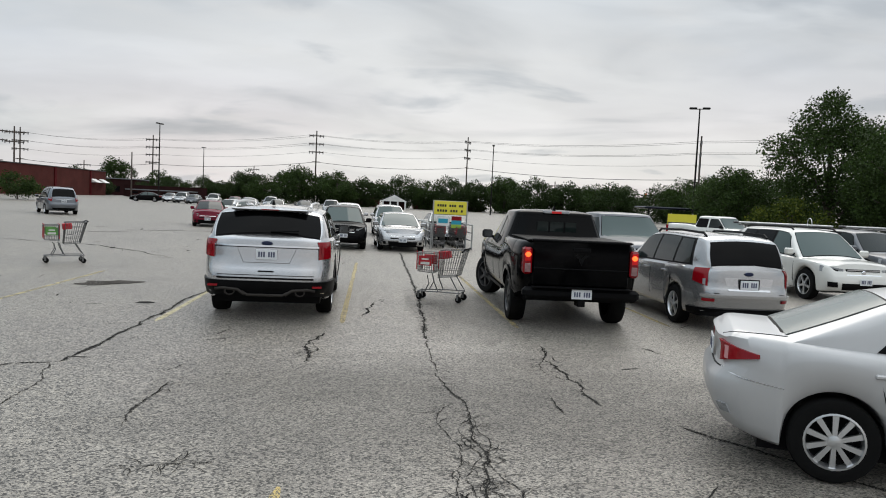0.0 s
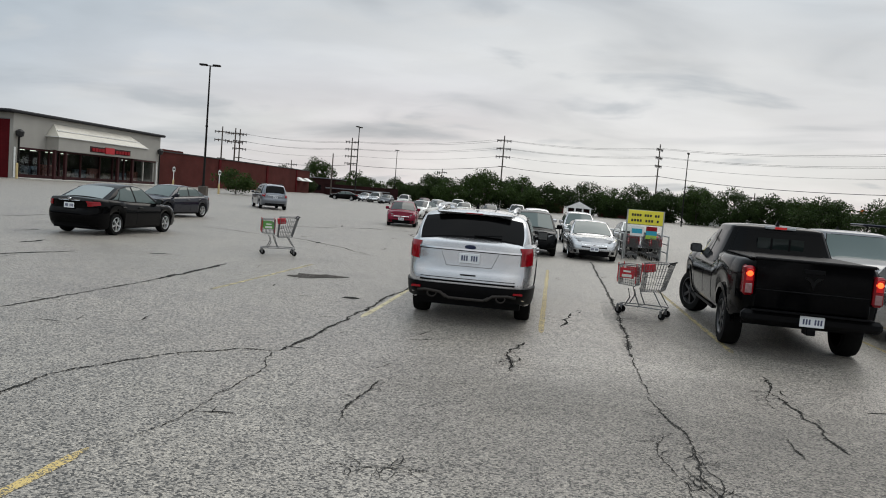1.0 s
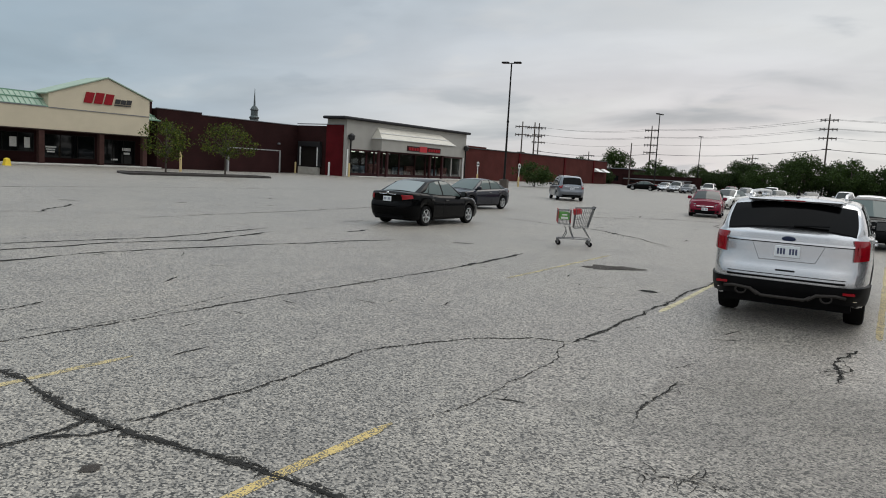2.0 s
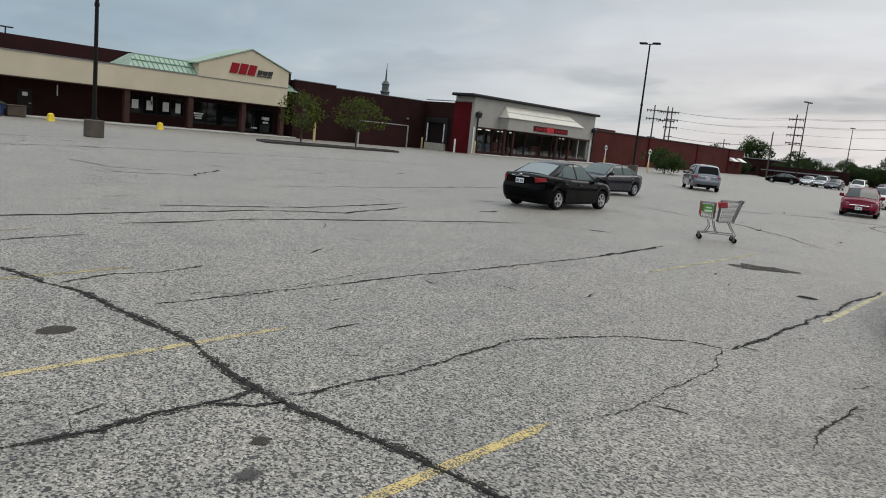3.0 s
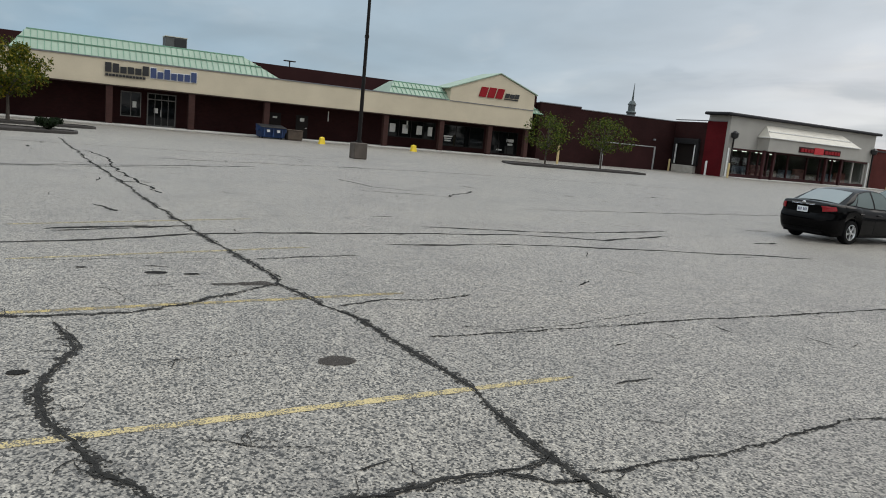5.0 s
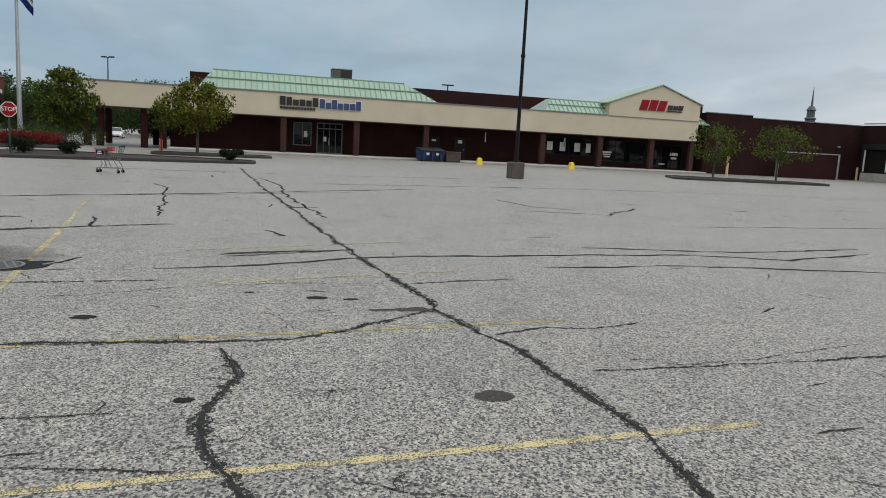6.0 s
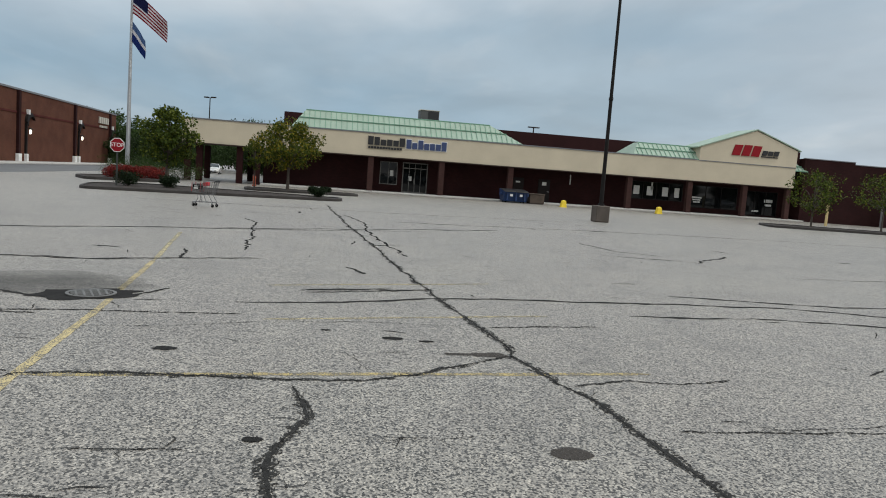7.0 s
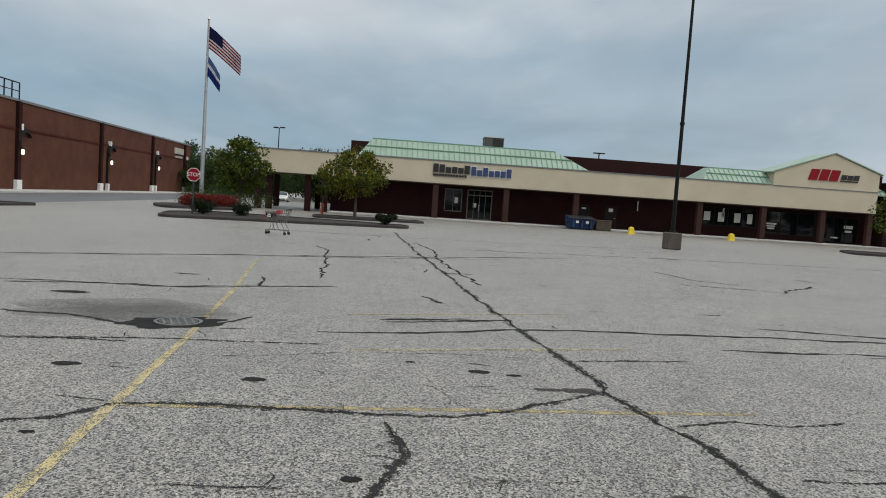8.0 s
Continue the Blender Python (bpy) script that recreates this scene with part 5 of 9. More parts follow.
for _x in (-52.5, -67.2 - 1.4, -89.5, -107.5, -123.2):
    arc = [(_x + 0.86 - 1.1 + 1.1 * math.cos(q), 4.2 + 1.05 * math.sin(q)) for q in (math.pi * 0.78 * i / 10 for i in range(11))]
    n_ = part("arch_niche", Geo().grid([[(x + k * 0.2, BRY + d, z + k * 0.2) for k, d in ((-1, 0), (-1, 0.3), (1, 0.3), (1, 0))] for x, z in arc], close=True), FRAME_DARK, dep, "dark curved bracket arch", smooth=40)
    part("niche_leg", Geo().box(_x + 0.72, _x + 1.0, BRY, BRY + 0.22, 0.9, 4.3), FRAME_DARK, n_)
    part("leg_foot", Geo().box(_x + 0.65, _x + 1.08, BRY, BRY + 0.34, 0, 0.95, 0.03), SIGN_WHITE, n_)
    part("bracket", Geo().tube((_x + 0.86, BRY, 3.75), (_x + 0.86, BRY + 0.55, 3.75), 0.05), FRAME_DARK, n_)
    part("lantern", Geo().lathe([(0.05, 3.1), (0.12, 3.16), (0.14, 3.46), (0.08, 3.6), (0, 3.7)], Matrix.Translation((_x + 0.86, BRY + 0.55, 0)), 8), LAMP_GLOW, n_, "lit wall lantern")
    part("lantern_cap", Geo().lathe([(0.26, 3.58), (0.16, 3.70), (0.0, 3.78)], Matrix.Translation((_x + 0.86, BRY + 0.55, 0)), 8), FRAME_DARK, n_)
    part("arch_cap", Geo().box(_x + 0.3, _x + 0.62, BRY, BRY + 0.34, 5.2, 5.75, 0.03), SIGN_WHITE, n_, "pale cap stone")
sg = thing("wall_sign", Matrix(), "cream wall sign shapes high on a brick wall", "sign")
for _i in range(5):
    part("letter", Geo().box(-120.5 + _i * 1.0, -119.8 + _i * 1.0, BRY + 0.02, BRY + 0.2, 5.9, 6.8), CREAM, sg)
for _i in range(5):
    part("letter", Geo().box(-119.8 + _i * 0.8, -119.3 + _i * 0.8, BRY + 0.02, BRY + 0.2, 5.3, 5.6), CREAM, sg)
part("walkway", Geo().box(-125, -40, BRY, BRY + 3.0, 0, 0.15, 0.02), SIDEWALK, dep, "pale concrete walkway")
part("roof_rail", Geo().box(-69.3, -58.0, BRY - 0.6, BRY - 0.55, 9.25, 9.35).box(-69.3, -58, BRY - 0.6, BRY - 0.55, 8.55, 8.62), FRAME_DARK, dep)
for _i in range(9):
    part("rail_post", Geo().box(-69.3 + _i * 1.3, -69.2 + _i * 1.3, BRY - 0.62, BRY - 0.54, 7.6, 9.3), FRAME_DARK, dep)
solid("side_street", Geo().box(-130, -44, BRY + 3.0, BRY + 11.5, -0.2, 0.008), mat("dark_asphalt", (0.10, 0.10, 0.10), 0.9, var=0.2, scale=0.4, fine=20), "darker asphalt drive along the brick store", "road", kind="structure")

# ---- vehicles ----
def paint(name, c, metal=0.5, rough=0.32, var=0.05, coat=1.0, spec=0.5):
    return mat(name, c, rough, metal, var=var, scale=1.2, fine=6, coat=coat, spec=spec)


SILVER = paint("silver_paint", (0.53, 0.53, 0.54), 0.75, 0.25)
SILVER_WARM = paint("pale_silver_paint", (0.47, 0.468, 0.468), 0.2, 0.36, coat=0.4)
SILVER_DULL = paint("grey_silver_paint", (0.42, 0.42, 0.425), 0.75, 0.25)
BLACK = paint("black_paint", (0.0015, 0.0015, 0.0018), 0.0, 0.10, coat=0.03, spec=0.08)
GREY = paint("grey_paint", (0.12, 0.125, 0.135), 0.45, coat=0.4, spec=0.3)
BLUEGREY = paint("blue_grey_paint", (0.15, 0.163, 0.185), 0.5)
WHITE = paint("white_paint", (0.68, 0.67, 0.63), 0.0, 0.3)
CARRED = paint("red_paint", (0.15, 0.004, 0.020), 0.0, 0.2, coat=0.12, spec=0.15)
NAVY = paint("dark_blue_paint", (0.008, 0.010, 0.018), 0.0, 0.15, coat=0.3, spec=0.25)
GREENBLACK = paint("dark_green_paint", (0.008, 0.013, 0.011), 0.0, 0.15, coat=0.3, spec=0.25)


MIRROR = mat("mirror_glass", (0.10, 0.105, 0.11), 0.08, 0.8)


GLASS_SIDE = glass("green_side_glass", (0.075, 0.10, 0.095), spec=0.4)


def sstep(t):
    t = min(1, max(0, t))
    return t * t * (3 - 2 * t)


class Car:
    """A vehicle with its nose along +y: a body shell, a cabin shell, glazing, wheels and fittings."""

    LV = [(0, 0.90), (0.03, 0.945), (0.14, 0.975), (0.34, 0.992), (0.46, 0.998), (0.55, 1.0), (0.66, 0.997), (0.70, 0.995), (0.74, 0.992), (0.88, 0.968), (0.96, 0.935), (1, 0.89)]

    def __init__(self, name, m, label, colour, L, W, H, wb, fo, r, top, belt, cab=None, sill=0.22, n=5.5, cn=5.0, low=None, hwr=0.74, hwb=0.95, category="car",
                 bulge_r=((0, -0.03), (0.2, 0.0), (0.45, 0.02), (0.55, 0.0), (0.9, -0.05), (1, -0.09)), bulge_f=((0, -0.06), (0.25, 0.0), (0.45, 0.0), (0.7, -0.04), (1, -0.12)), group="", fine=True, tyre_w=0.22, steer=0.0, crown=1.0,
                 roof=(), wind=(), back=(), lean=0.42, bow=(0.12, 0.07), upright=0.0):
        self.LV = [(f, lerp(w, min(w + 0.07, 0.998), upright if f > 0.7 else 0)) for f, w in self.LV]
        self.roof, self.wind, self.back, self.lean, self.bow = roof, wind, back, lean, bow
        self.crown = crown
        self.ob, self.steer = thing(name, m, label, category, group, true_size=True), steer
        self.col, self.L, self.W, self.H, self.r, self.n, self.cn = colour, L, W, H, r, n, cn
        self.yf, self.yr = L / 2 - fo, L / 2 - fo - wb
        self.top, self.belt, self.sill = top, belt, sill
        self.low = low or [(-L / 2, sill + 0.1), (-L / 2 + 0.25, sill + 0.03), (-L / 2 + 0.5, sill), (L / 2 - 0.5, sill), (L / 2 - 0.25, sill + 0.02), (L / 2, sill + 0.06)]
        self.cab, self.hwb, self.hwr = cab, hwb * W / 2, hwr * W / 2
        self.br, self.bf, self.tw, self.fine = bulge_r, bulge_f, tyre_w, fine
        self.body()
        self.cabin()
        self.wheels()

    def stations(self):
        return ()

    def across(self, x, y, z):
        """The deck from flank to flank at one station."""
        return [(x * u, y, z + 0.035 * (1 - u * u)) for u in (1, 0.85, 0.5, 0, -0.5, -0.85, -1)]

    # lower shell
    def ztop(self, y):
        return smoothi(self.top, y)

    def zlow(self, y):
        z = interp(self.low, y)
        R = self.r * 1.13
        for w in (self.yf, self.yr):
            d = abs(y - w)
            if d < R:
                z = max(z, self.r + math.sqrt(R * R - d * d))
        return z

    def level(self, y, z):
        a, b = interp(self.low, y), self.ztop(y)
        return min(1, max(0, (z - a) / (b - a)))

    def yend(self, f, front):
        return self.L / 2 + interp(self.bf, f) if front else -self.L / 2 - interp(self.br, f)

    def ymap(self, t, f):
        y = t * self.L / 2
        k = sstep((abs(t) - 0.72) / 0.28)
        return y + k * (self.yend(f, t > 0) - math.copysign(self.L / 2, t))

    def xside(self, t, f):
        return self.W / 2 * interp(self.LV, f) * (1 - abs(t) ** self.n) ** (1 / self.n)

    def body(self):
        L, R = self.L, self.r * 1.13
        ts = set()
        k = 40 if self.fine else 18
        for i in range(k + 1):
            ts.add(round(0.975 * math.sin(math.pi / 2 * (2 * i / k - 1)) if i not in (0, k) else 0.975 * (2 * i / k - 1), 4))
        for w in (self.yf, self.yr):
            m = 16 if self.fine else 8
            for i in range(m + 1):
                ts.add(round((w - R * math.cos(math.pi * i / m)) * 2 / L, 4))
        for t0 in (0.90, 0.935, 0.96):
            ts |= {t0, -t0}
        ts |= {round(y * 2 / L, 4) for y in self.stations()}
        ts = sorted(t for t in ts if abs(t) <= 0.975)
        us = [i / 5 - 1 for i in range(1, 10)]
        rings = []
        for f, _ in self.LV:
            right = [(self.xside(t, f), t) for t in ts]
            ring = []
            for x, t in right:
                y = self.ymap(t, f)
                yb = t * L / 2
                ring.append((x, y, lerp(self.zlow(yb), self.ztop(yb), f)))

            def end(sign):
                t = 0.975 * sign
                xl = self.xside(t, f)
                out = []
                for u in us:
                    x = -u * xl if sign > 0 else u * xl
                    yn = (1 - abs(x / (self.W / 2 * interp(self.LV, f))) ** self.n) ** (1 / self.n)
                    y = self.ymap(yn * sign, f)
                    out.append((x, y, lerp(self.zlow(t * L / 2), self.ztop(t * L / 2), f)))
                return out
            ring += end(1)
            ring += [(-x, y, z) for x, y, z in ring[: len(ts)]][::-1]
            ring += end(-1)
            rings.append(ring)
        g = Geo().grid(rings, close=True)
        n = len(ts)
        for lv in (-1, 0):
            ring = rings[lv]
            rows = []
            for i in range(n):
                rows.append(self.across(*ring[i]) if lv == -1 else [(ring[i][0] * u, ring[i][1], ring[i][2]) for u in (1, 0.85, 0.5, 0, -0.5, -0.85, -1)])
            g.grid(rows)
            fr, re = ring[n - 1: n + 10], ring[2 * n + 9:] + ring[:1]
            for edge, row in ((fr, rows[-1]), (re, rows[0][::-1])):
                inner = row[1:-1]
                g.add([*edge, *inner[::-1]], [tuple(range(len(edge) + len(inner)))])
        part("body", g, self.col, self.ob, smooth=38, weld=0.0004)
        part("underbody", Geo().box(-self.W * 0.40, self.W * 0.40, -L / 2 + 0.35, L / 2 - 0.4, self.sill - 0.02, self.sill + 0.25), PLASTIC, self.ob)

    # upper shell: cab = (rear foot, rear roof, front roof, cowl) along y, foot height, roof height
    def cring(self, v):
        a, b, c, d, z0, z1 = self.cab
        k = v ** 0.92 if v > 0 else v
        return lerp(self.hwb, self.hwr, k), lerp(a, b, k ** 0.9 if k > 0 else k), lerp(d, c, k ** 0.9 if k > 0 else k), lerp(z0, z1, v)

    def cside(self, y, v, s, off=0.0):
        hw, y0, y1, z = self.cring(v)
        yn = min(0.999, abs((y - (y0 + y1) / 2) / ((y1 - y0) / 2)))
        return (s * (hw * (1 - yn ** self.cn) ** (1 / self.cn) + off), y, z)

    def cend(self, u, v, front, off=0.0):
        hw, y0, y1, z = self.cring(v)
        yn = (1 - abs(u) ** self.cn) ** (1 / self.cn)
        h = (y1 - y0) / 2
        return (u * hw, (y0 + y1) / 2 + (1 if front else -1) * (h * yn + off), z + off * 0.5)

    def cabin(self):
        N = 48 if self.fine else 28
        rings = []
        for v in [-0.12, 0, 0.15, 0.3, 0.45, 0.6, 0.75, 0.88, 0.96, 1.0]:
            hw, y0, y1, z = self.cring(v)
            ring = []
            for i in range(N):
                a = 2 * math.pi * i / N
                c, s = math.cos(a), math.sin(a)
                e = 2 / self.cn
                ring.append((hw * math.copysign(abs(c) ** e, c), (y0 + y1) / 2 + (y1 - y0) / 2 * math.copysign(abs(s) ** e, s), z))
            rings.append(ring)
        hw, y0, y1, z = self.cring(1)
        for sc, dz in ((0.985, 0.010), (0.95, 0.022), (0.86, 0.038), (0.6, 0.057), (0.25, 0.066), (0.02, 0.067)):
            rings.append([(x * sc, (y0 + y1) / 2 + (y - (y0 + y1) / 2) * (1 - (1 - sc) * 0.8), z + dz * self.crown) for x, y, _ in rings[9]])
        part("cabin", Geo().grid(rings, close=True), self.col, self.ob, smooth=40)

    def patch(self, name, rows, back, material, parent=None, label=""):
        """A pane or lens: a curved face with a rim that runs back into the shell."""
        g = Geo().grid(rows)
        h, w = len(rows), len(rows[0])
        loop = [(0, j) for j in range(w)] + [(i, w - 1) for i in range(1, h)] + [(h - 1, j) for j in range(w - 2, -1, -1)] + [(i, 0) for i in range(h - 2, 0, -1)]
        edge = [rows[i][j] for i, j in loop]
        inner = [back[i][j] for i, j in loop]
        g.grid([edge + edge[:1], inner + inner[:1]])
        return part(name, g, material, parent or self.ob, label, smooth=45)

    def side_glass(self, yb0, yb1, yt0, yt1, v0=0.06, v1=0.9, material=GLASS_CAR, sides=(1, -1), off=0.007):
        for s in sides:
            def rows(o):
                out = []
                for i in range(6):
                    t = i / 5
                    v = lerp(v0, v1, t)
                    out.append([self.cside(lerp(lerp(yb0, yt0, t), lerp(yb1, yt1, t), j / 8), v, s, o) for j in range(9)])
                return out
            self.patch("side_window", rows(off), rows(-0.015), material)

    def end_glass(self, front, u0=0.86, v0=0.06, v1=0.92, material=GLASS_CAR, off=0.007, name=None, seal=True):
        def rows(o, k=1.0, dv=0.0):
            return [[self.cend(lerp(-u0 * k, u0 * k, j / 12), lerp(v0 - dv, v1 + dv, i / 6), front, o) for j in range(13)] for i in range(7)]
        if seal:
            self.patch("window_seal", rows(off - 0.004, 1.02, 0.025), rows(-0.015, 1.02, 0.025), PLASTIC)
        return self.patch(name or ("windscreen" if front else "rear_window"), rows(off), rows(-0.01), material)

    def shellpt(self, phi, z, front, off, s):
        """A point on the lower shell: phi 90 at the middle of the end, 0 at the flank."""
        ye = (self.L / 2 - 0.02) * (1 if front else -1)
        f = self.level(ye, z)
        e = 2 / self.n
        c, sn = math.cos(phi), math.sin(phi)
        t = min(0.9999, abs(sn) ** e) * (1 if front else -1)
        f2 = self.level(t * self.L / 2, z)
        f = lerp(f2, f, sstep((abs(t) - 0.8) / 0.15))
        hw = self.W / 2 * interp(self.LV, f)
        x, y = hw * abs(c) ** e, self.ymap(t, f)
        nx, ny = abs(c) ** (2 - e), abs(sn) ** (2 - e) * (1 if front else -1)
        q = math.hypot(nx, ny) or 1
        return (s * (x + off * nx / q), y + off * ny / q, z)

    def phi_u(self, u):
        return math.acos(min(1, max(0, u)) ** (self.n / 2))

    def phi_y(self, length):
        return math.asin(max(0.0, 1 - length / (self.L / 2)) ** (self.n / 2))

    def wrap(self, name, front, z0, z1, u_in, side_len, material, sides=(1, -1), off=0.012, z0o=None, z1o=None, label="", parent=None, nn=12):
        """A lamp or trim strip that runs round a corner of the body."""
        made = []
        for s in sides:
            def rows(o):
                a, b = self.phi_u(u_in), self.phi_y(side_len)
                out = []
                for i in range(6):
                    row = []
                    for j in range(nn):
                        k = j / (nn - 1)
                        za, zb = lerp(z0, z0o if z0o is not None else z0, k), lerp(z1, z1o if z1o is not None else z1, k)
                        row.append(self.shellpt(lerp(a, b, k), lerp(za, zb, i / 5), front, o, s))
                    out.append(row)
                return out
            made.append(self.patch(name, rows(off), rows(-0.02), material, parent, label))
        return made

    def panel(self, name, front, z0, z1, u, material, off=0.008, label="", parent=None, u2=None):
        """A panel across the middle of the nose or tail; u is its half-width as a share."""
        def rows(o):
            out = []
            for i in range(6):
                uu = lerp(u, u2 if u2 is not None else u, i / 5)
                row = []
                for j in range(15):
                    q = lerp(-uu, uu, j / 14)
                    row.append(self.shellpt(self.phi_u(abs(q)), lerp(z0, z1, i / 5), front, o, 1 if q >= 0 else -1))
                out.append(row)
            return out
        return self.patch(name, rows(off), rows(-0.02), material, parent, label)

    def seam(self, y, z0, z1, w=0.012, lean=0.0):
        for s in (1, -1):
            def rows(o):
                out = []
                for i in range(7):
                    z = lerp(z0, z1, i / 6)
                    row = []
                    for d in (-w / 2, w / 2):
                        yy = y + d + lean * i / 6
                        t = yy * 2 / self.L
                        f = self.level(yy, z)
                        row.append((s * (self.xside(t, f) + o), yy, z))
                    out.append(row)
                return out
            self.patch("door_seam", rows(0.003), rows(-0.01), PLASTIC)

    def handle(self, y, z, material=None, length=0.2):
        for s in (1, -1):
            f = self.level(y, z)
            x = self.xside(y * 2 / self.L, f)
            part("door_handle", Geo().box(s * x - 0.01, s * x + s * 0.035, y - length / 2, y + length / 2, z - 0.017, z + 0.017, 0.01), material or self.col, self.ob)

    def strip(self, name, y0, y1, z0, z1, material, off=0.012, sides=(1, -1)):
        """Trim along the flank."""
        for s in sides:
            def rows(o):
                return [[(s * (self.xside(y * 2 / self.L, self.level(y, z)) + o), y, z) for y in [lerp(y0, y1, j / 10) for j in range(11)]] for z in (z0, (z0 + z1) / 2, z1)]
            self.patch(name, rows(off), rows(-0.02), material)

    def arch_trim(self, material=PLASTIC, w=0.07):
        R = self.r * 1.13
        for yw in (self.yf, self.yr):
            for s in (1, -1):
                def pt(a, rr, o):
                    y, z = yw - rr * math.cos(a), self.r + rr * math.sin(a)
                    return (s * (self.xside(y * 2 / self.L, self.level(y, max(z, self.sill))) + o), y, z)
                A = [math.pi * (0.0 + i / 16) for i in range(17)]
                self.patch("arch_trim", [[pt(a, R - 0.01, 0.012) for a in A], [pt(a, R + w, 0.006) for a in A]], [[pt(a, R - 0.01, -0.05) for a in A], [pt(a, R + w, -0.02) for a in A]], material)

    def mirror(self, y, z, material=None):
        for s in (1, -1):
            x = self.cside(y, 0.1, s)[0]
            mir = part("wing_mirror", Geo().box(x + s * 0.03, x + s * 0.24, y - 0.02, y + 0.12, z - 0.02, z + 0.15, 0.035), material or self.col, self.ob)
            part("mirror_glass", Geo().box(x + s * 0.05, x + s * 0.22, y - 0.028, y - 0.021, z, z + 0.13), MIRROR, mir)
            part("mirror_foot", Geo().box(x - s * 0.03, x + s * 0.06, y + 0.02, y + 0.08, z - 0.02, z + 0.03), PLASTIC, mir)

    def plate(self, front, z, off=0.03, ink=PLATE_INK, w=0.155, h=0.075, surround=None):
        y = self.shellpt(math.pi / 2, z, front, off, 1)[1]
        d = 1 if front else -1
        p = part("number_plate", Geo().box(-w, w, y - 0.006, y + 0.006, z - h, z + h, 0.004), PLATE, self.ob, "white number plate with dark bars")
        if surround:
            part("plate_frame", Geo().box(-w - 0.02, w + 0.02, y - 0.004 - d * 0.008, y + 0.004 - d * 0.008, z - h - 0.02, z + h + 0.02), surround, p)
        for i in range(7):
            if i == 3:
                continue
            x = -w + 0.045 + i * (2 * w - 0.09) / 6
            part("plate_bar", Geo().box(x - 0.012, x + 0.012, y + d * 0.006, y + d * 0.009, z - h * 0.5, z + h * 0.55), ink, p)

    def badge(self, front, z, material=CHROME, rx=0.07, rz=0.03, off=0.02):
        y = self.shellpt(math.pi / 2, z, front, off, 1)[1]
        g = Geo().lathe([(0.0, 0.012), (0.8, 0.010), (1.0, 0.0), (1.0, -0.02)], Matrix.Translation((0, y, z)) @ pose(0, 0, 0, 90 if not front else -90, 0, 0) @ Matrix.Diagonal((rx, rz, 1, 1)), 20)
        part("emblem", g, material, self.ob, "plain oval emblem", smooth=30)

    def wheels(self):
        self.hubs = []
        for yw, fr in ((self.yf, True), (self.yr, False)):
            for s in (1, -1):
                x = s * (self.W / 2 * 0.965 - self.tw / 2)
                m = Matrix.Translation((x, yw, self.r)) @ pose(0, 0, 0, 0, 0, self.steer if fr else 0) @ pose(0, 0, 0, 0, 90 * s, 0)
                r, w = self.r, self.tw / 2
                g = Geo().lathe([(r * 0.66, -w * 0.9), (r * 0.80, -w), (r * 0.95, -w * 0.9), (r * 0.995, -w * 0.6), (r, 0), (r * 0.995, w * 0.6), (r * 0.95, w * 0.9), (r * 0.80, w), (r * 0.66, w * 0.9), (r * 0.64, w * 0.5), (r * 0.3, -w * 0.3)], m, 32 if self.fine else 18)
                self.hubs.append((part("wheel", g, RUBBER, self.ob, "black tyre on a wheel", smooth=35), m, w))

    def rims(self, kind="five", material=ALLOY):
        rr = self.r * 0.66
        for wheel, m, w in self.hubs:
            part("rim", Geo().lathe([(rr * 1.02, w * 0.92), (rr * 0.95, w * 0.95), (rr * 0.90, w * 0.7), (rr * 0.86, w * 0.1)], m, 28), material, wheel, smooth=40)
            part("brake_disc", Geo().lathe([(rr * 0.9, w * 0.12), (0, w * 0.12)], m, 20), PLASTIC, wheel)
            k = {"five": 5, "ten": 10, "seven": 7, "six": 6}[kind]
            g = Geo()
            for i in range(k):
                a = 2 * math.pi * i / k
                q = m @ pose(0, 0, 0, 0, 0, math.degrees(a))
                hw0, hw1 = rr * (0.12 if k >= 9 else 0.15), rr * (0.17 if k >= 9 else 0.2)
                vs = [(rr * 0.14, -hw0 * 0.6), (rr * 0.14, hw0 * 0.6), (rr * 0.93, hw1 * 0.62), (rr * 0.93, -hw1 * 0.62)]
                top = [(x, y, w * (0.86 if x < rr * 0.5 else 0.80)) for x, y in vs]
                bot = [(x, y, w * 0.55) for x, y in vs]
                g.add([q @ Vector(p) for p in top + bot], [(0, 1, 2, 3), (0, 4, 5, 1), (1, 5, 6, 2), (2, 6, 7, 3), (3, 7, 4, 0)])
            part("spokes", g, material, wheel)
            part("hub_cap", Geo().lathe([(rr * 0.24, w * 0.5), (rr * 0.22, w * 0.92), (rr * 0.1, w * 0.98), (0, w * 0.98)], m, 16), material, wheel, smooth=40)

    def rails(self, z, y0, y1, x, material=None):
        for s in (1, -1):
            pts = [(s * x, y0, z - 0.05), (s * x, y0 + 0.1, z), (s * x, (y0 + y1) / 2, z + 0.02), (s * x, y1 - 0.1, z), (s * x, y1, z - 0.05)]
            part("roof_rail", Geo().path(pts, 0.022, 6), material or PLASTIC, self.ob, smooth=50)


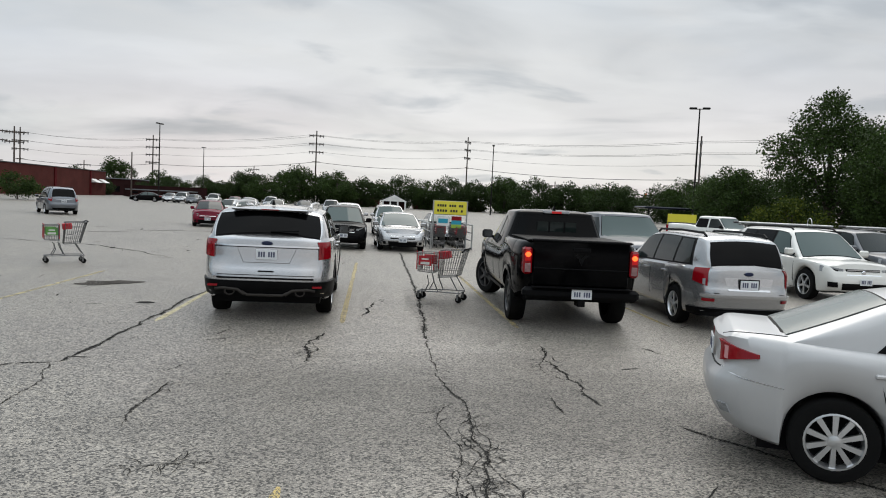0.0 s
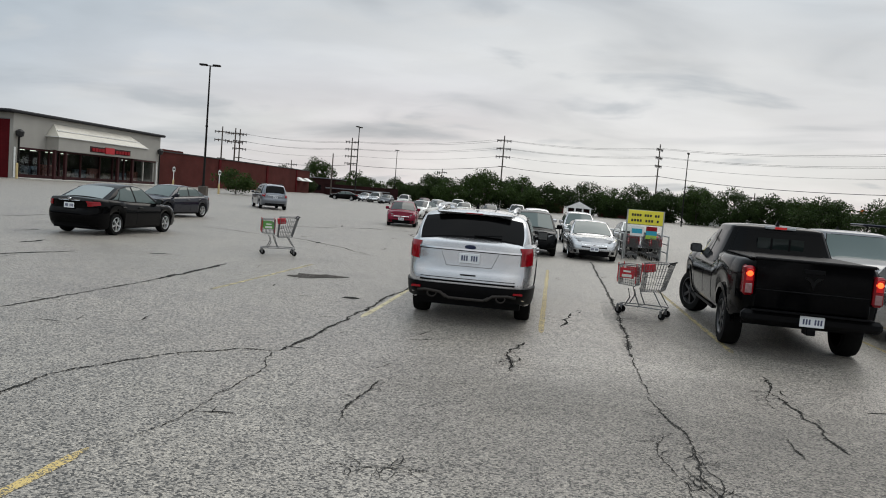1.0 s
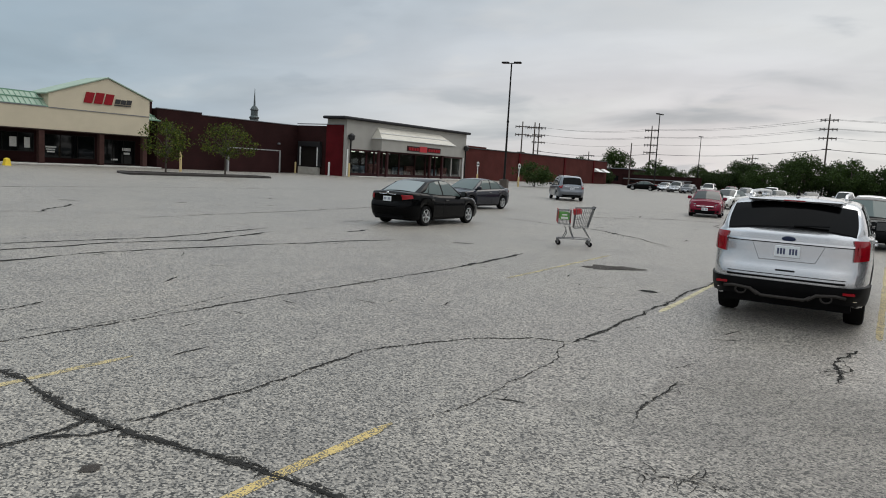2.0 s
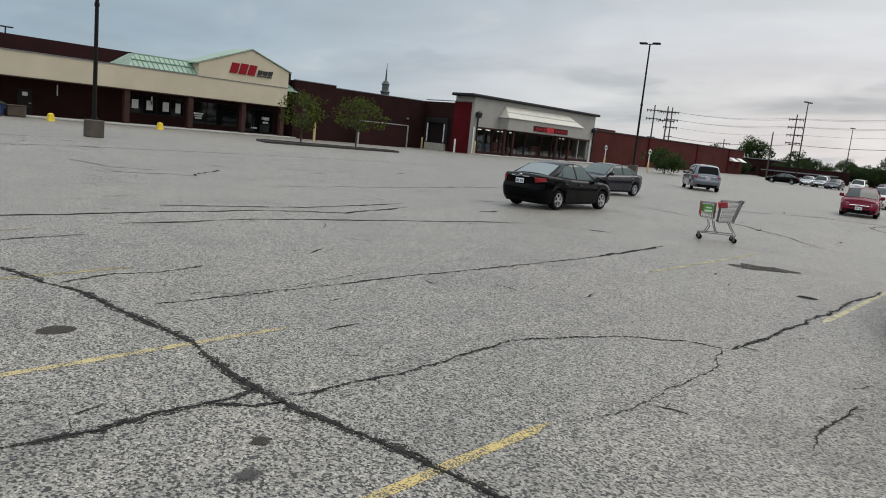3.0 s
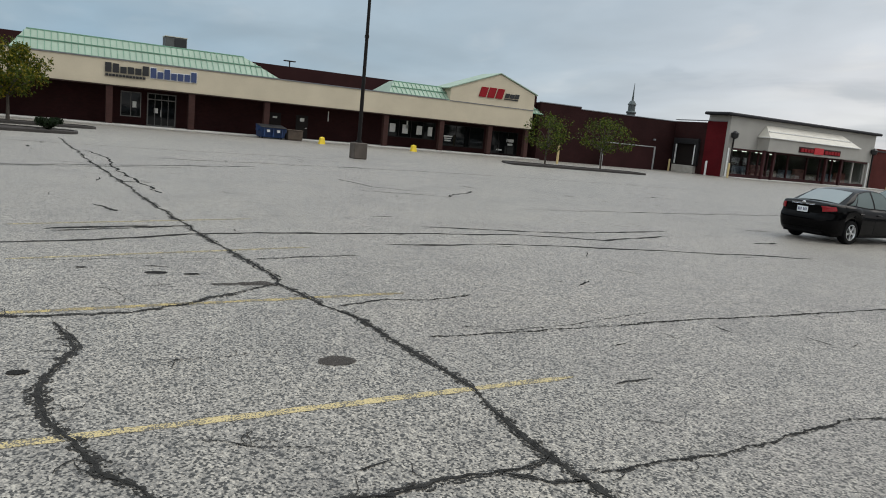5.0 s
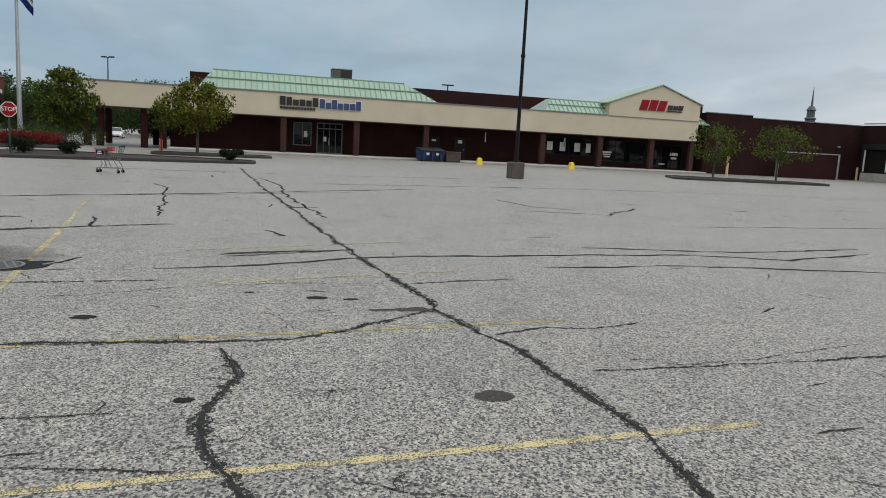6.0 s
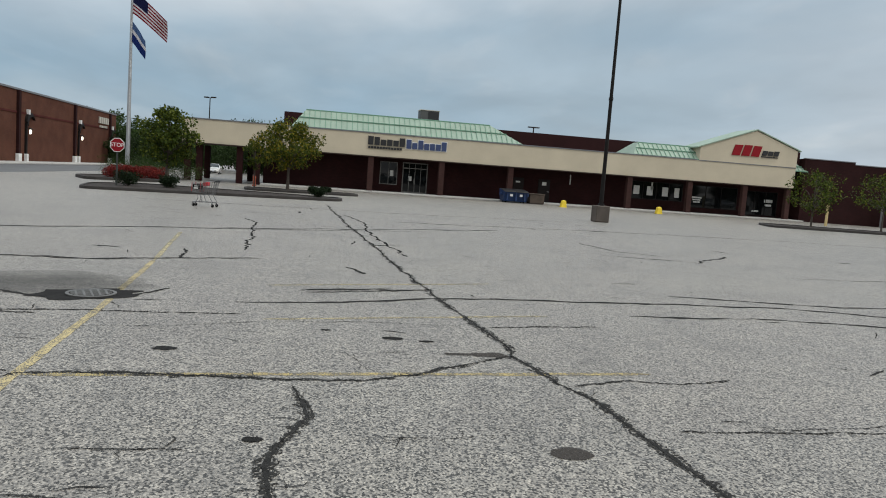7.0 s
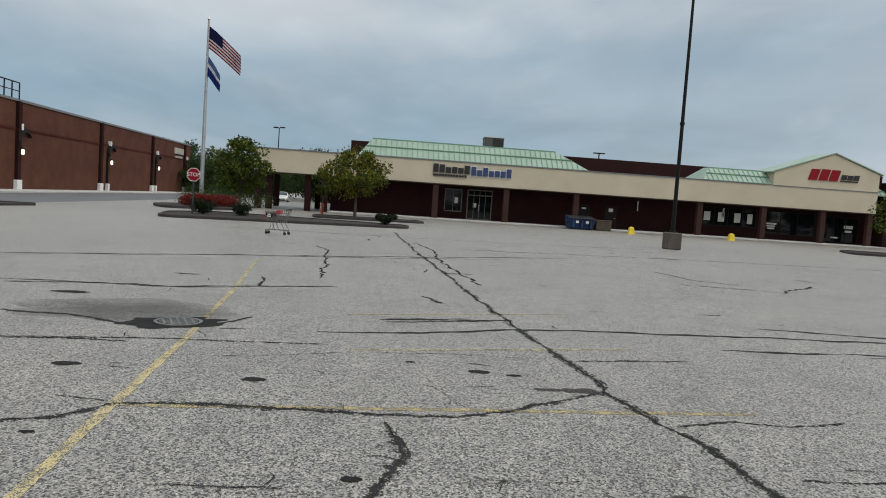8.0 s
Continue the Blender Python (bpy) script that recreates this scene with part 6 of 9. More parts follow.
class Shell(Car):
    """A vehicle whose flanks, pillars and roof are one skin: the centre line gives the roof, the sides lean in to meet it."""

    def stations(self):
        a, b = self.roof[0][0], self.roof[-1][0]
        fine = 0.045 if self.fine else 0.09
        out = [a - 0.05 + i * fine for i in range(int((self.back[1] + 0.3 - a) / fine))]
        out += [b + 0.05 - i * fine for i in range(int((b - self.wind[1] + 0.3) / fine))]
        return [y for y in out if abs(y) < self.L / 2 * 0.97]

    def crest(self, y):
        return sum(interp(self.roof, y + d) for d in (-0.06, -0.04, -0.02, 0, 0.02, 0.04, 0.06)) / 7

    def skin(self, x, y):
        """Height of windscreen, roof and rear window at x, y."""
        k = min(1, max(-1, (y - (self.wind[1] + self.back[1]) / 2) / 0.4))
        return self.crest(y + k * (self.bow[0] if k > 0 else self.bow[1]) * x * x) - 0.11 * x * x

    def tuck(self, h):
        return self.lean * h * (0.66 + 0.34 * h / 0.45)

    def edge(self, y):
        t = min(0.975, max(-0.975, y * 2 / self.L))
        return self.xside(t, 1.0), self.ztop(t * self.L / 2)

    def rise(self, y, xb, zb):
        """How far the flank goes up above the belt before it meets roof or glass."""
        h = max(0.0, self.crest(y) - zb)
        for _ in range(8):
            h = lerp(h, max(0.0, self.skin(xb - self.tuck(h), y) - zb), 0.7)
        return h if h > 0.004 else 0.0

    def across(self, x, y, z):
        h = self.rise(y, x, z)
        r = min(0.075, h * 0.35)

        def top(q):
            return max(self.skin(q, y), z + 0.035 * (1 - (q / x) ** 2))
        half = [(x - self.tuck((h - r) * i / 4), z + (h - r) * i / 4) for i in range(5)]
        c, p0 = (x - self.tuck(h), z + h), half[-1]
        p1 = (c[0] - r * 1.1, max(top(c[0] - r * 1.1), z))
        for t in (0.25, 0.5, 0.75):
            half.append(tuple((1 - t) ** 2 * a + 2 * t * (1 - t) * b + t * t * d for a, b, d in zip(p0, c, p1)))
        half += [(p1[0] * (1 - i / 5), max(p1[1] if i == 0 else top(p1[0] * (1 - i / 5)), z)) for i in range(6)]
        return [(a, y, b) for a, b in half] + [(-a, y, b) for a, b in half[-2::-1]]

    def cabin(self):
        pass

    def cside(self, y, v, s, off=0.0):
        xb, zb = self.edge(y)
        h = v * self.rise(y, xb, zb)
        return (s * (xb - self.tuck(h) + off), y, zb + h + off * 0.4)

    def cend(self, u, v, front, off=0.0):
        a, b = self.wind if front else self.back
        y = lerp(a, b, v)
        xb, zb = self.edge(y)
        x = u * (xb - self.tuck(max(0.0, self.crest(y) - 0.04 - zb)))
        yy = y - (self.bow[0] if front else -self.bow[1]) * x * x
        slope = (self.crest(y + 0.03) - self.crest(y - 0.03)) / 0.06
        q = math.hypot(slope, 1)
        return (x, yy - off * slope / q, self.crest(y) - 0.11 * x * x + off / q)

    def side_glass(self, yb0, yb1, yt0, yt1, v0=0.06, v1=0.9, material=GLASS_CAR, sides=(1, -1), off=0.007, name="side_window"):
        for s in sides:
            def rows(o):
                return [[self.cside(lerp(lerp(yb0, yb1, j / 12), lerp(yt0, yt1, j / 12), i / 6), lerp(v0, v1, i / 6), s, o) for j in range(13)] for i in range(7)]
            self.patch(name, rows(off), rows(-0.015), material)


def sedan(name, m, label, colour, L=4.56, W=1.76, H=1.45, wb=2.67, fo=0.93, r=0.318, fine=True, glassm=GLASS_CAR, rim="five", detail=True, group="", rimm=ALLOY, trunk=1.03, rearglass=None):
    h = L / 2
    d, u = trunk - 1.03, H - 1.45
    c = Shell(name, m, label, colour, L, W, H, wb, fo, r,
              top=[(-h, 0.90 + d), (-h + 0.05, 0.985 + d), (-h + 0.10, 1.0 + d), (-h + 0.5, 1.0 + d), (-1.3, 0.985 + d), (-0.6, 0.955), (0.5, 0.925), (1.1, 0.90), (1.5, 0.875), (h - 0.35, 0.80), (h - 0.10, 0.74), (h, 0.62)],
              belt=0.93, sill=0.19, group=group, fine=fine,
              roof=[(-h + 0.42, 0.90 + d), (-h + 0.52, 1.02 + d), (-1.36, 1.215 + u), (-1.0, 1.365 + u), (-0.6, 1.43 + u), (-0.15, 1.45 + u), (0.24, 1.415 + u), (0.7, 1.215 + u * 0.6), (1.22, 0.945), (1.34, 0.86)],
              wind=(1.20, 0.28), back=(-h + 0.54, -0.98),
              bulge_r=((0, -0.09), (0.15, -0.02), (0.3, 0.02), (0.5, 0.02), (0.56, 0.0), (0.64, -0.05), (0.9, -0.03), (0.97, 0.0), (1, -0.03)))
    c.side_glass(-1.58, 1.04, -1.00, 0.30, 0.02, 0.97, PLASTIC, off=0.004, name="window_frame")
    c.end_glass(True, 0.90, 0.04, 0.97, glassm)
    c.end_glass(False, 0.80, 0.06, 0.95, rearglass or glassm)
    c.side_glass(-0.25, 0.98, -0.29, 0.27, 0.06, 0.93, GLASS_SIDE)
    c.side_glass(-1.16, -0.33, -0.98, -0.37, 0.06, 0.93, GLASS_SIDE)
    c.side_glass(-1.50, -1.21, -1.06, -1.02, 0.10, 0.88, GLASS_SIDE)
    c.rims(rim, rimm)
    c.mirror(0.80, 0.94)
    c.wrap("tail_lamp", False, trunk - 0.25, trunk - 0.10, 0.62, 0.30, RED_LENS, off=0.02, z1o=trunk - 0.10, z0o=trunk - 0.20)
    c.wrap("headlamp", True, 0.58, 0.71, 0.60, 0.42, CLEAR_LENS, z0o=0.66, z1o=0.75)
    c.wrap("lamp_core", True, 0.605, 0.675, 0.70, 0.14, PLASTIC, off=0.016, z0o=0.64, z1o=0.70)
    c.panel("grille", True, 0.48, 0.66, 0.50, PLASTIC)
    c.panel("grille_bar", True, 0.585, 0.605, 0.50, CHROME, off=0.016)
    c.panel("air_intake", True, 0.22, 0.39, 0.60, PLASTIC)
    c.panel("rear_apron", False, 0.24, 0.34, 0.72, PLASTIC)
    c.wrap("fog_lamp_recess", True, 0.28, 0.38, 0.70, 0.16, PLASTIC)
    c.plate(True, 0.44, 0.03)
    c.badge(True, 0.60, CHROME, 0.05, 0.025, 0.03)
    if detail:
        c.plate(False, trunk - 0.24)
        c.panel("boot_chrome", False, trunk - 0.10, trunk - 0.07, 0.42, CHROME, off=0.015)
        c.badge(False, trunk - 0.05, CHROME, 0.05, 0.03)
        c.seam(-0.32, 0.3, 0.9)
        c.seam(-1.2, 0.45, 0.9, lean=-0.1)
        c.seam(0.95, 0.3, 0.88)
        c.handle(-0.15, 0.80)
        c.handle(-1.0, 0.82)
        c.strip("sill_trim", -0.9, 0.95, 0.2, 0.26, PLASTIC, 0.006)
    return c


def suv(name, m, label, colour, L=4.6, W=1.82, H=1.68, wb=2.65, fo=0.92, r=0.35, fine=True, glassm=GLASS_CAR, rearglass=GLASS_DARK, rim="five", group="", rake=0.32, rimm=ALLOY, trim=True, rails=True, front=True, belt=1.02):
    h = L / 2
    b = belt
    c = Shell(name, m, label, colour, L, W, H, wb, fo, r,
              top=[(-h, b - 0.02), (-h + 0.08, b + 0.03), (-h + 0.5, b + 0.03), (0.3, b - 0.02), (1.0, b - 0.05), (1.4, b - 0.07), (h - 0.4, b - 0.11), (h - 0.12, b - 0.18), (h, b - 0.34)],
              belt=b, sill=0.26, group=group, fine=fine, n=6.0, lean=0.36, upright=0.6,
              roof=[(-h + 0.05, b - 0.1), (-h + 0.09, b + 0.06), (-h + rake, H - 0.075), (-h + rake + 0.22, H - 0.02), (-0.6, H), (0.0, H - 0.005), (0.45, H - 0.05), (1.28, b), (1.40, b - 0.1)],
              wind=(1.26, 0.48), back=(-h + 0.10, -h + rake + 0.01),
              bulge_r=((0, -0.05), (0.2, 0.0), (0.45, 0.03), (0.52, 0.01), (0.58, -0.03), (0.9, -0.05), (1, -0.07)))
    c.side_glass(-h + 0.48, 1.05, -h + rake + 0.36, 0.50, 0.02, 0.93, PLASTIC, off=0.004, name="window_frame")
    c.end_glass(True, 0.90, 0.04, 0.96, glassm)
    c.side_glass(-0.12, 1.00, -0.12, 0.46, 0.06, 0.90, glassm)
    c.side_glass(-1.05, -0.2, -1.02, -0.2, 0.06, 0.90, rearglass)
    c.side_glass(-h + 0.56, -1.13, -h + rake + 0.42, -1.10, 0.07, 0.88, rearglass)
    c.rims(rim, rimm)
    c.mirror(0.85, b + 0.02)
    if trim:
        c.arch_trim()
        c.strip("sill_trim", c.yr + r * 1.2, c.yf - r * 1.2, 0.27, 0.40, PLASTIC)
    if rails:
        c.rails(H + 0.0, -h + 0.55, 0.35, c.hwr * 0.82)
    if front:
        c.wrap("headlamp", True, b - 0.36, b - 0.22, 0.56, 0.40, CLEAR_LENS, z0o=b - 0.3, z1o=b - 0.16)
        c.panel("grille", True, b - 0.40, b - 0.22, 0.48, PLASTIC)
        c.wrap("lamp_core", True, b - 0.33, b - 0.25, 0.68, 0.16, PLASTIC, off=0.016, z0o=b - 0.28, z1o=b - 0.21)
        for q in (0.36, 0.305, 0.25):
            c.panel("grille_bar", True, b - q, b - q + 0.018, 0.46, CHROME, off=0.02)
        c.wrap("fog_lamp_recess", True, 0.40, 0.52, 0.70, 0.2, PLASTIC)
        c.badge(True, b - 0.30, CHROME, 0.06, 0.05, 0.035)
        c.panel("air_intake", True, 0.34, 0.5, 0.6, PLASTIC)
        c.plate(True, 0.54)
    c.seam(-0.16, 0.42, b - 0.02)
    c.seam(-1.1, 0.5, b - 0.02)
    c.seam(1.0, 0.42, b - 0.05)
    c.handle(0.05, b - 0.14)
    c.handle(-0.85, b - 0.13)
    return c

# ---- the parked vehicles ----
def explorer():
    """The silver sport utility that stands in the middle of the row."""
    L, b, H = 5.04, 1.27, 1.77
    h = L / 2
    c = Shell("sport_utility_vehicle", pose(-1.605, 12.78, 0, 0, 0, 2.2), "silver three-row sport utility with black lower bumper, parked", SILVER, L, 2.0, H, 2.865, 0.98, 0.39,
              top=[(-h, b - 0.03), (-h + 0.08, b + 0.01), (-h + 0.3, b + 0.02), (0.7, b - 0.04), (1.1, b - 0.05), (1.5, b - 0.10), (h - 0.3, b - 0.22), (h, b - 0.5)], belt=b,
              roof=[(-h + 0.05, b - 0.12), (-h + 0.09, b + 0.03), (-h + 0.38, H - 0.08), (-h + 0.62, H - 0.02), (-0.6, H), (0.0, H - 0.005), (0.40, H - 0.05), (1.30, b), (1.44, b - 0.1)],
              wind=(1.28, 0.43), back=(-h + 0.09, -h + 0.40), lean=0.40, sill=0.28, n=7.5, tyre_w=0.26, upright=0.75,
              low=[(-h, 0.45), (-h + 0.3, 0.40), (-h + 0.6, 0.30), (h - 0.6, 0.28), (h, 0.36)],
              bulge_r=((0, 0.0), (0.12, 0.04), (0.36, 0.05), (0.44, 0.0), (0.6, -0.04), (0.9, -0.06), (1, -0.08)))
    c.end_glass(True, 0.90, 0.05, 0.95)
    c.end_glass(False, 0.95, 0.14, 0.95, GLASS_DARK, off=0.012)
    c.side_glass(-h + 0.46, 1.06, -h + 0.70, 0.45, 0.02, 0.93, PLASTIC, off=0.004, name="window_frame")
    c.side_glass(-0.12, 1.02, -0.12, 0.42, 0.05, 0.90, GLASS_DARK)
    c.side_glass(-1.15, -0.2, -1.12, -0.2, 0.05, 0.90, GLASS_DARK)
    c.side_glass(-h + 0.52, -1.23, -h + 0.74, -1.20, 0.07, 0.88, GLASS_DARK)
    c.rims("five", ALLOY)
    c.mirror(0.9, b - 0.02, PLASTIC)
    c.arch_trim()
    c.strip("sill_trim", -1.0, 1.0, 0.28, 0.42, PLASTIC)
    c.rails(H + 0.03, -h + 0.62, 0.35, 0.60, ALLOY)
    # tail
    c.wrap("tail_lamp", False, b - 0.30, b - 0.03, 0.78, 0.30, RED_LENS, off=0.02, z0o=b - 0.28)
    c.wrap("lamp_light_bar", False, b - 0.25, b - 0.07, 0.84, 0.10, mat("pale_red_lens", (0.34, 0.02, 0.035), 0.1, coat=0.6), off=0.026)
    c.wrap("lamp_core", False, b - 0.21, b - 0.11, 0.87, 0.08, RED_LENS, off=0.030)
    c.wrap("lower_bumper", False, 0.43, 0.635, 0.0, 0.74, PLASTIC, off=0.030, nn=30, z0o=0.36, label="black lower bumper")
    c.panel("recess_shadow", False, b - 0.368, b - 0.132, 0.345, mat("shaded_edge", (0.16, 0.16, 0.165), 0.5), off=0.004, u2=0.448)
    c.panel("bumper_step", False, 0.665, 0.69, 0.72, PLASTIC, off=0.03, label="black bumper step strip")
    c.panel("tailgate_recess", False, b - 0.36, b - 0.14, 0.34, SILVER, off=0.006, u2=0.44)
    c.panel("tailgate_chrome", False, b - 0.125, b - 0.10, 0.78, CHROME, off=0.022, label="bright strip across the tailgate")
    # black strip draws the shadow below the bright one
    c.panel("tailgate_line", False, b - 0.137, b - 0.127, 0.78, PLASTIC, off=0.010)
    c.panel("tailgate_seam", False, 0.72, 0.728, 0.72, PLASTIC, off=0.007)
    for s in (1, -1):
        y = -h - 0.045
        part("exhaust_tip", Geo().lathe([(0.055, 0), (0.058, 0.08), (0.045, 0.08), (0.04, 0.0)], Matrix.Translation((s * 0.52, y + 0.05, 0.47)) @ pose(0, 0, 0, 90, 0, 0) @ Matrix.Diagonal((1.3, 1, 1, 1)), 18), mat("satin_grey", (0.035, 0.031, 0.028), 0.7, 0.0, spec=0.15), c.ob, "oval exhaust tip", smooth=40)
        part("bumper_silver", Geo().path([(s * 0.30, y - 0.02, 0.43), (s * 0.40, y - 0.025, 0.50), (s * 0.62, y - 0.01, 0.52), (s * 0.74, y + 0.03, 0.50)], 0.024), mat("satin_grey", (0.075, 0.068, 0.062)), c.ob, "grey bumper insert", smooth=50)
        part("reflector", Geo().box(s * 0.70, s * 0.84, y - 0.012, y + 0.06, 0.545, 0.575), RED_LENS, c.ob)
    part("skid_plate", Geo().path([(-0.34, -h - 0.06, 0.47), (-0.26, -h - 0.07, 0.425), (0.26, -h - 0.07, 0.425), (0.34, -h - 0.06, 0.47)], 0.022), mat("satin_grey", (0.035, 0.031, 0.028)), c.ob, "dark grey skid bar", smooth=50)
    c.strip("rear_cladding", -h + 0.32, c.yr - c.r * 1.2, 0.36, 0.62, PLASTIC, 0.014)
    c.plate(False, b - 0.24, 0.03)
    c.badge(False, b - 0.07, mat("blue_emblem", (0.008, 0.016, 0.05), 0.3, 0.0, coat=0.3, spec=0.2), 0.085, 0.035, 0.02)
    part("tailgate_handle", Geo().box(-0.12, 0.12, -h - 0.03, -h + 0.03, 0.765, 0.79, 0.01), PLASTIC, c.ob)
    y, z = c.cend(0, 0.93, False)[1:]
    part("spoiler", Geo().box(-0.58, 0.58, y - 0.10, y + 0.25, z + 0.015, z + 0.055, 0.018), SILVER, c.ob)
    part("brake_light", Geo().box(-0.13, 0.13, y - 0.104, y - 0.09, z + 0.028, z + 0.042), RED_LENS, c.ob)
    part("antenna_fin", Geo().add([(-0.03, y + 0.35, H), (0.03, y + 0.35, H), (0, y + 0.62, H), (0, y + 0.36, H + 0.11)], [(0, 1, 3), (1, 2, 3), (2, 0, 3), (0, 2, 1)]), PLASTIC, c.ob)
    p = c.cend(0.05, 0.16, False, 0.03)
    part("rear_wiper", Geo().path([p, (p[0] + 0.30, p[1], p[2] + 0.015), (p[0] + 0.42, p[1] + 0.01, p[2] + 0.02)], 0.014, 5), PLASTIC, c.ob)
    for y_ in (-0.16, -1.18, 1.0):
        c.seam(y_, 0.45, b - 0.02)
    c.handle(0.05, b - 0.16)
    c.handle(-0.95, b - 0.15)


def pickup(m, colour, label, lit=False, fine=True, L=5.76, r=0.415, black=True, rimm=DARKALLOY, name="pickup_truck", steer=0.0):
    h = L / 2
    b = 1.26
    c = Car(name, m, label, colour, L, 2.04, 1.90, 3.67, 0.99, r,
            top=[(-h, 1.40), (-0.95, 1.40), (-0.9, b), (1.0, b), (1.25, b), (1.5, b + 0.0), (h - 0.4, b - 0.06), (h - 0.1, b - 0.14), (h, b - 0.35)], belt=b,
            cab=(-1.02, -0.80, 0.60, 1.30, b - 0.02, 1.90 - 0.067), sill=0.46, hwr=0.72, hwb=0.94, n=9.0, cn=7.0, tyre_w=0.28, fine=fine, category="truck", steer=steer,
            low=[(-h, 0.60), (-h + 0.3, 0.56), (-h + 0.5, 0.5), (h - 0.6, 0.46), (h, 0.5)],
            bulge_r=((0, -0.02), (0.1, -0.02), (1, -0.02)), bulge_f=((0, -0.05), (0.2, 0.03), (0.4, 0.0), (0.85, -0.02), (1, -0.1)))
    c.end_glass(True, 0.88, 0.05, 0.92, GLASS_LIGHT)
    c.end_glass(False, 0.86, 0.14, 0.88, GLASS_DARK)
    sl = c.cend(0, 0.5, False, 0.012)
    part("sliding_pane", Geo().box(-0.36, 0.36, sl[1] - 0.008, sl[1] + 0.01, sl[2] - 0.17, sl[2] + 0.14), GLASS_CAR, c.ob, "sliding centre pane")
    for s in (-0.14, 0.14):
        part("pane_bar", Geo().box(s - 0.015, s + 0.015, sl[1] - 0.014, sl[1], sl[2] - 0.17, sl[2] + 0.14), PLASTIC, c.ob)
    c.side_glass(0.12, 1.08, 0.1, 0.56, 0.06, 0.86, GLASS_CAR)
    c.side_glass(-0.78, 0.02, -0.70, 0.0, 0.06, 0.86, GLASS_DARK)
    c.rims("six", rimm)
    c.mirror(0.95, b + 0.02, PLASTIC if not black else None)
    c.arch_trim(colour, 0.06)
    # bed and tail
    part("bed_cover", Geo().box(-0.84, 0.84, -h + 0.07, -1.02, 1.41, 1.435, 0.01), PLASTIC, c.ob, "black bed cover")
    part("tailgate", Geo().box(-0.765, 0.765, -h - 0.005, -h + 0.05, 0.72, 1.425, 0.02), colour, c.ob)
    tg = part("tailgate_cap", Geo().box(-0.79, 0.79, -h - 0.03, -h + 0.09, 1.405, 1.45, 0.015), PLASTIC, c.ob)
    part("tailgate_handle", Geo().box(-0.14, 0.14, -h - 0.02, -h, 1.26, 1.33, 0.01), PLASTIC, c.ob)
    part("tailgate_crease", Geo().box(-0.75, 0.75, -h - 0.012, -h, 0.98, 1.0, 0.005), PLASTIC, c.ob)
    g = Geo().prism([(-0.12, 0.08), (-0.04, 0.02), (0.0, -0.08), (0.04, 0.02), (0.12, 0.08), (0.06, 0.09), (0.0, 0.03), (-0.06, 0.09)], 0, 0.012, Matrix.Translation((0, -h - 0.006, 1.13)) @ pose(0, 0, 0, 90, 0, 0))
    part("emblem", g, mat("dark_emblem", (0.006, 0.006, 0.0065), 0.45, 0.0, spec=0.1), c.ob, "dark plain emblem")
    for s in (1, -1):
        lamp = part("tail_lamp", Geo().box(s * 0.775, s * 0.915, -h - 0.015, -h + 0.22, 0.89, 1.31, 0.03), RED_LENS, c.ob, "tall red tail lamp")
        part("reverse_lens", Geo().box(s * 0.80, s * 0.89, -h - 0.022, -h - 0.01, 0.925, 1.06, 0.005), mat("pale_pink_lens", (0.26, 0.14, 0.14), 0.12, coat=0.6, var=0.3, scale=20), lamp)
        if lit:
            part("lit_bulb", Geo().lathe([(0.0, 0.014), (0.035, 0.01), (0.05, 0)], Matrix.Translation((s * 0.845, -h - 0.014, 1.20)) @ pose(0, 0, 0, 90, 0, 0), 14), RED_LIT, lamp, "glowing brake light")
            part("lit_band", Geo().box(s * 0.80, s * 0.89, -h - 0.02, -h - 0.012, 1.10, 1.27, 0.004), mat("lit_red_lens", (0.60, 0.008, 0.01), 0.2, emit=0.12), lamp)
    part("rear_bumper", Geo().box(-0.92, 0.92, -h - 0.13, -h + 0.05, 0.53, 0.70, 0.05), PLASTIC if black else CHROME, c.ob, "black rear bumper" if black else "")
    part("bumper_step", Geo().box(-0.78, 0.78, -h - 0.17, -h - 0.02, 0.70, 0.715), PLASTIC, c.ob)
    part("tow_bar", Geo().box(-0.06, 0.06, -h - 0.14, -h + 0.1, 0.42, 0.52, 0.01), PLASTIC, c.ob)
    yb = -h - 0.135
    p = part("number_plate", Geo().box(-0.16, 0.16, yb - 0.006, yb, 0.54, 0.69, 0.004), PLATE, c.ob, "white number plate with dark bars")
    for i in range(7):
        if i != 3:
            part("plate_bar", Geo().box(-0.12 + i * 0.038, -0.097 + i * 0.038, yb - 0.009, yb - 0.006, 0.575, 0.65), PLATE_INK, p)
    roof = c.cend(0, 1.0, False)
    bl = part("high_brake_lamp", Geo().box(-0.24, 0.24, roof[1] - 0.035, roof[1] + 0.06, roof[2] - 0.005, roof[2] + 0.045, 0.01), CLEAR_LENS, c.ob)
    part("lit_centre", Geo().box(-0.09, 0.09, roof[1] - 0.042, roof[1] - 0.03, roof[2] + 0.0, roof[2] + 0.04), mat("lit_red_lens", (0.75, 0.012, 0.01)) if lit else RED_LENS, bl)
    part("antenna_fin", Geo().add([(-0.03, roof[1] + 0.2, 1.89), (0.03, roof[1] + 0.2, 1.89), (0, roof[1] + 0.42, 1.89), (0, roof[1] + 0.22, 2.0)], [(0, 1, 3), (1, 2, 3), (2, 0, 3), (0, 2, 1)]), PLASTIC, c.ob)
    # nose
    c.wrap("headlamp", True, b - 0.42, b - 0.22, 0.66, 0.25, CLEAR_LENS)
    c.panel("grille", True, b - 0.48, b - 0.18, 0.62, PLASTIC)
    c.panel("grille_bar", True, b - 0.36, b - 0.31, 0.62, CHROME, off=0.02)
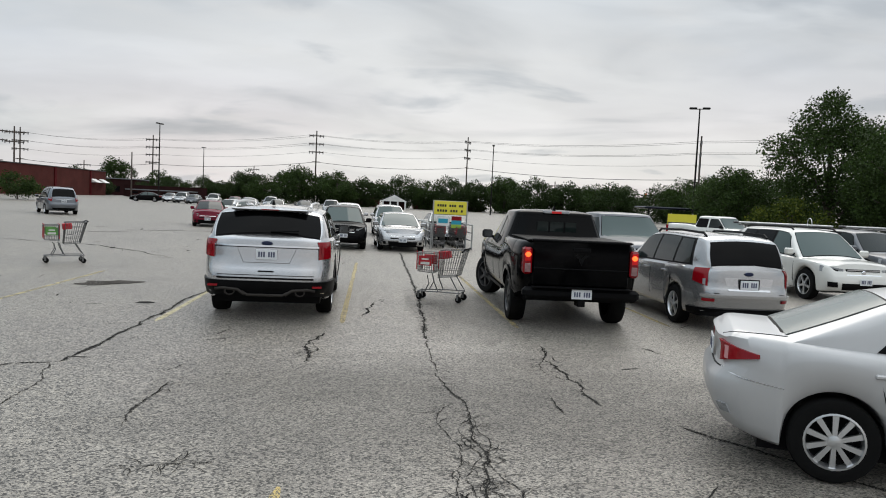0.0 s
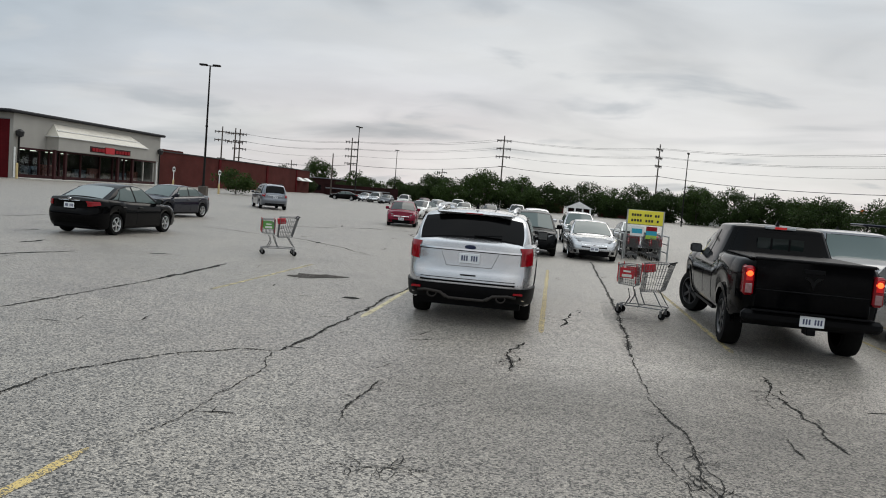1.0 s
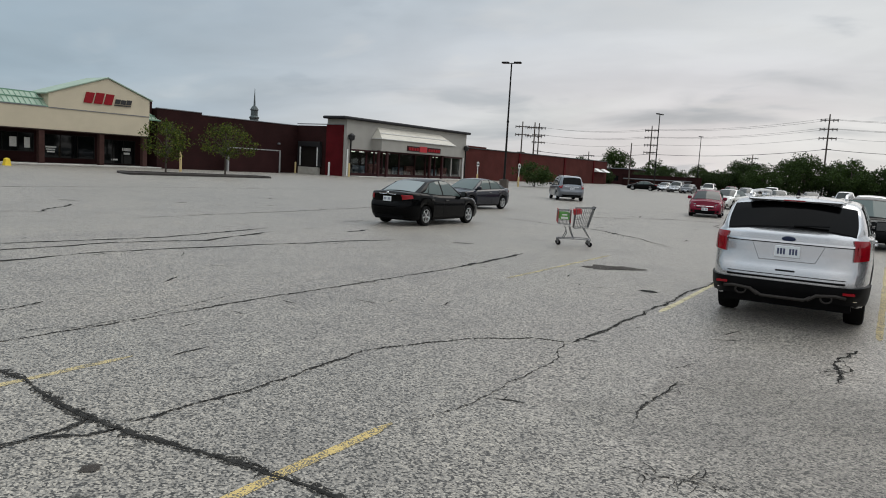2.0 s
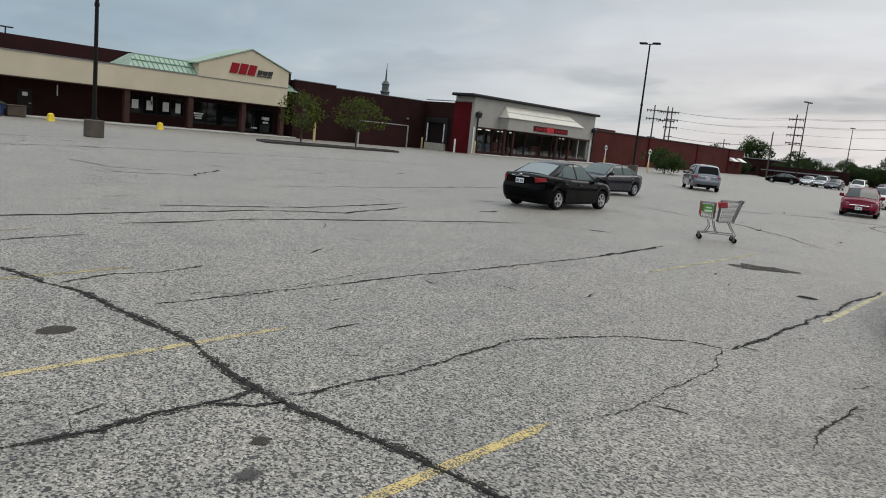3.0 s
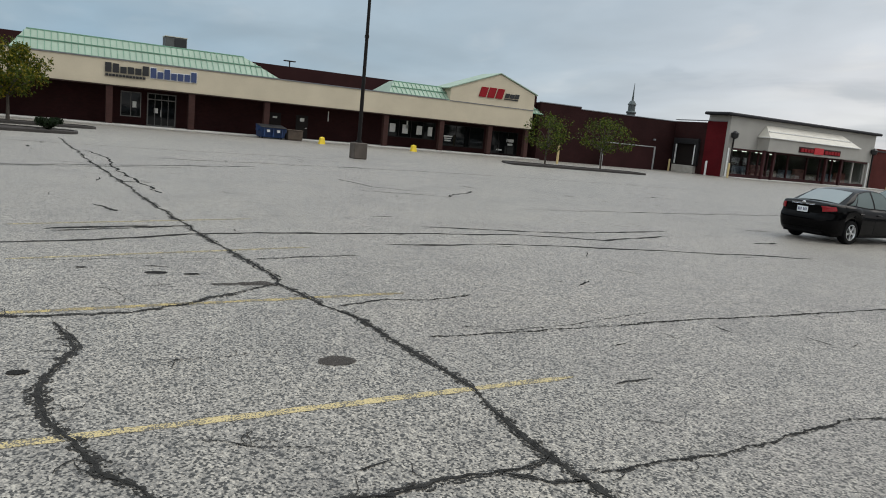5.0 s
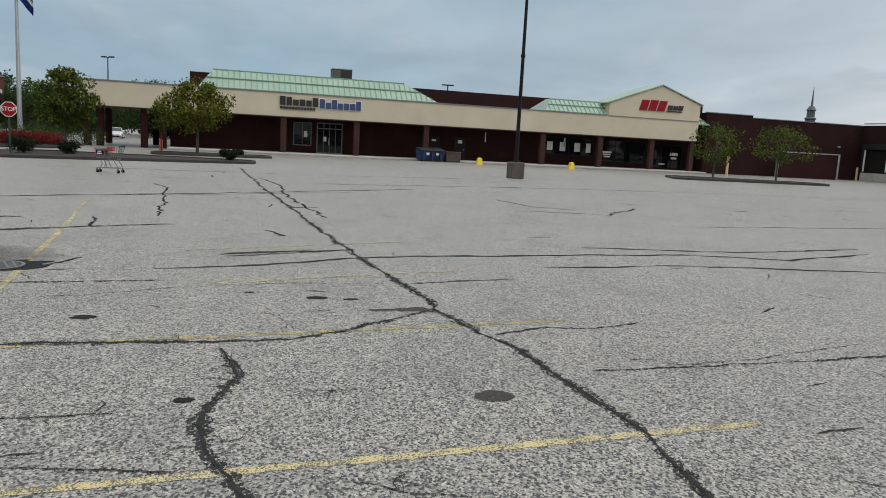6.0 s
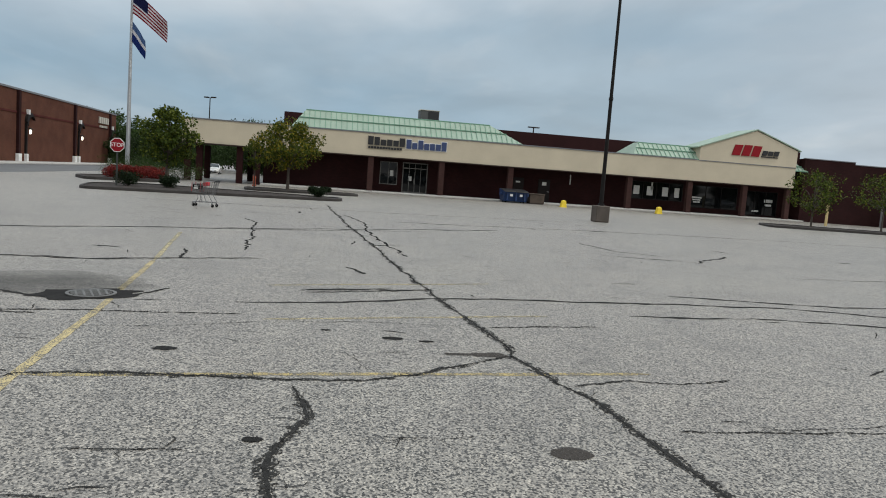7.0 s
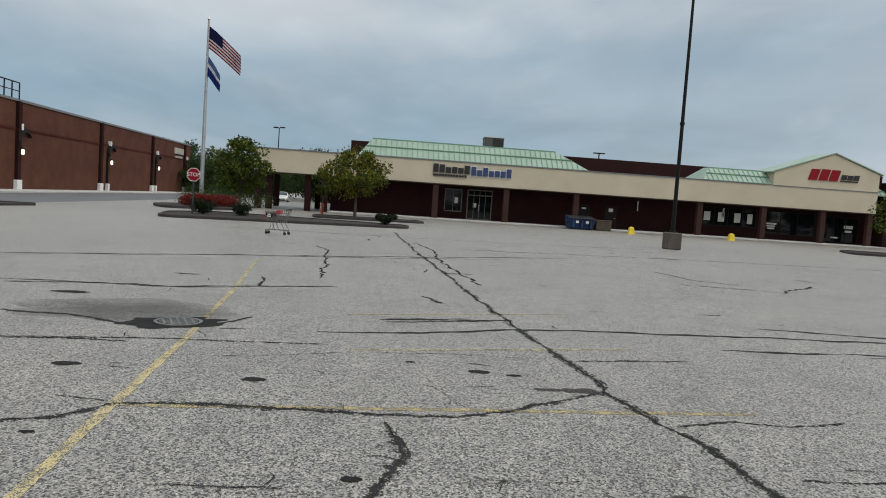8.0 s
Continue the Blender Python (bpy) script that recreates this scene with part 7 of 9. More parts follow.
    c.panel("front_bumper", True, 0.56, 0.74, 0.9, PLASTIC if black else CHROME, off=0.03)
    for y_ in (0.06, -0.84, 1.12):
        c.seam(y_, 0.6, b - 0.03)
    c.handle(0.28, b - 0.14)
    c.handle(-0.62, b - 0.14)
    c.strip("running_board", -0.9, 1.1, 0.42, 0.47, PLASTIC, 0.05)
    return c


explorer()
pickup(pose(2.985, 13.16, 0, 0, 0, -1.2), BLACK, "glossy black crew-cab pickup with brake lights lit", lit=True, steer=24)
pickup(pose(5.87, 18.1, 0, 0, 0, 182.5), GREY, "grey crew-cab pickup parked nose out", black=False, rimm=ALLOY, L=5.85)


def forester():
    c = suv("estate_car", pose(5.60, 12.94, 0, 0, 0, 0.8), "silver compact sport utility with roof rails, parked", SILVER_DULL, L=4.56, W=1.78, H=1.63, wb=2.615, fo=0.90, r=0.34, rake=0.30, trim=False, front=False, rearglass=GLASS_CAR, belt=1.04)
    h, b = 2.28, 1.04
    c.end_glass(False, 0.92, 0.08, 0.92, GLASS_DARK)
    c.wrap("tail_lamp", False, b - 0.27, b + 0.03, 0.76, 0.34, RED_LENS, off=0.018, z1o=b + 0.02, z0o=b - 0.20)
    c.wrap("lamp_clear", False, b - 0.255, b - 0.15, 0.79, 0.14, CLEAR_LENS, off=0.023, z0o=b - 0.24)
    c.panel("tailgate_recess", False, b - 0.33, b - 0.12, 0.40, SILVER, off=0.006, u2=0.48)
    c.plate(False, b - 0.23, 0.03, surround=PLASTIC)
    c.badge(False, b - 0.05, mat("blue_emblem", (0.02, 0.04, 0.12)), 0.075, 0.035)
    c.panel("bumper_lip", False, 0.60, 0.64, 0.86, SILVER, off=0.035)
    c.wrap("rear_apron", False, 0.27, 0.40, 0.0, 0.5, PLASTIC, off=0.030, nn=22)
    c.wrap("reflector", False, 0.52, 0.57, 0.66, 0.16, RED_LENS, off=0.016)
    y, z = c.cend(0, 0.95, False)[1:]
    part("tailgate_seam", Geo().box(-0.6, 0.6, -h - 0.012, -h + 0.02, b - 0.38, b - 0.37), PLASTIC, c.ob)


forester()


def corolla():
    """The silver saloon at the end of the row."""
    L, W, H, trunk = 4.32, 1.76, 1.46, 1.05
    h = L / 2
    c = Shell("saloon_car", pose(4.59, 5.15, 0, 0, 0, -112), "pale silver four-door saloon with ten-spoke wheel covers", SILVER_WARM, L, W, H, 2.60, 0.86, 0.318,
              top=[(-h, 0.96), (-h + 0.03, 1.015), (-h + 0.08, 1.03), (-h + 0.45, 1.02), (-1.2, 0.995), (-0.6, 0.975), (0.5, 0.94), (1.05, 0.91), (1.5, 0.85), (h - 0.25, 0.72), (h - 0.06, 0.63), (h, 0.5)],
              belt=0.95, sill=0.19, n=5.2, low=[(-h, 0.30), (-h + 0.3, 0.24), (-h + 0.6, 0.2), (h - 0.5, 0.19), (h, 0.25)],
              roof=[(-h + 0.36, 0.94), (-h + 0.44, 1.045), (-1.30, 1.22), (-0.95, 1.37), (-0.55, 1.445), (-0.1, 1.46), (0.28, 1.42), (0.7, 1.225), (1.20, 0.95), (1.32, 0.86)],
              wind=(1.18, 0.32), back=(-h + 0.46, -0.93),
              bulge_r=((0, -0.10), (0.15, -0.03), (0.3, 0.03), (0.5, 0.035), (0.58, 0.02), (0.66, -0.045), (0.88, -0.05), (0.96, -0.03), (1, -0.06)))
    c.side_glass(-1.06, 1.02, -0.80, 0.34, 0.02, 0.97, PLASTIC, off=0.004, name="window_frame")
    c.end_glass(True, 0.90, 0.05, 0.97, GLASS_LIGHT)
    # reflected and inside brightness of this window is put into its pale base colour
    c.end_glass(False, 0.75, 0.05, 0.96, glass("brightened_rear_glass", (0.14, 0.16, 0.152), rough=0.2, spec=0.45))
    c.side_glass(-0.28, 0.96, -0.32, 0.30, 0.06, 0.93, GLASS_DARK)
    c.side_glass(-1.00, -0.36, -0.77, -0.40, 0.06, 0.93, GLASS_DARK)
    c.rims("ten", ALLOY)
    c.mirror(0.80, 0.96)
    c.wrap("tail_lamp", False, 0.79, 0.955, 0.60, 0.30, RED_LENS, off=0.022, z0o=0.865, z1o=0.895)
    c.wrap("lamp_clear", False, 0.82, 0.92, 0.72, 0.06, mat("pink_lens", (0.55, 0.26, 0.26), 0.1, coat=0.5), off=0.027)
    c.wrap("reflector", False, 0.40, 0.47, 0.78, 0.06, CLEAR_LENS, off=0.012)
    c.panel("boot_seam", False, 0.74, 0.748, 0.62, PLASTIC, off=0.006)
    c.wrap("bumper_seam", False, 0.745, 0.752, 0.64, 0.5, SILVER_DULL, off=0.003, z0o=0.665, z1o=0.670)
    c.strip("bumper_seam", c.yr - 0.36, -h + 0.5, 0.663, 0.668, SILVER_DULL, 0.003)
    for s in (1, -1):
        gap = []
        for i in range(9):
            y = lerp(-h + 0.06, -h + 0.60, i / 8)
            u = 0.60 / max(0.62, c.xside(y * 2 / L, 1.0))
            gap.append((s * 0.60, y, c.ztop(y) + 0.035 * (1 - u * u) + 0.003))
        part("boot_gap", Geo().path(gap, 0.003, 5), PLASTIC, c.ob)
        line = [(s * (c.xside(y * 2 / L, c.level(y, z)) + 0.001), y, z) for y, z in ((-0.92, 0.97), (-1.00, 0.88), (-1.03, 0.78), (-1.00, 0.66), (-0.90, 0.52), (-0.80, 0.40), (-0.78, 0.28))]
        part("door_gap", Geo().path(line, 0.005, 5), PLASTIC, c.ob)
    c.plate(False, 0.84)
    c.wrap("headlamp", True, 0.56, 0.70, 0.58, 0.38, CLEAR_LENS, z0o=0.62, z1o=0.75)
    c.panel("air_intake", True, 0.25, 0.4, 0.6, PLASTIC)
    c.seam(-0.32, 0.3, 0.9)
    c.seam(0.95, 0.3, 0.88)
    c.handle(-0.15, 0.82)
    c.handle(-0.98, 0.84)


corolla()
# parked nose out across the aisle
suv("estate_car", pose(10.25, 17.2, 0, 0, 0, 183), "white luxury sport utility with roof bars, parked nose out", WHITE, L=4.75, W=1.93, H=1.72, wb=2.855, fo=0.95, r=0.375, rimm=ALLOY, trim=False, belt=1.05, glassm=GLASS_LIGHT)
suv("sport_utility_vehicle", pose(-1.5, 27.4, 0, 0, 0, 184), "black sport utility parked nose out", BLACK, L=4.5, H=1.66, rails=False, glassm=GLASS_LIGHT)
sedan("saloon_car", pose(0.53, 27.7, 0, 0, 0, 184), "silver saloon parked nose out", SILVER_DULL, L=4.86, W=1.86, H=1.47, wb=2.74, glassm=GLASS_LIGHT)
sedan("saloon_car", pose(2.6, 33.2, 0, 0, 0, 184), "white saloon parked nose out", WHITE, glassm=GLASS_LIGHT, detail=False)
suv("sport_utility_vehicle", pose(0.2, 37.5, 0, 0, 0, 184), "silver sport utility parked nose out", SILVER_DULL, rails=False, fine=False, glassm=GLASS_LIGHT)
suv("sport_utility_vehicle", pose(-1.9, 37.5, 0, 0, 0, 184), "silver sport utility parked nose out", SILVER, rails=False, fine=False, glassm=GLASS_LIGHT)
sedan("saloon_car", pose(5.9, 29.4, 0, 0, 0, 176), "dark green saloon parked beside the trolley bay", GREENBLACK, glassm=GLASS_CAR)
sedan("saloon_car", pose(-9.2, 39.5, 0, 0, 0, 190), "red saloon parked nose out", CARRED, L=4.5, glassm=GLASS_CAR)
# rear glass base is pale to hold the reflected sky
sedan("saloon_car", pose(-12.92, 19.45, 0, 0, 0, 1), "glossy black saloon with silver wheels, parked", BLACK, L=4.60, H=1.49, trunk=1.07, glassm=GLASS_LIGHT, rearglass=glass("sky_lit_rear_glass", (0.16, 0.19, 0.19), spec=0.6))
sedan("saloon_car", pose(-16.7, 28.6, 0, 0, 0, 176), "dark blue-black saloon parked nose out", NAVY, L=4.5, glassm=GLASS_LIGHT)


def minivan(m):
    c = suv("minivan", m, "blue-grey minivan with dark rear windows", BLUEGREY, L=5.08, W=1.98, H=1.78, wb=3.03, fo=1.0, r=0.34, rake=0.38, trim=False, belt=1.04)
    c.end_glass(False, 0.90, 0.12, 0.88, GLASS_DARK)
    c.wrap("tail_lamp", False, 0.84, 1.08, 0.70, 0.32, RED_LENS, z1o=1.06, z0o=0.95)
    c.plate(False, 0.86)
    c.panel("rear_apron", False, 0.32, 0.44, 0.8, PLASTIC)
    c.panel("tailgate_chrome", False, 0.98, 1.0, 0.5, CHROME, off=0.014)


minivan(pose(-20.2, 46.8, 0, 0, 0, 33))

# more vehicles further off
suv("sport_utility_vehicle", pose(14.6, 21.5, 0, 0, 0, 184), "dark grey sport utility parked nose out", GREY, rails=False, glassm=GLASS_CAR)
pickup(pose(16.4, 35.0, 0, 0, 0, 205), WHITE, "white pickup parked nose out beyond the row", black=False, rimm=ALLOY, fine=False)
sedan("saloon_car", pose(19.0, 38.0, 0, 0, 0, 186), "dark grey saloon parked far off", GREY, fine=False, detail=False)
sedan("saloon_car", pose(10.4, 38.5, 0, 0, 0, 186), "silver saloon parked far off", SILVER_DULL, fine=False, detail=False)


RACK = mat("dull_rack_steel", (0.12, 0.12, 0.12), 0.5, 0.5, var=0.3)


def rack_truck(m):
    c = suv("service_van", m, "dark service van with ladder racks on its roof", GREY, L=5.2, W=1.95, H=1.50, rails=False, fine=False, trim=False)
    rk = thing("ladder_rack", m @ Matrix.Translation((0, 0, -0.52)), "dull steel roof rack loaded with pipes and ladders", "roof rack", true_size=True)
    for x in (-0.75, 0.75):
        part("side_rail", Geo().tube((x, -2.3, 2.16), (x, 1.0, 2.16), 0.025, n=6), RACK, rk)
    for y in (-2.0, -1.0, 0.0, 0.8):
        part("crossbar", Geo().tube((-0.8, y, 2.18), (0.8, y, 2.18), 0.025, n=6), RACK, rk)
        for x in (-0.75, 0.75):
            part("rack_leg", Geo().tube((x, y, 1.78), (x, y, 2.18), 0.025, n=6), RACK, rk)
    part("ladder_pipe", Geo().tube((-0.5, -2.6, 2.26), (-0.5, 1.5, 2.26), 0.05), RACK, rk)
    part("ladder_pipe", Geo().tube((0.15, -2.6, 2.26), (0.15, 1.3, 2.26), 0.04), STEEL, rk)
    for i in range(11):
        part("rung", Geo().tube((-0.5, -2.4 + i * 0.34, 2.26), (0.15, -2.4 + i * 0.34, 2.26), 0.015, n=5), RACK, rk)
    part("hoop", Geo().path([(0.45 + 0.22 * math.cos(a), 0.2, 2.35 + 0.22 * math.sin(a)) for a in [i * math.pi / 7 for i in range(15)]], 0.02, 5), SIGN_WHITE, rk)


rack_truck(pose(16.2, 27.6, 0, 0, 0, 262))
rack_truck(pose(22.0, 29.8, 0, 0, 0, 264))
_far = [("sedan", -10.9, 52.8, 172, WHITE), ("sedan", -33.0, 103, 100, BLACK), ("suv", -28.4, 104, 184, SILVER_DULL), ("sedan", -26.0, 101, 184, GREY), ("suv", -23.4, 101, 184, WHITE), ("sedan", -30.6, 106, 184, SILVER),
        ("sedan", -19.4, 95, 184, CARRED), ("sedan", -16.0, 86, 184, WHITE), ("suv", -13.4, 86, 184, SILVER), ("sedan", -10.6, 72, 184, WHITE), ("sedan", -8.0, 72, 184, GREY), ("suv", -5.4, 72, 184, SILVER_DULL), ("sedan", -13.2, 72, 184, SILVER)]
for _k, _x, _y, _r, _c in _far:
    _nm = {WHITE: "white", BLACK: "black", SILVER_DULL: "grey-silver", GREY: "grey", SILVER: "silver", CARRED: "red"}[_c]
    if _k == "sedan":
        sedan("saloon_car", pose(_x, _y, 0, 0, 0, _r), _nm + " saloon parked far off across the lot", _c, fine=False, detail=False, group="far parked cars")
    else:
        suv("sport_utility_vehicle", pose(_x, _y, 0, 0, 0, _r), _nm + " sport utility parked far off across the lot", _c, fine=False, rails=False, trim=False, group="far parked cars")
sedan("saloon_car", pose(-100.5, -11.6, 0, 0, 0, -88), "white saloon parked beyond the breezeway", WHITE, fine=False, detail=False)

# ---- shopping carts ----
WIRE = mat("chrome_wire", (0.16, 0.16, 0.16), 0.4, 0.6)
CART_RED = mat("red_plastic", (0.45, 0.02, 0.03), 0.45, var=0.15, scale=8)
CART_GREEN = mat("green_card", (0.10, 0.30, 0.06), 0.6, var=0.2, scale=20)


def cart(m, label, sign=CART_RED, group="shopping carts", fine=True):
    """A two-basket cart, its front along -x: tube chassis, wire baskets, red plastic trim, four castors."""
    c = thing("shopping_cart", m, label, "shopping cart", group, true_size=True)
    r = 0.012
    chassis = Geo()
    for s in (1, -1):
        chassis.path([(-0.46, s * 0.15, 0.17), (0.0, s * 0.22, 0.19), (0.42, s * 0.26, 0.19), (0.34, s * 0.26, 0.30), (0.22, s * 0.24, 0.50)], r, 6)
        chassis.path([(-0.02, s * 0.22, 0.19), (-0.10, s * 0.22, 0.36), (-0.14, s * 0.22, 0.50)], r, 6)
        chassis.path([(-0.30, s * 0.18, 0.18), (-0.22, s * 0.19, 0.34), (-0.26, s * 0.19, 0.50)], r, 6)
    for x, w in ((-0.44, 0.15), (-0.05, 0.22), (0.40, 0.26)):
        chassis.tube((x, -w, 0.18), (x, w, 0.18), r)
    part("chassis", chassis, WIRE, c, "chrome tube chassis", smooth=50)

    def basket(name, b0, b1, t0, t1, w0, w1, n):
        g = Geo()
        q = 0.0045 if fine else 0.008
        (bx0, bz0), (bx1, bz1), (tx0, tz0), (tx1, tz1) = b0, b1, t0, t1
        bot = [(bx0, -w0, bz0), (bx1, -w1, bz1), (bx1, w1, bz1), (bx0, w0, bz0)]
        top = [(tx0, -w0 - 0.03, tz0), (tx1, -w1 - 0.04, tz1), (tx1, w1 + 0.04, tz1), (tx0, w0 + 0.03, tz0)]
        for loop, rr in ((bot, 0.007), (top, 0.010)):
            for i in range(4):
                g.tube(loop[i], loop[(i + 1) % 4], rr, n=5, caps=False)
        for i in range(4):
            p, q2, u, v = Vector(bot[i]), Vector(bot[(i + 1) % 4]), Vector(top[i]), Vector(top[(i + 1) % 4])
            for k in range(n + 1):
                g.tube(p.lerp(q2, k / n), u.lerp(v, k / n), q, n=4, caps=False)
            for k in range(1, 4):
                g.tube(p.lerp(u, k / 4), q2.lerp(v, k / 4), q, n=4, caps=False)
        for k in range(n + 1):
            g.tube(Vector(bot[0]).lerp(Vector(bot[1]), k / n), Vector(bot[3]).lerp(Vector(bot[2]), k / n), q, n=4, caps=False)
        return part(name, g, WIRE, c, "chrome wire basket")

    k = 9 if fine else 5
    basket("front_basket", (-0.46, 0.57), (-0.14, 0.55), (-0.49, 0.93), (-0.14, 0.94), 0.18, 0.20, k)
    basket("main_basket", (-0.04, 0.47), (0.33, 0.51), (0.0, 1.01), (0.47, 1.03), 0.21, 0.24, k)
    part("handle", Geo().path([(0.43, -0.27, 0.98), (0.47, -0.27, 1.04), (0.49, -0.25, 1.05), (0.49, 0.25, 1.05), (0.47, 0.27, 1.04), (0.43, 0.27, 0.98)], 0.014, 6), PLASTIC, c, "dark plastic handle", smooth=50)
    part("seat_flap", Geo().box(0.06, 0.27, -0.12, 0.12, 0.82, 0.97, 0.01, pose(0, 0, 0, 0, -8, 0)), CART_RED, c, "red plastic child seat flap")
    for s in (1, -1):
        sg = part("side_sign", Geo().box(-0.44, -0.18, s * 0.212, s * 0.222, 0.69, 0.88, 0.003), sign, c, "printed card sign")
        part("sign_bar", Geo().box(-0.40, -0.22, s * 0.223, s * 0.226, 0.71, 0.76), PAPER, sg)
        part("sign_bar", Geo().box(-0.38, -0.24, s * 0.223, s * 0.226, 0.80, 0.83), PAPER, sg)
        for x in (-0.48, -0.14):
            part("corner_guard", Geo().box(x - 0.009, x + 0.009, s * 0.205 - 0.009, s * 0.205 + 0.009, 0.60, 0.97, 0.006), CART_RED, c, "red corner guard")
    for x, y in ((-0.44, 0.14), (-0.44, -0.14), (0.38, 0.25), (0.38, -0.25)):
        f = part("castor_fork", Geo().box(x - 0.02, x + 0.02, y - 0.024, y - 0.016, 0.05, 0.16).box(x - 0.02, x + 0.02, y + 0.016, y + 0.024, 0.05, 0.16).box(x - 0.02, x + 0.02, y - 0.024, y + 0.024, 0.14, 0.165), WIRE, c)
        part("castor_wheel", Geo().lathe([(0.0, -0.014), (0.055, -0.014), (0.064, -0.008), (0.064, 0.008), (0.055, 0.014), (0.0, 0.014)], Matrix.Translation((x + 0.02, y, 0.064)) @ pose(0, 0, 0, 90, 0, 0), 14), RUBBER, f, "black castor wheel")
    return c


cart(pose(1.17, 13.45, 0, 0, 0, -18), "chrome wire shopping cart with red signs standing by a crack")
cart(pose(-7.22, 17.55, 0, 0, 0, 28), "chrome wire shopping cart with a green card sign", CART_GREEN)
cart(pose(-30.3, -2.85, 0, 0, 0, 78), "stray chrome wire shopping cart with red trim near the island", PLASTIC, fine=False)


def trolley_bay(m):
    b = thing("cart_corral", m, "steel tube cart corral with a yellow header sign", "cart corral")
    for s in (-0.8, 0.8):
        for y in (0.0, 1.6, 3.2, 4.8):
            part("post", Geo().tube((s, y, 0), (s, y, 0.95), 0.03), STEEL, b)
        for z in (0.35, 0.65, 0.95):
            part("rail", Geo().tube((s, 0, z), (s, 4.8, z), 0.025), STEEL, b)
    part("rail", Geo().tube((-0.8, 4.8, 0.95), (0.8, 4.8, 0.95), 0.025), STEEL, b)
    for s in (-0.66, 0.66):
        part("sign_post", Geo().tube((s, 0.6, 0), (s, 0.6, 1.86), 0.03), STEEL, b)
    fr = part("header_sign", Geo().box(-0.64, 0.64, 0.57, 0.60, 1.32, 1.84, 0.01), mat("yellow_sign", (0.74, 0.66, 0.05), 0.5, var=0.06), b, "yellow sign with dark bars of lettering")
    part("sign_frame", Geo().box(-0.66, 0.66, 0.60, 0.62, 1.30, 1.86), STEEL, fr)
    for z, n in ((1.66, 11), (1.46, 10)):
        for i in range(n):
            if i in (4, 8):
                continue
            x = -0.52 + i * 1.04 / n
            part("sign_bar", Geo().box(x, x + 0.07, 0.562, 0.57, z - 0.04, z + 0.05), SIGN_BLACK, fr)
    for x0, x1, z0, z1, c, nm in ((-0.52, -0.02, 0.88, 1.24, SIGN_WHITE, "white"), (0.06, 0.46, 1.10, 1.26, SIGN_RED, "red"), (0.06, 0.46, 0.94, 1.10, mat("teal_card", (0.02, 0.30, 0.42), 0.5), "teal"), (0.06, 0.46, 0.80, 0.94, mat("lime_card", (0.32, 0.5, 0.06), 0.5), "green")):
        part("poster", Geo().box(x0, x1, 0.575, 0.59, z0, z1), c, b, nm + " advertising card")
    part("poster_mark", Geo().box(-0.46, -0.08, 0.568, 0.575, 0.98, 1.15), mat("teal_card", (0.02, 0.30, 0.42)), b)
    return b


trolley_bay(pose(2.6, 28.1, 0, 0, 0, 3.7))
for _i in range(5):
    cart(pose(2.2 - 0.02 * _i, 28.9 + 0.34 * _i, 0, 0, 0, 92 + _i % 2), "shopping cart nested in the corral", group="carts in the corral", fine=False)
    cart(pose(3.0 - 0.02 * _i, 28.9 + 0.36 * _i, 0, 0, 0, 93 - _i % 2), "shopping cart nested in the corral", group="carts in the corral", fine=False)
_b2 = thing("corral_sign", pose(17.2, 41.5, 0, 0, 0, -16), "yellow cart corral sign on posts", "sign")
part("panel", Geo().box(-0.8, 0.8, -0.03, 0.03, 1.1, 1.75), mat("yellow_sign", (0.74, 0.66, 0.05)), _b2)
for _s in (-0.6, 0.6):
    part("post", Geo().tube((_s, 0.04, 0), (_s, 0.04, 1.8), 0.03), STEEL, _b2)

# ---- poles, lamps, wires ----
POLE_DARK = mat("dark_bronze_pole", (0.007, 0.006, 0.0055), 0.6, 0.0, var=0.3, spec=0.2)
WOOD_POLE = mat("weathered_pole_wood", (0.07, 0.055, 0.045), 0.9, var=0.3, scale=2, fine=20)


BASE_CONC = mat("stained_concrete", (0.085, 0.07, 0.058), 0.9, var=0.3, scale=2, fine=25, bump=0.3)


def lamp_post(x, y, h=11.8, base=True, turn=0.0):
    p = thing("lamp_post", pose(x, y, 0, 0, 0, turn), "tall dark lamp post with a flat twin head", "lamp post", "parking lot lamps")
    if base:
        part("concrete_base", Geo().box(-0.37, 0.37, -0.37, 0.37, 0, 0.86, 0.04), BASE_CONC, p, "weathered square concrete base")
    z0 = 0.86 if base else 0
    part("pole", Geo().tube((0, 0, z0), (0, 0, h), 0.11, 0.065, 10), POLE_DARK, p, smooth=50)
    part("pole_collar", Geo().tube((0, 0, z0), (0, 0, z0 + 0.12), 0.18, 0.16, 10), POLE_DARK, p)
    part("pole_joint", Geo().tube((0, 0, 6.3), (0, 0, 6.45), 0.12, 0.12, 10), POLE_DARK, p)
    part("arm", Geo().tube((-0.75, 0, h - 0.05), (0.75, 0, h - 0.05), 0.04), POLE_DARK, p)
    for s in (1, -1):
        head = part("lamp_head", Geo().box(s * 0.25, s * 0.95, -0.2, 0.2, h - 0.06, h + 0.1, 0.04), POLE_DARK, p)
        part("lens", Geo().box(s * 0.33, s * 0.88, -0.15, 0.15, h - 0.075, h - 0.06), CLEAR_LENS, head)


lamp_post(-38.2, 15.95, 14.0)
lamp_post(-33.8, 63.2, 11.9, turn=12)
lamp_post(29.2, 68.0, 11.8, turn=-20)
lamp_post(17.6, 124, 11.8, False, 80)
lamp_post(-42.8, 173, 11.8, False, 80)
lamp_post(-35.3, 115.9, 11.8, False, 80)
lamp_post(-110.5, -13.9, 10.5, False, 60)


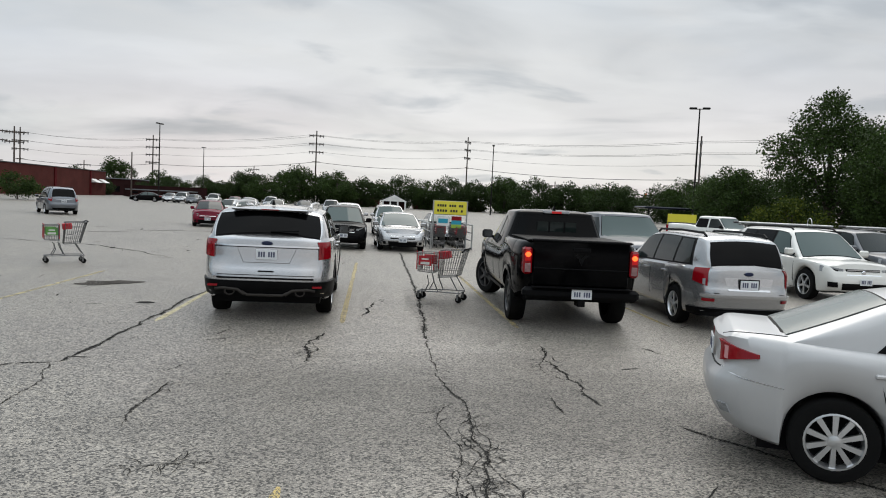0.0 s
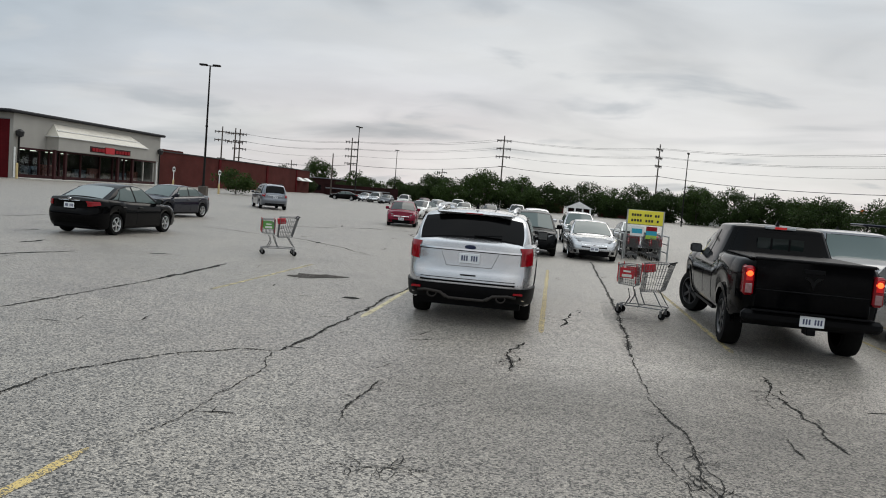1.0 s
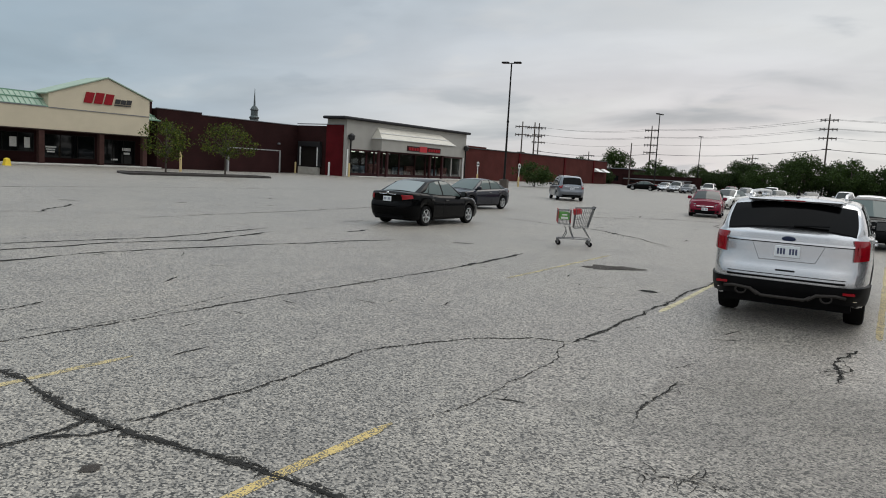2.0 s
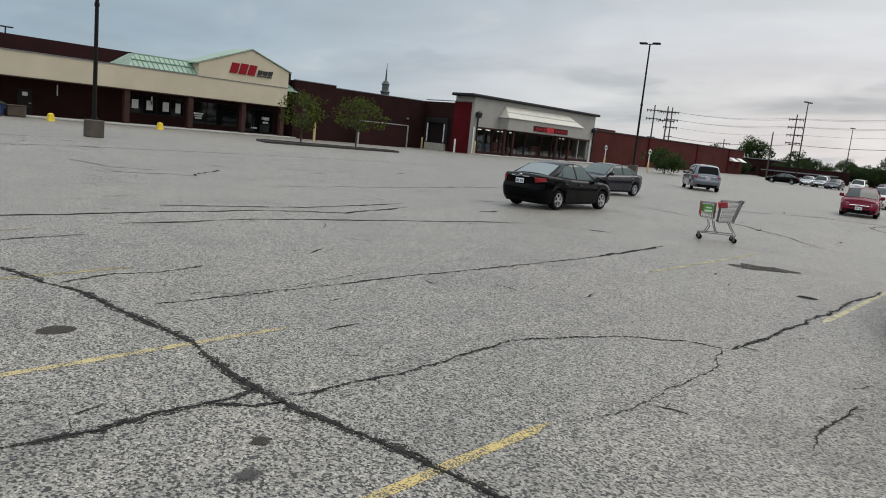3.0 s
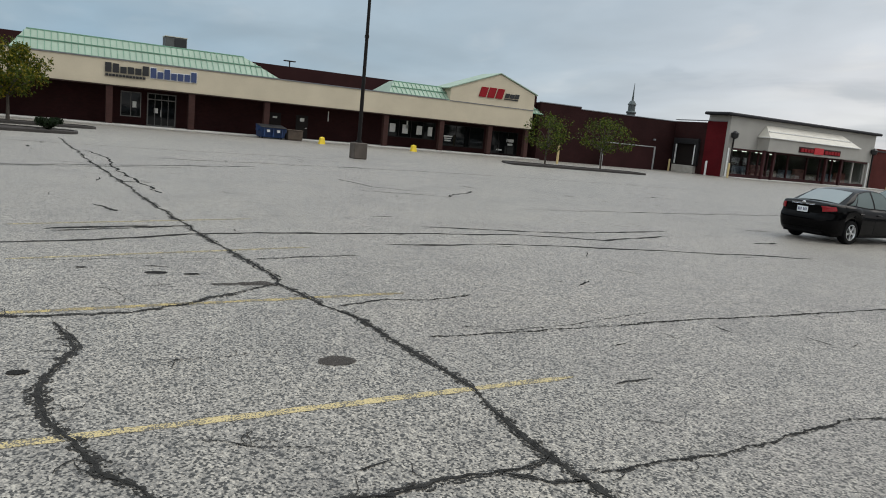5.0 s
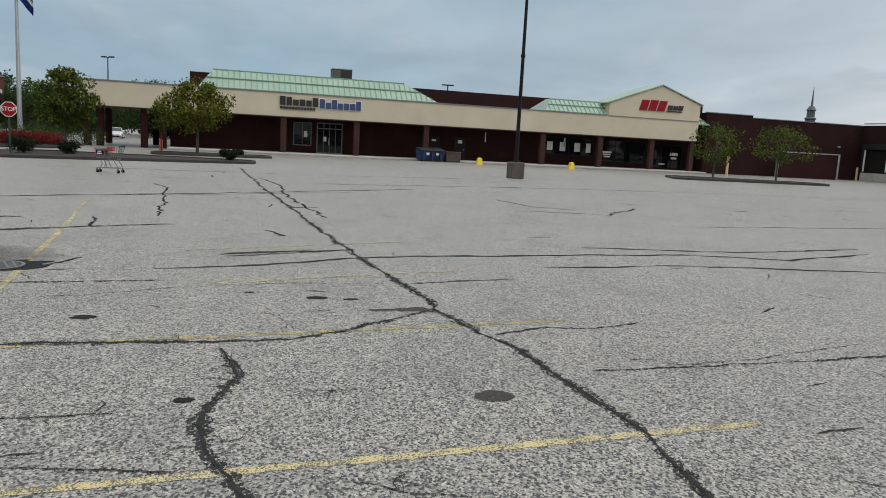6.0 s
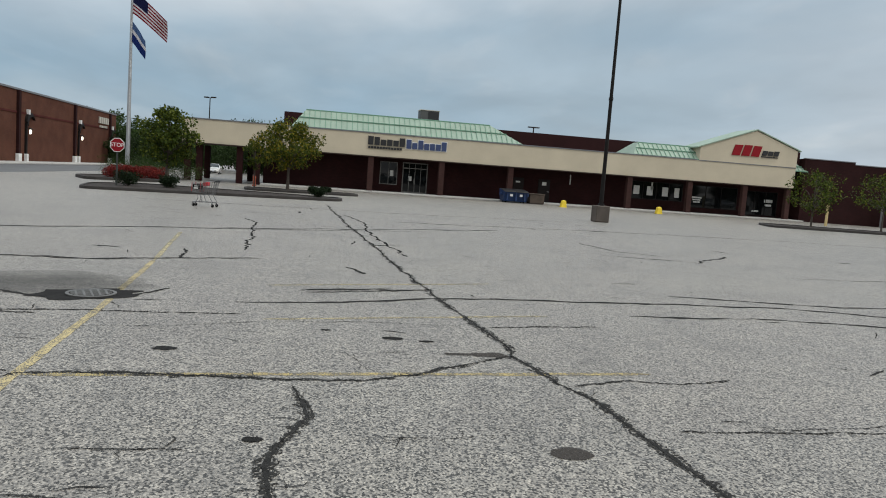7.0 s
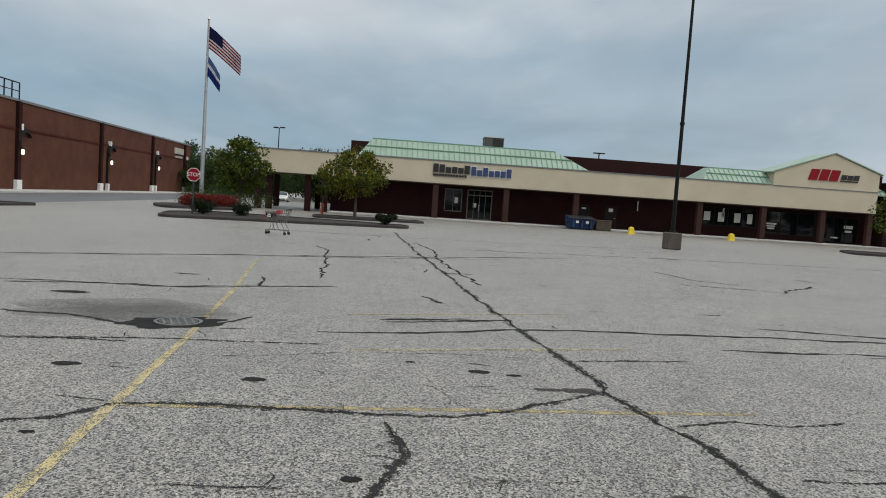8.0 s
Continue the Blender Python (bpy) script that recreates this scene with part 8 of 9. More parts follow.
def utility_pole(x, y, h, arms, turn=0.0, r=0.2, low=True):
    p = thing("utility_pole", pose(x, y, 0, 0, 0, turn), "weathered wooden utility pole with crossarms and insulators", "utility pole", "utility poles")
    part("pole", Geo().tube((0, 0, 0), (0, 0, h), r, r * 0.65, 8), WOOD_POLE, p)
    for i in range(arms):
        z = h - 1.2 - i * 1.9
        arm = part("crossarm", Geo().box(-1.7, 1.7, -0.09, 0.09, z - 0.11, z + 0.11), WOOD_POLE, p)
        for x_ in (-1.6, -0.8, 0.8, 1.6):
            part("insulator", Geo().tube((x_, 0, z - 0.4), (x_, 0, z + 0.25), 0.10, n=6), CAPGREY, arm)
    if low:
        part("bracket", Geo().box(-0.9, 0.9, -0.08, 0.08, h - 7.4, h - 7.2), WOOD_POLE, p)


LINE = [(-75.0, 153.0, 13.0, 2, 30), (-85.5, 177.0, 14.6, 3, 30), (-59.9, 191.0, 15.4, 4, 8), (-17.3, 174.5, 17.2, 3, 0), (18.5, 174.4, 17.6, 3, 60), (52.0, 119.6, 14.9, 3, 70), (95.0, 40.0, 15.0, 3, 80)]
for _x, _y, _h, _n, _t in LINE:
    utility_pole(_x, _y, _h, _n, _t)
utility_pole(-81.2, 159.0, 13.6, 2, 30)
utility_pole(-50.5, 148.4, 8.8, 0, low=False, r=0.17)
utility_pole(-82.0, 204.0, 8.6, 1, low=False)
utility_pole(-44.6, 246.0, 11.0, 2, low=False)
utility_pole(46.0, 200.0, 9.0, 1, low=False)
CABLE = mat("power_cable", (0.05, 0.05, 0.052), 0.6)
for (_x0, _y0, _h0, *_a), (_x1, _y1, _h1, *_b) in zip(LINE[1:], LINE[2:]):
    for _dz, _off in ((1.0, -1.5), (1.0, 1.5), (2.9, -1.5), (2.9, 1.5), (4.8, 0.0), (7.3, 0.0)):
        g = Geo()
        pts = []
        for _i in range(13):
            t = _i / 12
            sag = 4 * 0.9 * t * (1 - t)
            pts.append((lerp(_x0, _x1, t) + _off * 0.3, lerp(_y0, _y1, t) + _off, lerp(_h0 - _dz, _h1 - _dz, t) - sag))
        g.path(pts, 0.024 if _dz < 7 else 0.05, 4)
        solid("power_line", g, CABLE, "dark power cable slung between utility poles", "cable", "power lines")

# traffic lights over the road
tl = thing("traffic_signal", pose(66, 156, 0), "dark mast arm with two red traffic lights", "traffic light")
part("mast", Geo().tube((0, 0, 0), (0, 0, 6.2), 0.15, 0.12), POLE_DARK, tl)
part("arm", Geo().tube((0, 0, 5.4), (-19, 3, 5.6), 0.10, 0.06), POLE_DARK, tl)
for _x in (-9.5, -15.0):
    hd = part("signal_head", Geo().box(_x - 0.22, _x + 0.22, 1.3 - 0.2, 1.7, 4.6, 5.9, 0.05), mat("signal_yellow", (0.25, 0.18, 0.03), 0.6), tl)
    part("red_light", Geo().lathe([(0.0, 0.03), (0.17, 0.02), (0.19, 0)], Matrix.Translation((_x, 1.1, 5.6)) @ pose(0, 0, 0, 90, 0, 0), 12), RED_LIT, hd, "lit red light")

# ---- signs, posts, small things by the shops ----
stop = thing("stop_sign", pose(-41.3, -8.72, 0, 0, 0, 88), "red octagonal stop sign on a post in the island", "road sign")
part("post", Geo().box(-0.04, 0.04, 0.01, 0.06, 0.1, 2.55), mat("dark_sign_post", (0.03, 0.035, 0.03), 0.6), stop)
M_ = Matrix.Translation((0, -0.002, 2.15)) @ pose(0, 0, 0, 90, 0, 0)
OCT = [(math.cos(math.pi / 8 + i * math.pi / 4), math.sin(math.pi / 8 + i * math.pi / 4)) for i in range(8)]
part("plate", Geo().prism([(0.37 * a, 0.37 * b) for a, b in OCT], 0, 0.012, M_), SIGN_WHITE, stop, "white border")
face = part("face", Geo().prism([(0.34 * a, 0.34 * b) for a, b in OCT], 0.012, 0.016, M_), SIGN_RED, stop, "red sign face")


def lettering(text, size, m, material, parent, name="lettering", depth=0.004):
    cu = bpy.data.curves.new(name, "FONT")
    cu.body, cu.size, cu.align_x, cu.align_y, cu.extrude = text, size, "CENTER", "CENTER", depth
    ob = bpy.data.objects.new(name, cu)
    scene.collection.objects.link(ob)
    me = bpy.data.meshes.new_from_object(ob.evaluated_get(bpy.context.evaluated_depsgraph_get()))
    bpy.data.objects.remove(ob)
    me.materials.clear()
    me.materials.append(material)
    o = new(name, me)
    o.matrix_basis, o.parent = m, parent
    return o


lettering("STOP", 0.27, M_ @ Matrix.Translation((0, 0, 0.019)), SIGN_WHITE, stop, "stop_lettering")

fp = thing("flagpole", pose(-68.2, -14.6, 0), "tall grey metal flagpole standing in the flower bed", "flagpole")
part("pole", Geo().tube((0, 0, 0), (0, 0, 15.85), 0.19, 0.09, 12), mat("grey_flagpole", (0.33, 0.345, 0.355), 0.45, 0.2), fp, smooth=50)
part("ball", Geo().lathe([(0, -0.13), (0.09, -0.09), (0.13, 0), (0.09, 0.09), (0, 0.13)], Matrix.Translation((0, 0, 15.95)), 12), ALLOY, fp, smooth=60)
part("base", Geo().tube((0, 0, 0), (0, 0, 0.3), 0.3, 0.2), CAPGREY, fp)
part("halyard", Geo().tube((0.16, 0.05, 1.2), (0.13, 0.05, 15.6), 0.012, n=4), SIGN_WHITE, fp)
CLOTH_R, CLOTH_W, CLOTH_B = mat("flag_red", (0.14, 0.004, 0.011), 0.9, spec=0.1), mat("flag_white", (0.46, 0.45, 0.47), 0.9, spec=0.1), mat("flag_navy", (0.008, 0.010, 0.04), 0.9, spec=0.1)


def cloth(name, top, fly, drop, pieces, label):
    """A flag hanging in folds: pieces are (s0, s1, t0, t1, material) along the fly and down the hoist."""
    fl = thing(name, pose(-68.2, -14.6, 0), label, "flag")

    def at(s, t):
        fold = math.sin(s * 9 + t * 3) * 0.22 * s + math.sin(s * 17 + t * 2) * 0.06 * s
        return (0.15 + fold, 0.12 + s * fly[0], top - t * drop * (1 - 0.1 * s) - (s ** 1.1) * fly[1])
    for s0, s1, t0, t1, m_ in pieces:
        n = max(2, int((s1 - s0) * 16))
        rows = [[at(lerp(s0, s1, i / n), lerp(t0, t1, j / 2)) for j in range(3)] for i in range(n + 1)]
        back = [[(x - 0.012, y, z) for x, y, z in r] for r in rows]
        g = Geo().grid(rows).grid(back)
        part("stripe" if m_ is not CLOTH_B else "canton", g, m_, fl, smooth=60)
    return fl


cloth("national_flag", 15.3, (2.75, 2.3), 1.9, [(0.0 if i > 6 else 0.42, 1.0, i / 13, (i + 1) / 13, CLOTH_R if i % 2 == 0 else CLOTH_W) for i in range(13)] + [(0.0, 0.42, 0, 7 / 13, CLOTH_B)], "red, white and blue striped flag hanging in folds")
cloth("city_flag", 12.75, (1.05, 1.5), 1.7, [(0, 1, 0.0, 0.35, mat("flag_pale_blue", (0.05, 0.09, 0.19), 0.9, spec=0.1)), (0, 1, 0.35, 0.55, CLOTH_W), (0, 1, 0.55, 1.0, mat("flag_blue", (0.008, 0.02, 0.10), 0.9, spec=0.1))], "blue and white flag hanging limp")

# skip, bins and bollards in front of the strip
dm = thing("dumpster", pose(-62.6, 18.0, 0.0), "blue steel dumpster in front of the shops", "dumpster")
BLUE_ST = mat("blue_painted_steel", (0.012, 0.038, 0.12), 0.55, var=0.3, scale=2)
part("body", Geo().add([(-0.7, -1.0, 0.12), (0.55, -1.0, 0.12), (0.55, 1.0, 0.12), (-0.7, 1.0, 0.12), (-0.75, -1.1, 1.15), (0.85, -1.1, 0.95), (0.85, 1.1, 0.95), (-0.75, 1.1, 1.15)],
                       [(0, 1, 2, 3), (4, 5, 6, 7), (0, 1, 5, 4), (1, 2, 6, 5), (2, 3, 7, 6), (3, 0, 4, 7)]), BLUE_ST, dm)
for _y in (-0.75, 0.0, 0.75):
    part("rib", Geo().box(0.6, 0.86, _y - 0.06, _y + 0.06, 0.2, 0.9), BLUE_ST, dm)
for _y in (-0.55, 0.55):
    part("lid", Geo().box(-0.8, 0.9, _y - 0.53, _y + 0.53, 1.0, 1.06, 0.02, pose(0, 0, 0.02, 0, 7, 0)), SIGN_BLACK, dm, "black plastic lid")
for _s in (-1, 1):
    part("lift_pocket", Geo().box(-0.3, 0.5, _s * 1.08, _s * 1.2, 0.6, 0.8, 0.02), BLUE_ST, dm)
    part("label_plate", Geo().box(0.862, 0.87, _s * 0.3, _s * 0.55, 0.55, 0.75), SIGN_WHITE, dm)
for _x in (-0.5, 0.4):
    for _y in (-0.8, 0.8):
        part("castor", Geo().tube((_x, _y - 0.04, 0.07), (_x, _y + 0.04, 0.07), 0.07), RUBBER, dm)
bx = thing("steel_crate", pose(-62.7, 20.0, 0), "low brown steel crate beside the dumpster", "crate")
part("body", Geo().box(-0.5, 0.5, -0.65, 0.65, 0.08, 0.85, 0.04), mat("brown_crate", (0.07, 0.05, 0.035), 0.8, var=0.3), bx)
part("rim", Geo().box(-0.54, 0.54, -0.69, 0.69, 0.82, 0.9, 0.02), mat("brown_crate", (0.07, 0.05, 0.035)), bx)
for _x in (-0.4, 0.4):
    part("skid", Geo().box(_x - 0.06, _x + 0.06, -0.6, 0.6, 0, 0.09), WOOD_POLE, bx)


def yellow_block(x, y):
    b = thing("bollard_block", pose(x, y, 0), "yellow painted tapered concrete block", "bollard", "yellow blocks")
    prof = [(r * 0.68, z * 0.68) for r, z in ((0.0, 0.0), (0.42, 0.0), (0.38, 0.15), (0.28, 0.75), (0.22, 0.80), (0.0, 0.80))]
    part("block", Geo().lathe([(r * 1.2, z) for r, z in prof], pose(0, 0, 0, 0, 0, 45), 4), YELLOW_CONC, b)
    part("cap", Geo().lathe([(0.15, 0.54), (0.10, 0.575), (0.0, 0.59)], pose(0, 0, 0, 0, 0, 45), 8), YELLOW_CONC, b)


yellow_block(-59.0, 21.25)
yellow_block(-58.8, 29.55)
for _x, _y, _h, _m in ((-56.5, 43.5, 1.7, mat("cream_bollard", (0.55, 0.42, 0.2), 0.7)), (-58.2, 65.3, 1.5, SIGN_WHITE), (-63.7, 65.4, 1.3, mat("cream_bollard", (0.55, 0.42, 0.2))), (-55.3, 65.5, 1.5, mat("cream_bollard", (0.55, 0.42, 0.2)))):
    bo = thing("pipe_bollard", pose(_x, _y, 0), "pale painted pipe bollard", "bollard", "pipe bollards")
    part("pipe", Geo().tube((0, 0, 0), (0, 0, _h), 0.11, n=12), _m, bo, smooth=50)
    part("cap", Geo().lathe([(0.11, 0), (0.08, 0.06), (0, 0.09)], Matrix.Translation((0, 0, _h)), 12), _m, bo, smooth=50)
for _x, _y in ((-44.8, 76.8), (-38.0, 74.4)):
    sg = thing("parking_sign", pose(_x, _y, 0, 0, 0, 45), "small white parking sign on a post", "road sign", "parking signs")
    part("post", Geo().tube((0, 0, 0), (0, 0, 2.6), 0.05), SIGN_WHITE, sg)
    part("foot", Geo().tube((0, 0, 0), (0, 0, 1.1), 0.11), mat("cream_bollard", (0.55, 0.42, 0.2)), sg)
    part("plate", Geo().box(-0.15, 0.15, -0.07, -0.05, 2.05, 2.5, 0.01), SIGN_WHITE, sg)
    part("sign_bar", Geo().box(-0.1, 0.1, -0.08, -0.071, 2.2, 2.4), SIGN_BLACK, sg)
hy = thing("hydrant", pose(-59.8, -3.4, 0), "small orange fire hydrant on the kerb", "hydrant")
part("barrel", Geo().lathe([(0.16, 0), (0.16, 0.08), (0.11, 0.1), (0.11, 0.6), (0.14, 0.62), (0.12, 0.75), (0.0, 0.85)], Matrix(), 12), mat("hydrant_orange", (0.30, 0.06, 0.025), 0.6), hy, smooth=40)
part("outlet", Geo().tube((-0.2, 0, 0.45), (0.2, 0, 0.45), 0.06), mat("hydrant_orange", (0.5, 0.12, 0.04)), hy)

# low buildings beyond the trees
hs = thing("gabled_kiosk", pose(1.2, 138, 0), "small white gabled porch building", "building")
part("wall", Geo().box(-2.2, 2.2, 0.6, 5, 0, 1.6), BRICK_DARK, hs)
part("gable", Geo().prism([(-2.5, 1.55), (2.5, 1.55), (0, 2.75)], -0.1, 0.3, pose(0, 0, 0, 90, 0, 0)), SIGN_WHITE, hs)
part("roof", Geo().add([(-2.7, -0.2, 1.5), (0, -0.2, 2.85), (2.7, -0.2, 1.5), (-2.7, 5, 1.5), (0, 5, 2.85), (2.7, 5, 1.5)], [(0, 1, 4, 3), (1, 2, 5, 4), (0, 3, 5, 2), (0, 2, 1), (3, 4, 5)]), CAPGREY, hs)
for _x in (-2.1, -0.7, 0.7, 2.1):
    part("post", Geo().box(_x - 0.14, _x + 0.14, -0.3, 0.0, 0, 1.6), SIGN_WHITE, hs)
part("window", Geo().box(-1.0, 1.0, 0.56, 0.6, 0.5, 1.4), SHOPGLASS, hs)
for _x, _y, _w, _h, _m, _l in ((-9, 172, 14, 2.6, BRICK_FAR, "low red brick building beyond trees"), (14, 168, 16, 2.4, BRICK_FAR, "low red brick building beyond trees"), (34, 172, 10, 2.4, SIGN_WHITE, "low white building beyond trees"),
                               (48, 165, 3.0, 6.0, BRICK_FAR, "brick chimney block beyond trees"), (-37, 182, 10, 3.6, BRICK_FAR, "low brick house beyond trees"), (-62, 168, 12, 3.6, ROOFDARK, "dark building on the hillside beyond trees"), (-46, 150, 12, 1.4, BRICK_DARK, "low dark retaining wall")):
    hb = thing("distant_building", pose(_x, _y, 0), _l, "building")
    part("wall", Geo().box(-_w / 2, _w / 2, 0, 8, 0, _h), _m, hb)
    part("parapet", Geo().box(-_w / 2 - 0.2, _w / 2 + 0.2, -0.15, 8, _h, _h + 0.2), CAPGREY, hb)
    for _i in range(max(1, int(_w / 3))):
        wx = -_w / 2 + 1.2 + _i * 3
        if wx + 1 < _w / 2:
            part("window", Geo().box(wx, wx + 1.1, -0.05, 0.0, 0.8, min(2.0, _h - 0.3)), SHOPGLASS, hb)
gz = thing("gazebo_canopy", pose(40, 88, 0), "long dark blue canopy shelter by the trees", "shelter")
part("canopy", Geo().box(-9, 9, -2, 2, 2.2, 2.5, 0.1), NAVY, gz)
for _i in range(7):
    part("post", Geo().tube((-8.5 + _i * 2.8, -1.8, 0), (-8.5 + _i * 2.8, -1.8, 2.2), 0.08), POLE_DARK, gz)

# ---- trees and planting ----
BARK = mat("grey_bark", (0.075, 0.062, 0.05), 0.95, var=0.35, scale=4, fine=30, bump=0.6, bscale=30)
LEAF = leaf_mat("green_leaves", (0.048, 0.074, 0.010), (0.14, 0.158, 0.02))
LEAF_MID = leaf_mat("warm_green_leaves", (0.062, 0.086, 0.010), (0.24, 0.185, 0.016))
LEAF_DARK = leaf_mat("dark_leaves", (0.033, 0.058, 0.013))
LEAF_FAR = leaf_mat("distant_leaves", (0.027, 0.047, 0.012))
LEAF_CLIPPED = leaf_mat("clipped_dark_leaves", (0.012, 0.023, 0.008))
FLOWER = leaf_mat("red_flowers", (0.13, 0.014, 0.012), (0.24, 0.03, 0.02))


def leaf_cloud(seed, clumps, per, size, spread, squash=0.75, hang=0.3):
    """Leaves scattered about clump centres; each leaf a folded blade."""
    rs = np.random.RandomState(seed)
    n = len(clumps) * per
    c = np.repeat(np.array([(x, y, z) for x, y, z, _ in clumps]), per, 0)
    rad = np.repeat(np.array([r for *_, r in clumps]), per) * spread
    d = rs.normal(size=(n, 3))
    d /= np.linalg.norm(d, axis=1)[:, None]
    p = c + d * (rad * rs.uniform(0.35, 1.0, n) ** 0.6)[:, None] * np.array([1, 1, squash])
    a = rs.normal(size=(n, 3)) + np.array([0, 0, -hang])
    a /= np.linalg.norm(a, axis=1)[:, None]
    b = np.cross(a, rs.normal(size=(n, 3)))
    b /= np.linalg.norm(b, axis=1)[:, None]
    nrm = np.cross(a, b)
    s = size * rs.uniform(0.6, 1.3, n)[:, None]
    v = np.stack([p, p + a * s * 0.5 + b * s * 0.32 + nrm * s * 0.08, p + a * s, p + a * s * 0.5 - b * s * 0.32 + nrm * s * 0.08], 1).reshape(-1, 3)
    g = Geo()
    g.v = [tuple(q) for q in v.tolist()]
    g.f = [(4 * i, 4 * i + 1, 4 * i + 2, 4 * i + 3) for i in range(n)]
    return g


def make_tree(name, m, h, crown_w, crown_z0, label, seed, leaf, nclump=60, per=90, size=0.16, trunk_r=0.09, group="", lean=0.0, cone=0.35):
    """A tapered trunk with limbs that reach into a loose crown of clumps."""
    rnd = random.Random(seed)
    t = thing(name, m, label, "tree", group)
    zc = (h + crown_z0) / 2
    clumps = []
    for i in range(nclump):
        for _ in range(40):
            x, y, z = (rnd.uniform(-1, 1) for _k in range(3))
            if x * x + y * y + z * z < 1 and x * x + y * y + z * z > 0.12:
                break
        taper = 1 - cone * max(0, z) - 0.25 * max(0, -z)
        irr = 1 + 0.3 * noise.noise((x * 1.6 + seed, y * 1.6, z * 1.6))
        clumps.append((x * crown_w / 2 * taper * irr, y * crown_w / 2 * taper * irr, zc + z * (h - crown_z0) / 2 * irr, crown_w * rnd.uniform(0.07, 0.14)))
    g = Geo()
    top = (lean * 0.6, 0, zc + (h - crown_z0) * 0.25)
    g.path([(0, 0, -0.05), (lean * 0.1, 0, crown_z0 * 0.5), (lean * 0.3, 0, crown_z0), top], [trunk_r * 1.35, trunk_r, trunk_r * 0.85, trunk_r * 0.3], 8)
    for x, y, z, r in clumps[:: max(1, nclump // 16)]:
        z0 = crown_z0 * 0.9 + (z - crown_z0) * 0.35
        g.path([(lean * 0.3, 0, z0), (x * 0.45, y * 0.45, lerp(z0, z, 0.6)), (x, y, z)], [trunk_r * 0.5, trunk_r * 0.28, trunk_r * 0.1], 5)
    part("trunk", g, BARK, t, smooth=60)
    part("crown", leaf_cloud(seed, clumps, per, size, 1.15), leaf, t)
    return t


make_tree("young_tree", pose(-45.5, -7.1, 0.1), 4.85, 3.7, 1.25, "young broadleaf tree with a loose green crown in the island", 3, LEAF, 56, 95, 0.18, cone=0.62)
make_tree("young_tree", pose(-51.8, -0.6, 0.1), 4.7, 4.7, 1.25, "young broadleaf tree turning amber at the top", 5, LEAF_MID, 70, 95, 0.18, lean=0.2, cone=0.5)
make_tree("young_tree", pose(-48.5, 36.1, 0.1), 4.15, 4.1, 1.2, "young broadleaf tree with a thin crown in the island", 8, LEAF, 40, 46, 0.17, trunk_r=0.06)
make_tree("young_tree", pose(-47.2, 40.7, 0.1), 4.05, 5.0, 1.3, "young broadleaf tree with a thin crown in the island", 11, LEAF, 42, 46, 0.17, trunk_r=0.06)
make_tree("young_tree", pose(-38.8, 80.2, 0.0), 2.7, 5.6, 0.4, "bushy green tree beside the brick building", 14, LEAF_DARK, 60, 60, 0.22, trunk_r=0.08)
make_tree("young_tree", pose(-53.5, -2.9, 0.1), 3.2, 1.8, 1.0, "thin sapling at the end of the island", 15, LEAF, 24, 50, 0.14, trunk_r=0.04)
# tall trees at the edge of the lot
make_tree("tall_tree", pose(34.4, 55.0, 0), 11.3, 10.0, 1.0, "tall dense broadleaf tree at the edge of the lot", 21, LEAF_DARK, 150, 190, 0.21, trunk_r=0.3, cone=0.6)
make_tree("tall_tree", pose(33.6, 44.5, 0), 8.6, 9.5, 0.8, "dense dark green tree at the edge of the lot", 22, LEAF_DARK, 130, 170, 0.21, trunk_r=0.28)
make_tree("tall_tree", pose(38.5, 51.0, 0), 9.6, 9.0, 0.8, "dense dark green tree at the edge of the lot", 23, LEAF_DARK, 120, 160, 0.21, trunk_r=0.28)
make_tree("tall_tree", pose(30.8, 62.5, 0), 5.8, 7.5, 0.4, "broad low tree beneath the taller ones", 24, LEAF_DARK, 110, 140, 0.21, trunk_r=0.2)
make_tree("low_tree", pose(29.0, 50.5, 0), 3.2, 5.5, 0.2, "bright green shrubby tree before the tall ones", 25, LEAF, 70, 80, 0.2, trunk_r=0.08)
# tree belt along the road: a few shapes, copied
belt = [make_tree("belt_tree", pose(-31, 162, 0), 6.2, 9.5, 0.2, "distant broadleaf tree in a belt along the road", 31, LEAF_FAR, 80, 120, 0.34, trunk_r=0.22, group="tree belt"),
        make_tree("belt_tree", pose(-19, 160, 0), 8.0, 9.5, 0.2, "distant broadleaf tree in a belt along the road", 32, LEAF_DARK, 80, 120, 0.34, trunk_r=0.22, group="tree belt"),
        make_tree("belt_tree", pose(2.5, 164, 0), 7.2, 11.0, 0.2, "distant broadleaf tree in a belt along the road", 33, LEAF_FAR, 90, 120, 0.34, trunk_r=0.22, group="tree belt"),
        make_tree("belt_tree", pose(-11, 158, 0), 6.6, 10.0, 0.2, "distant broadleaf tree in a belt along the road", 34, LEAF_DARK, 85, 120, 0.34, trunk_r=0.22, group="tree belt")]
_rb = random.Random(77)
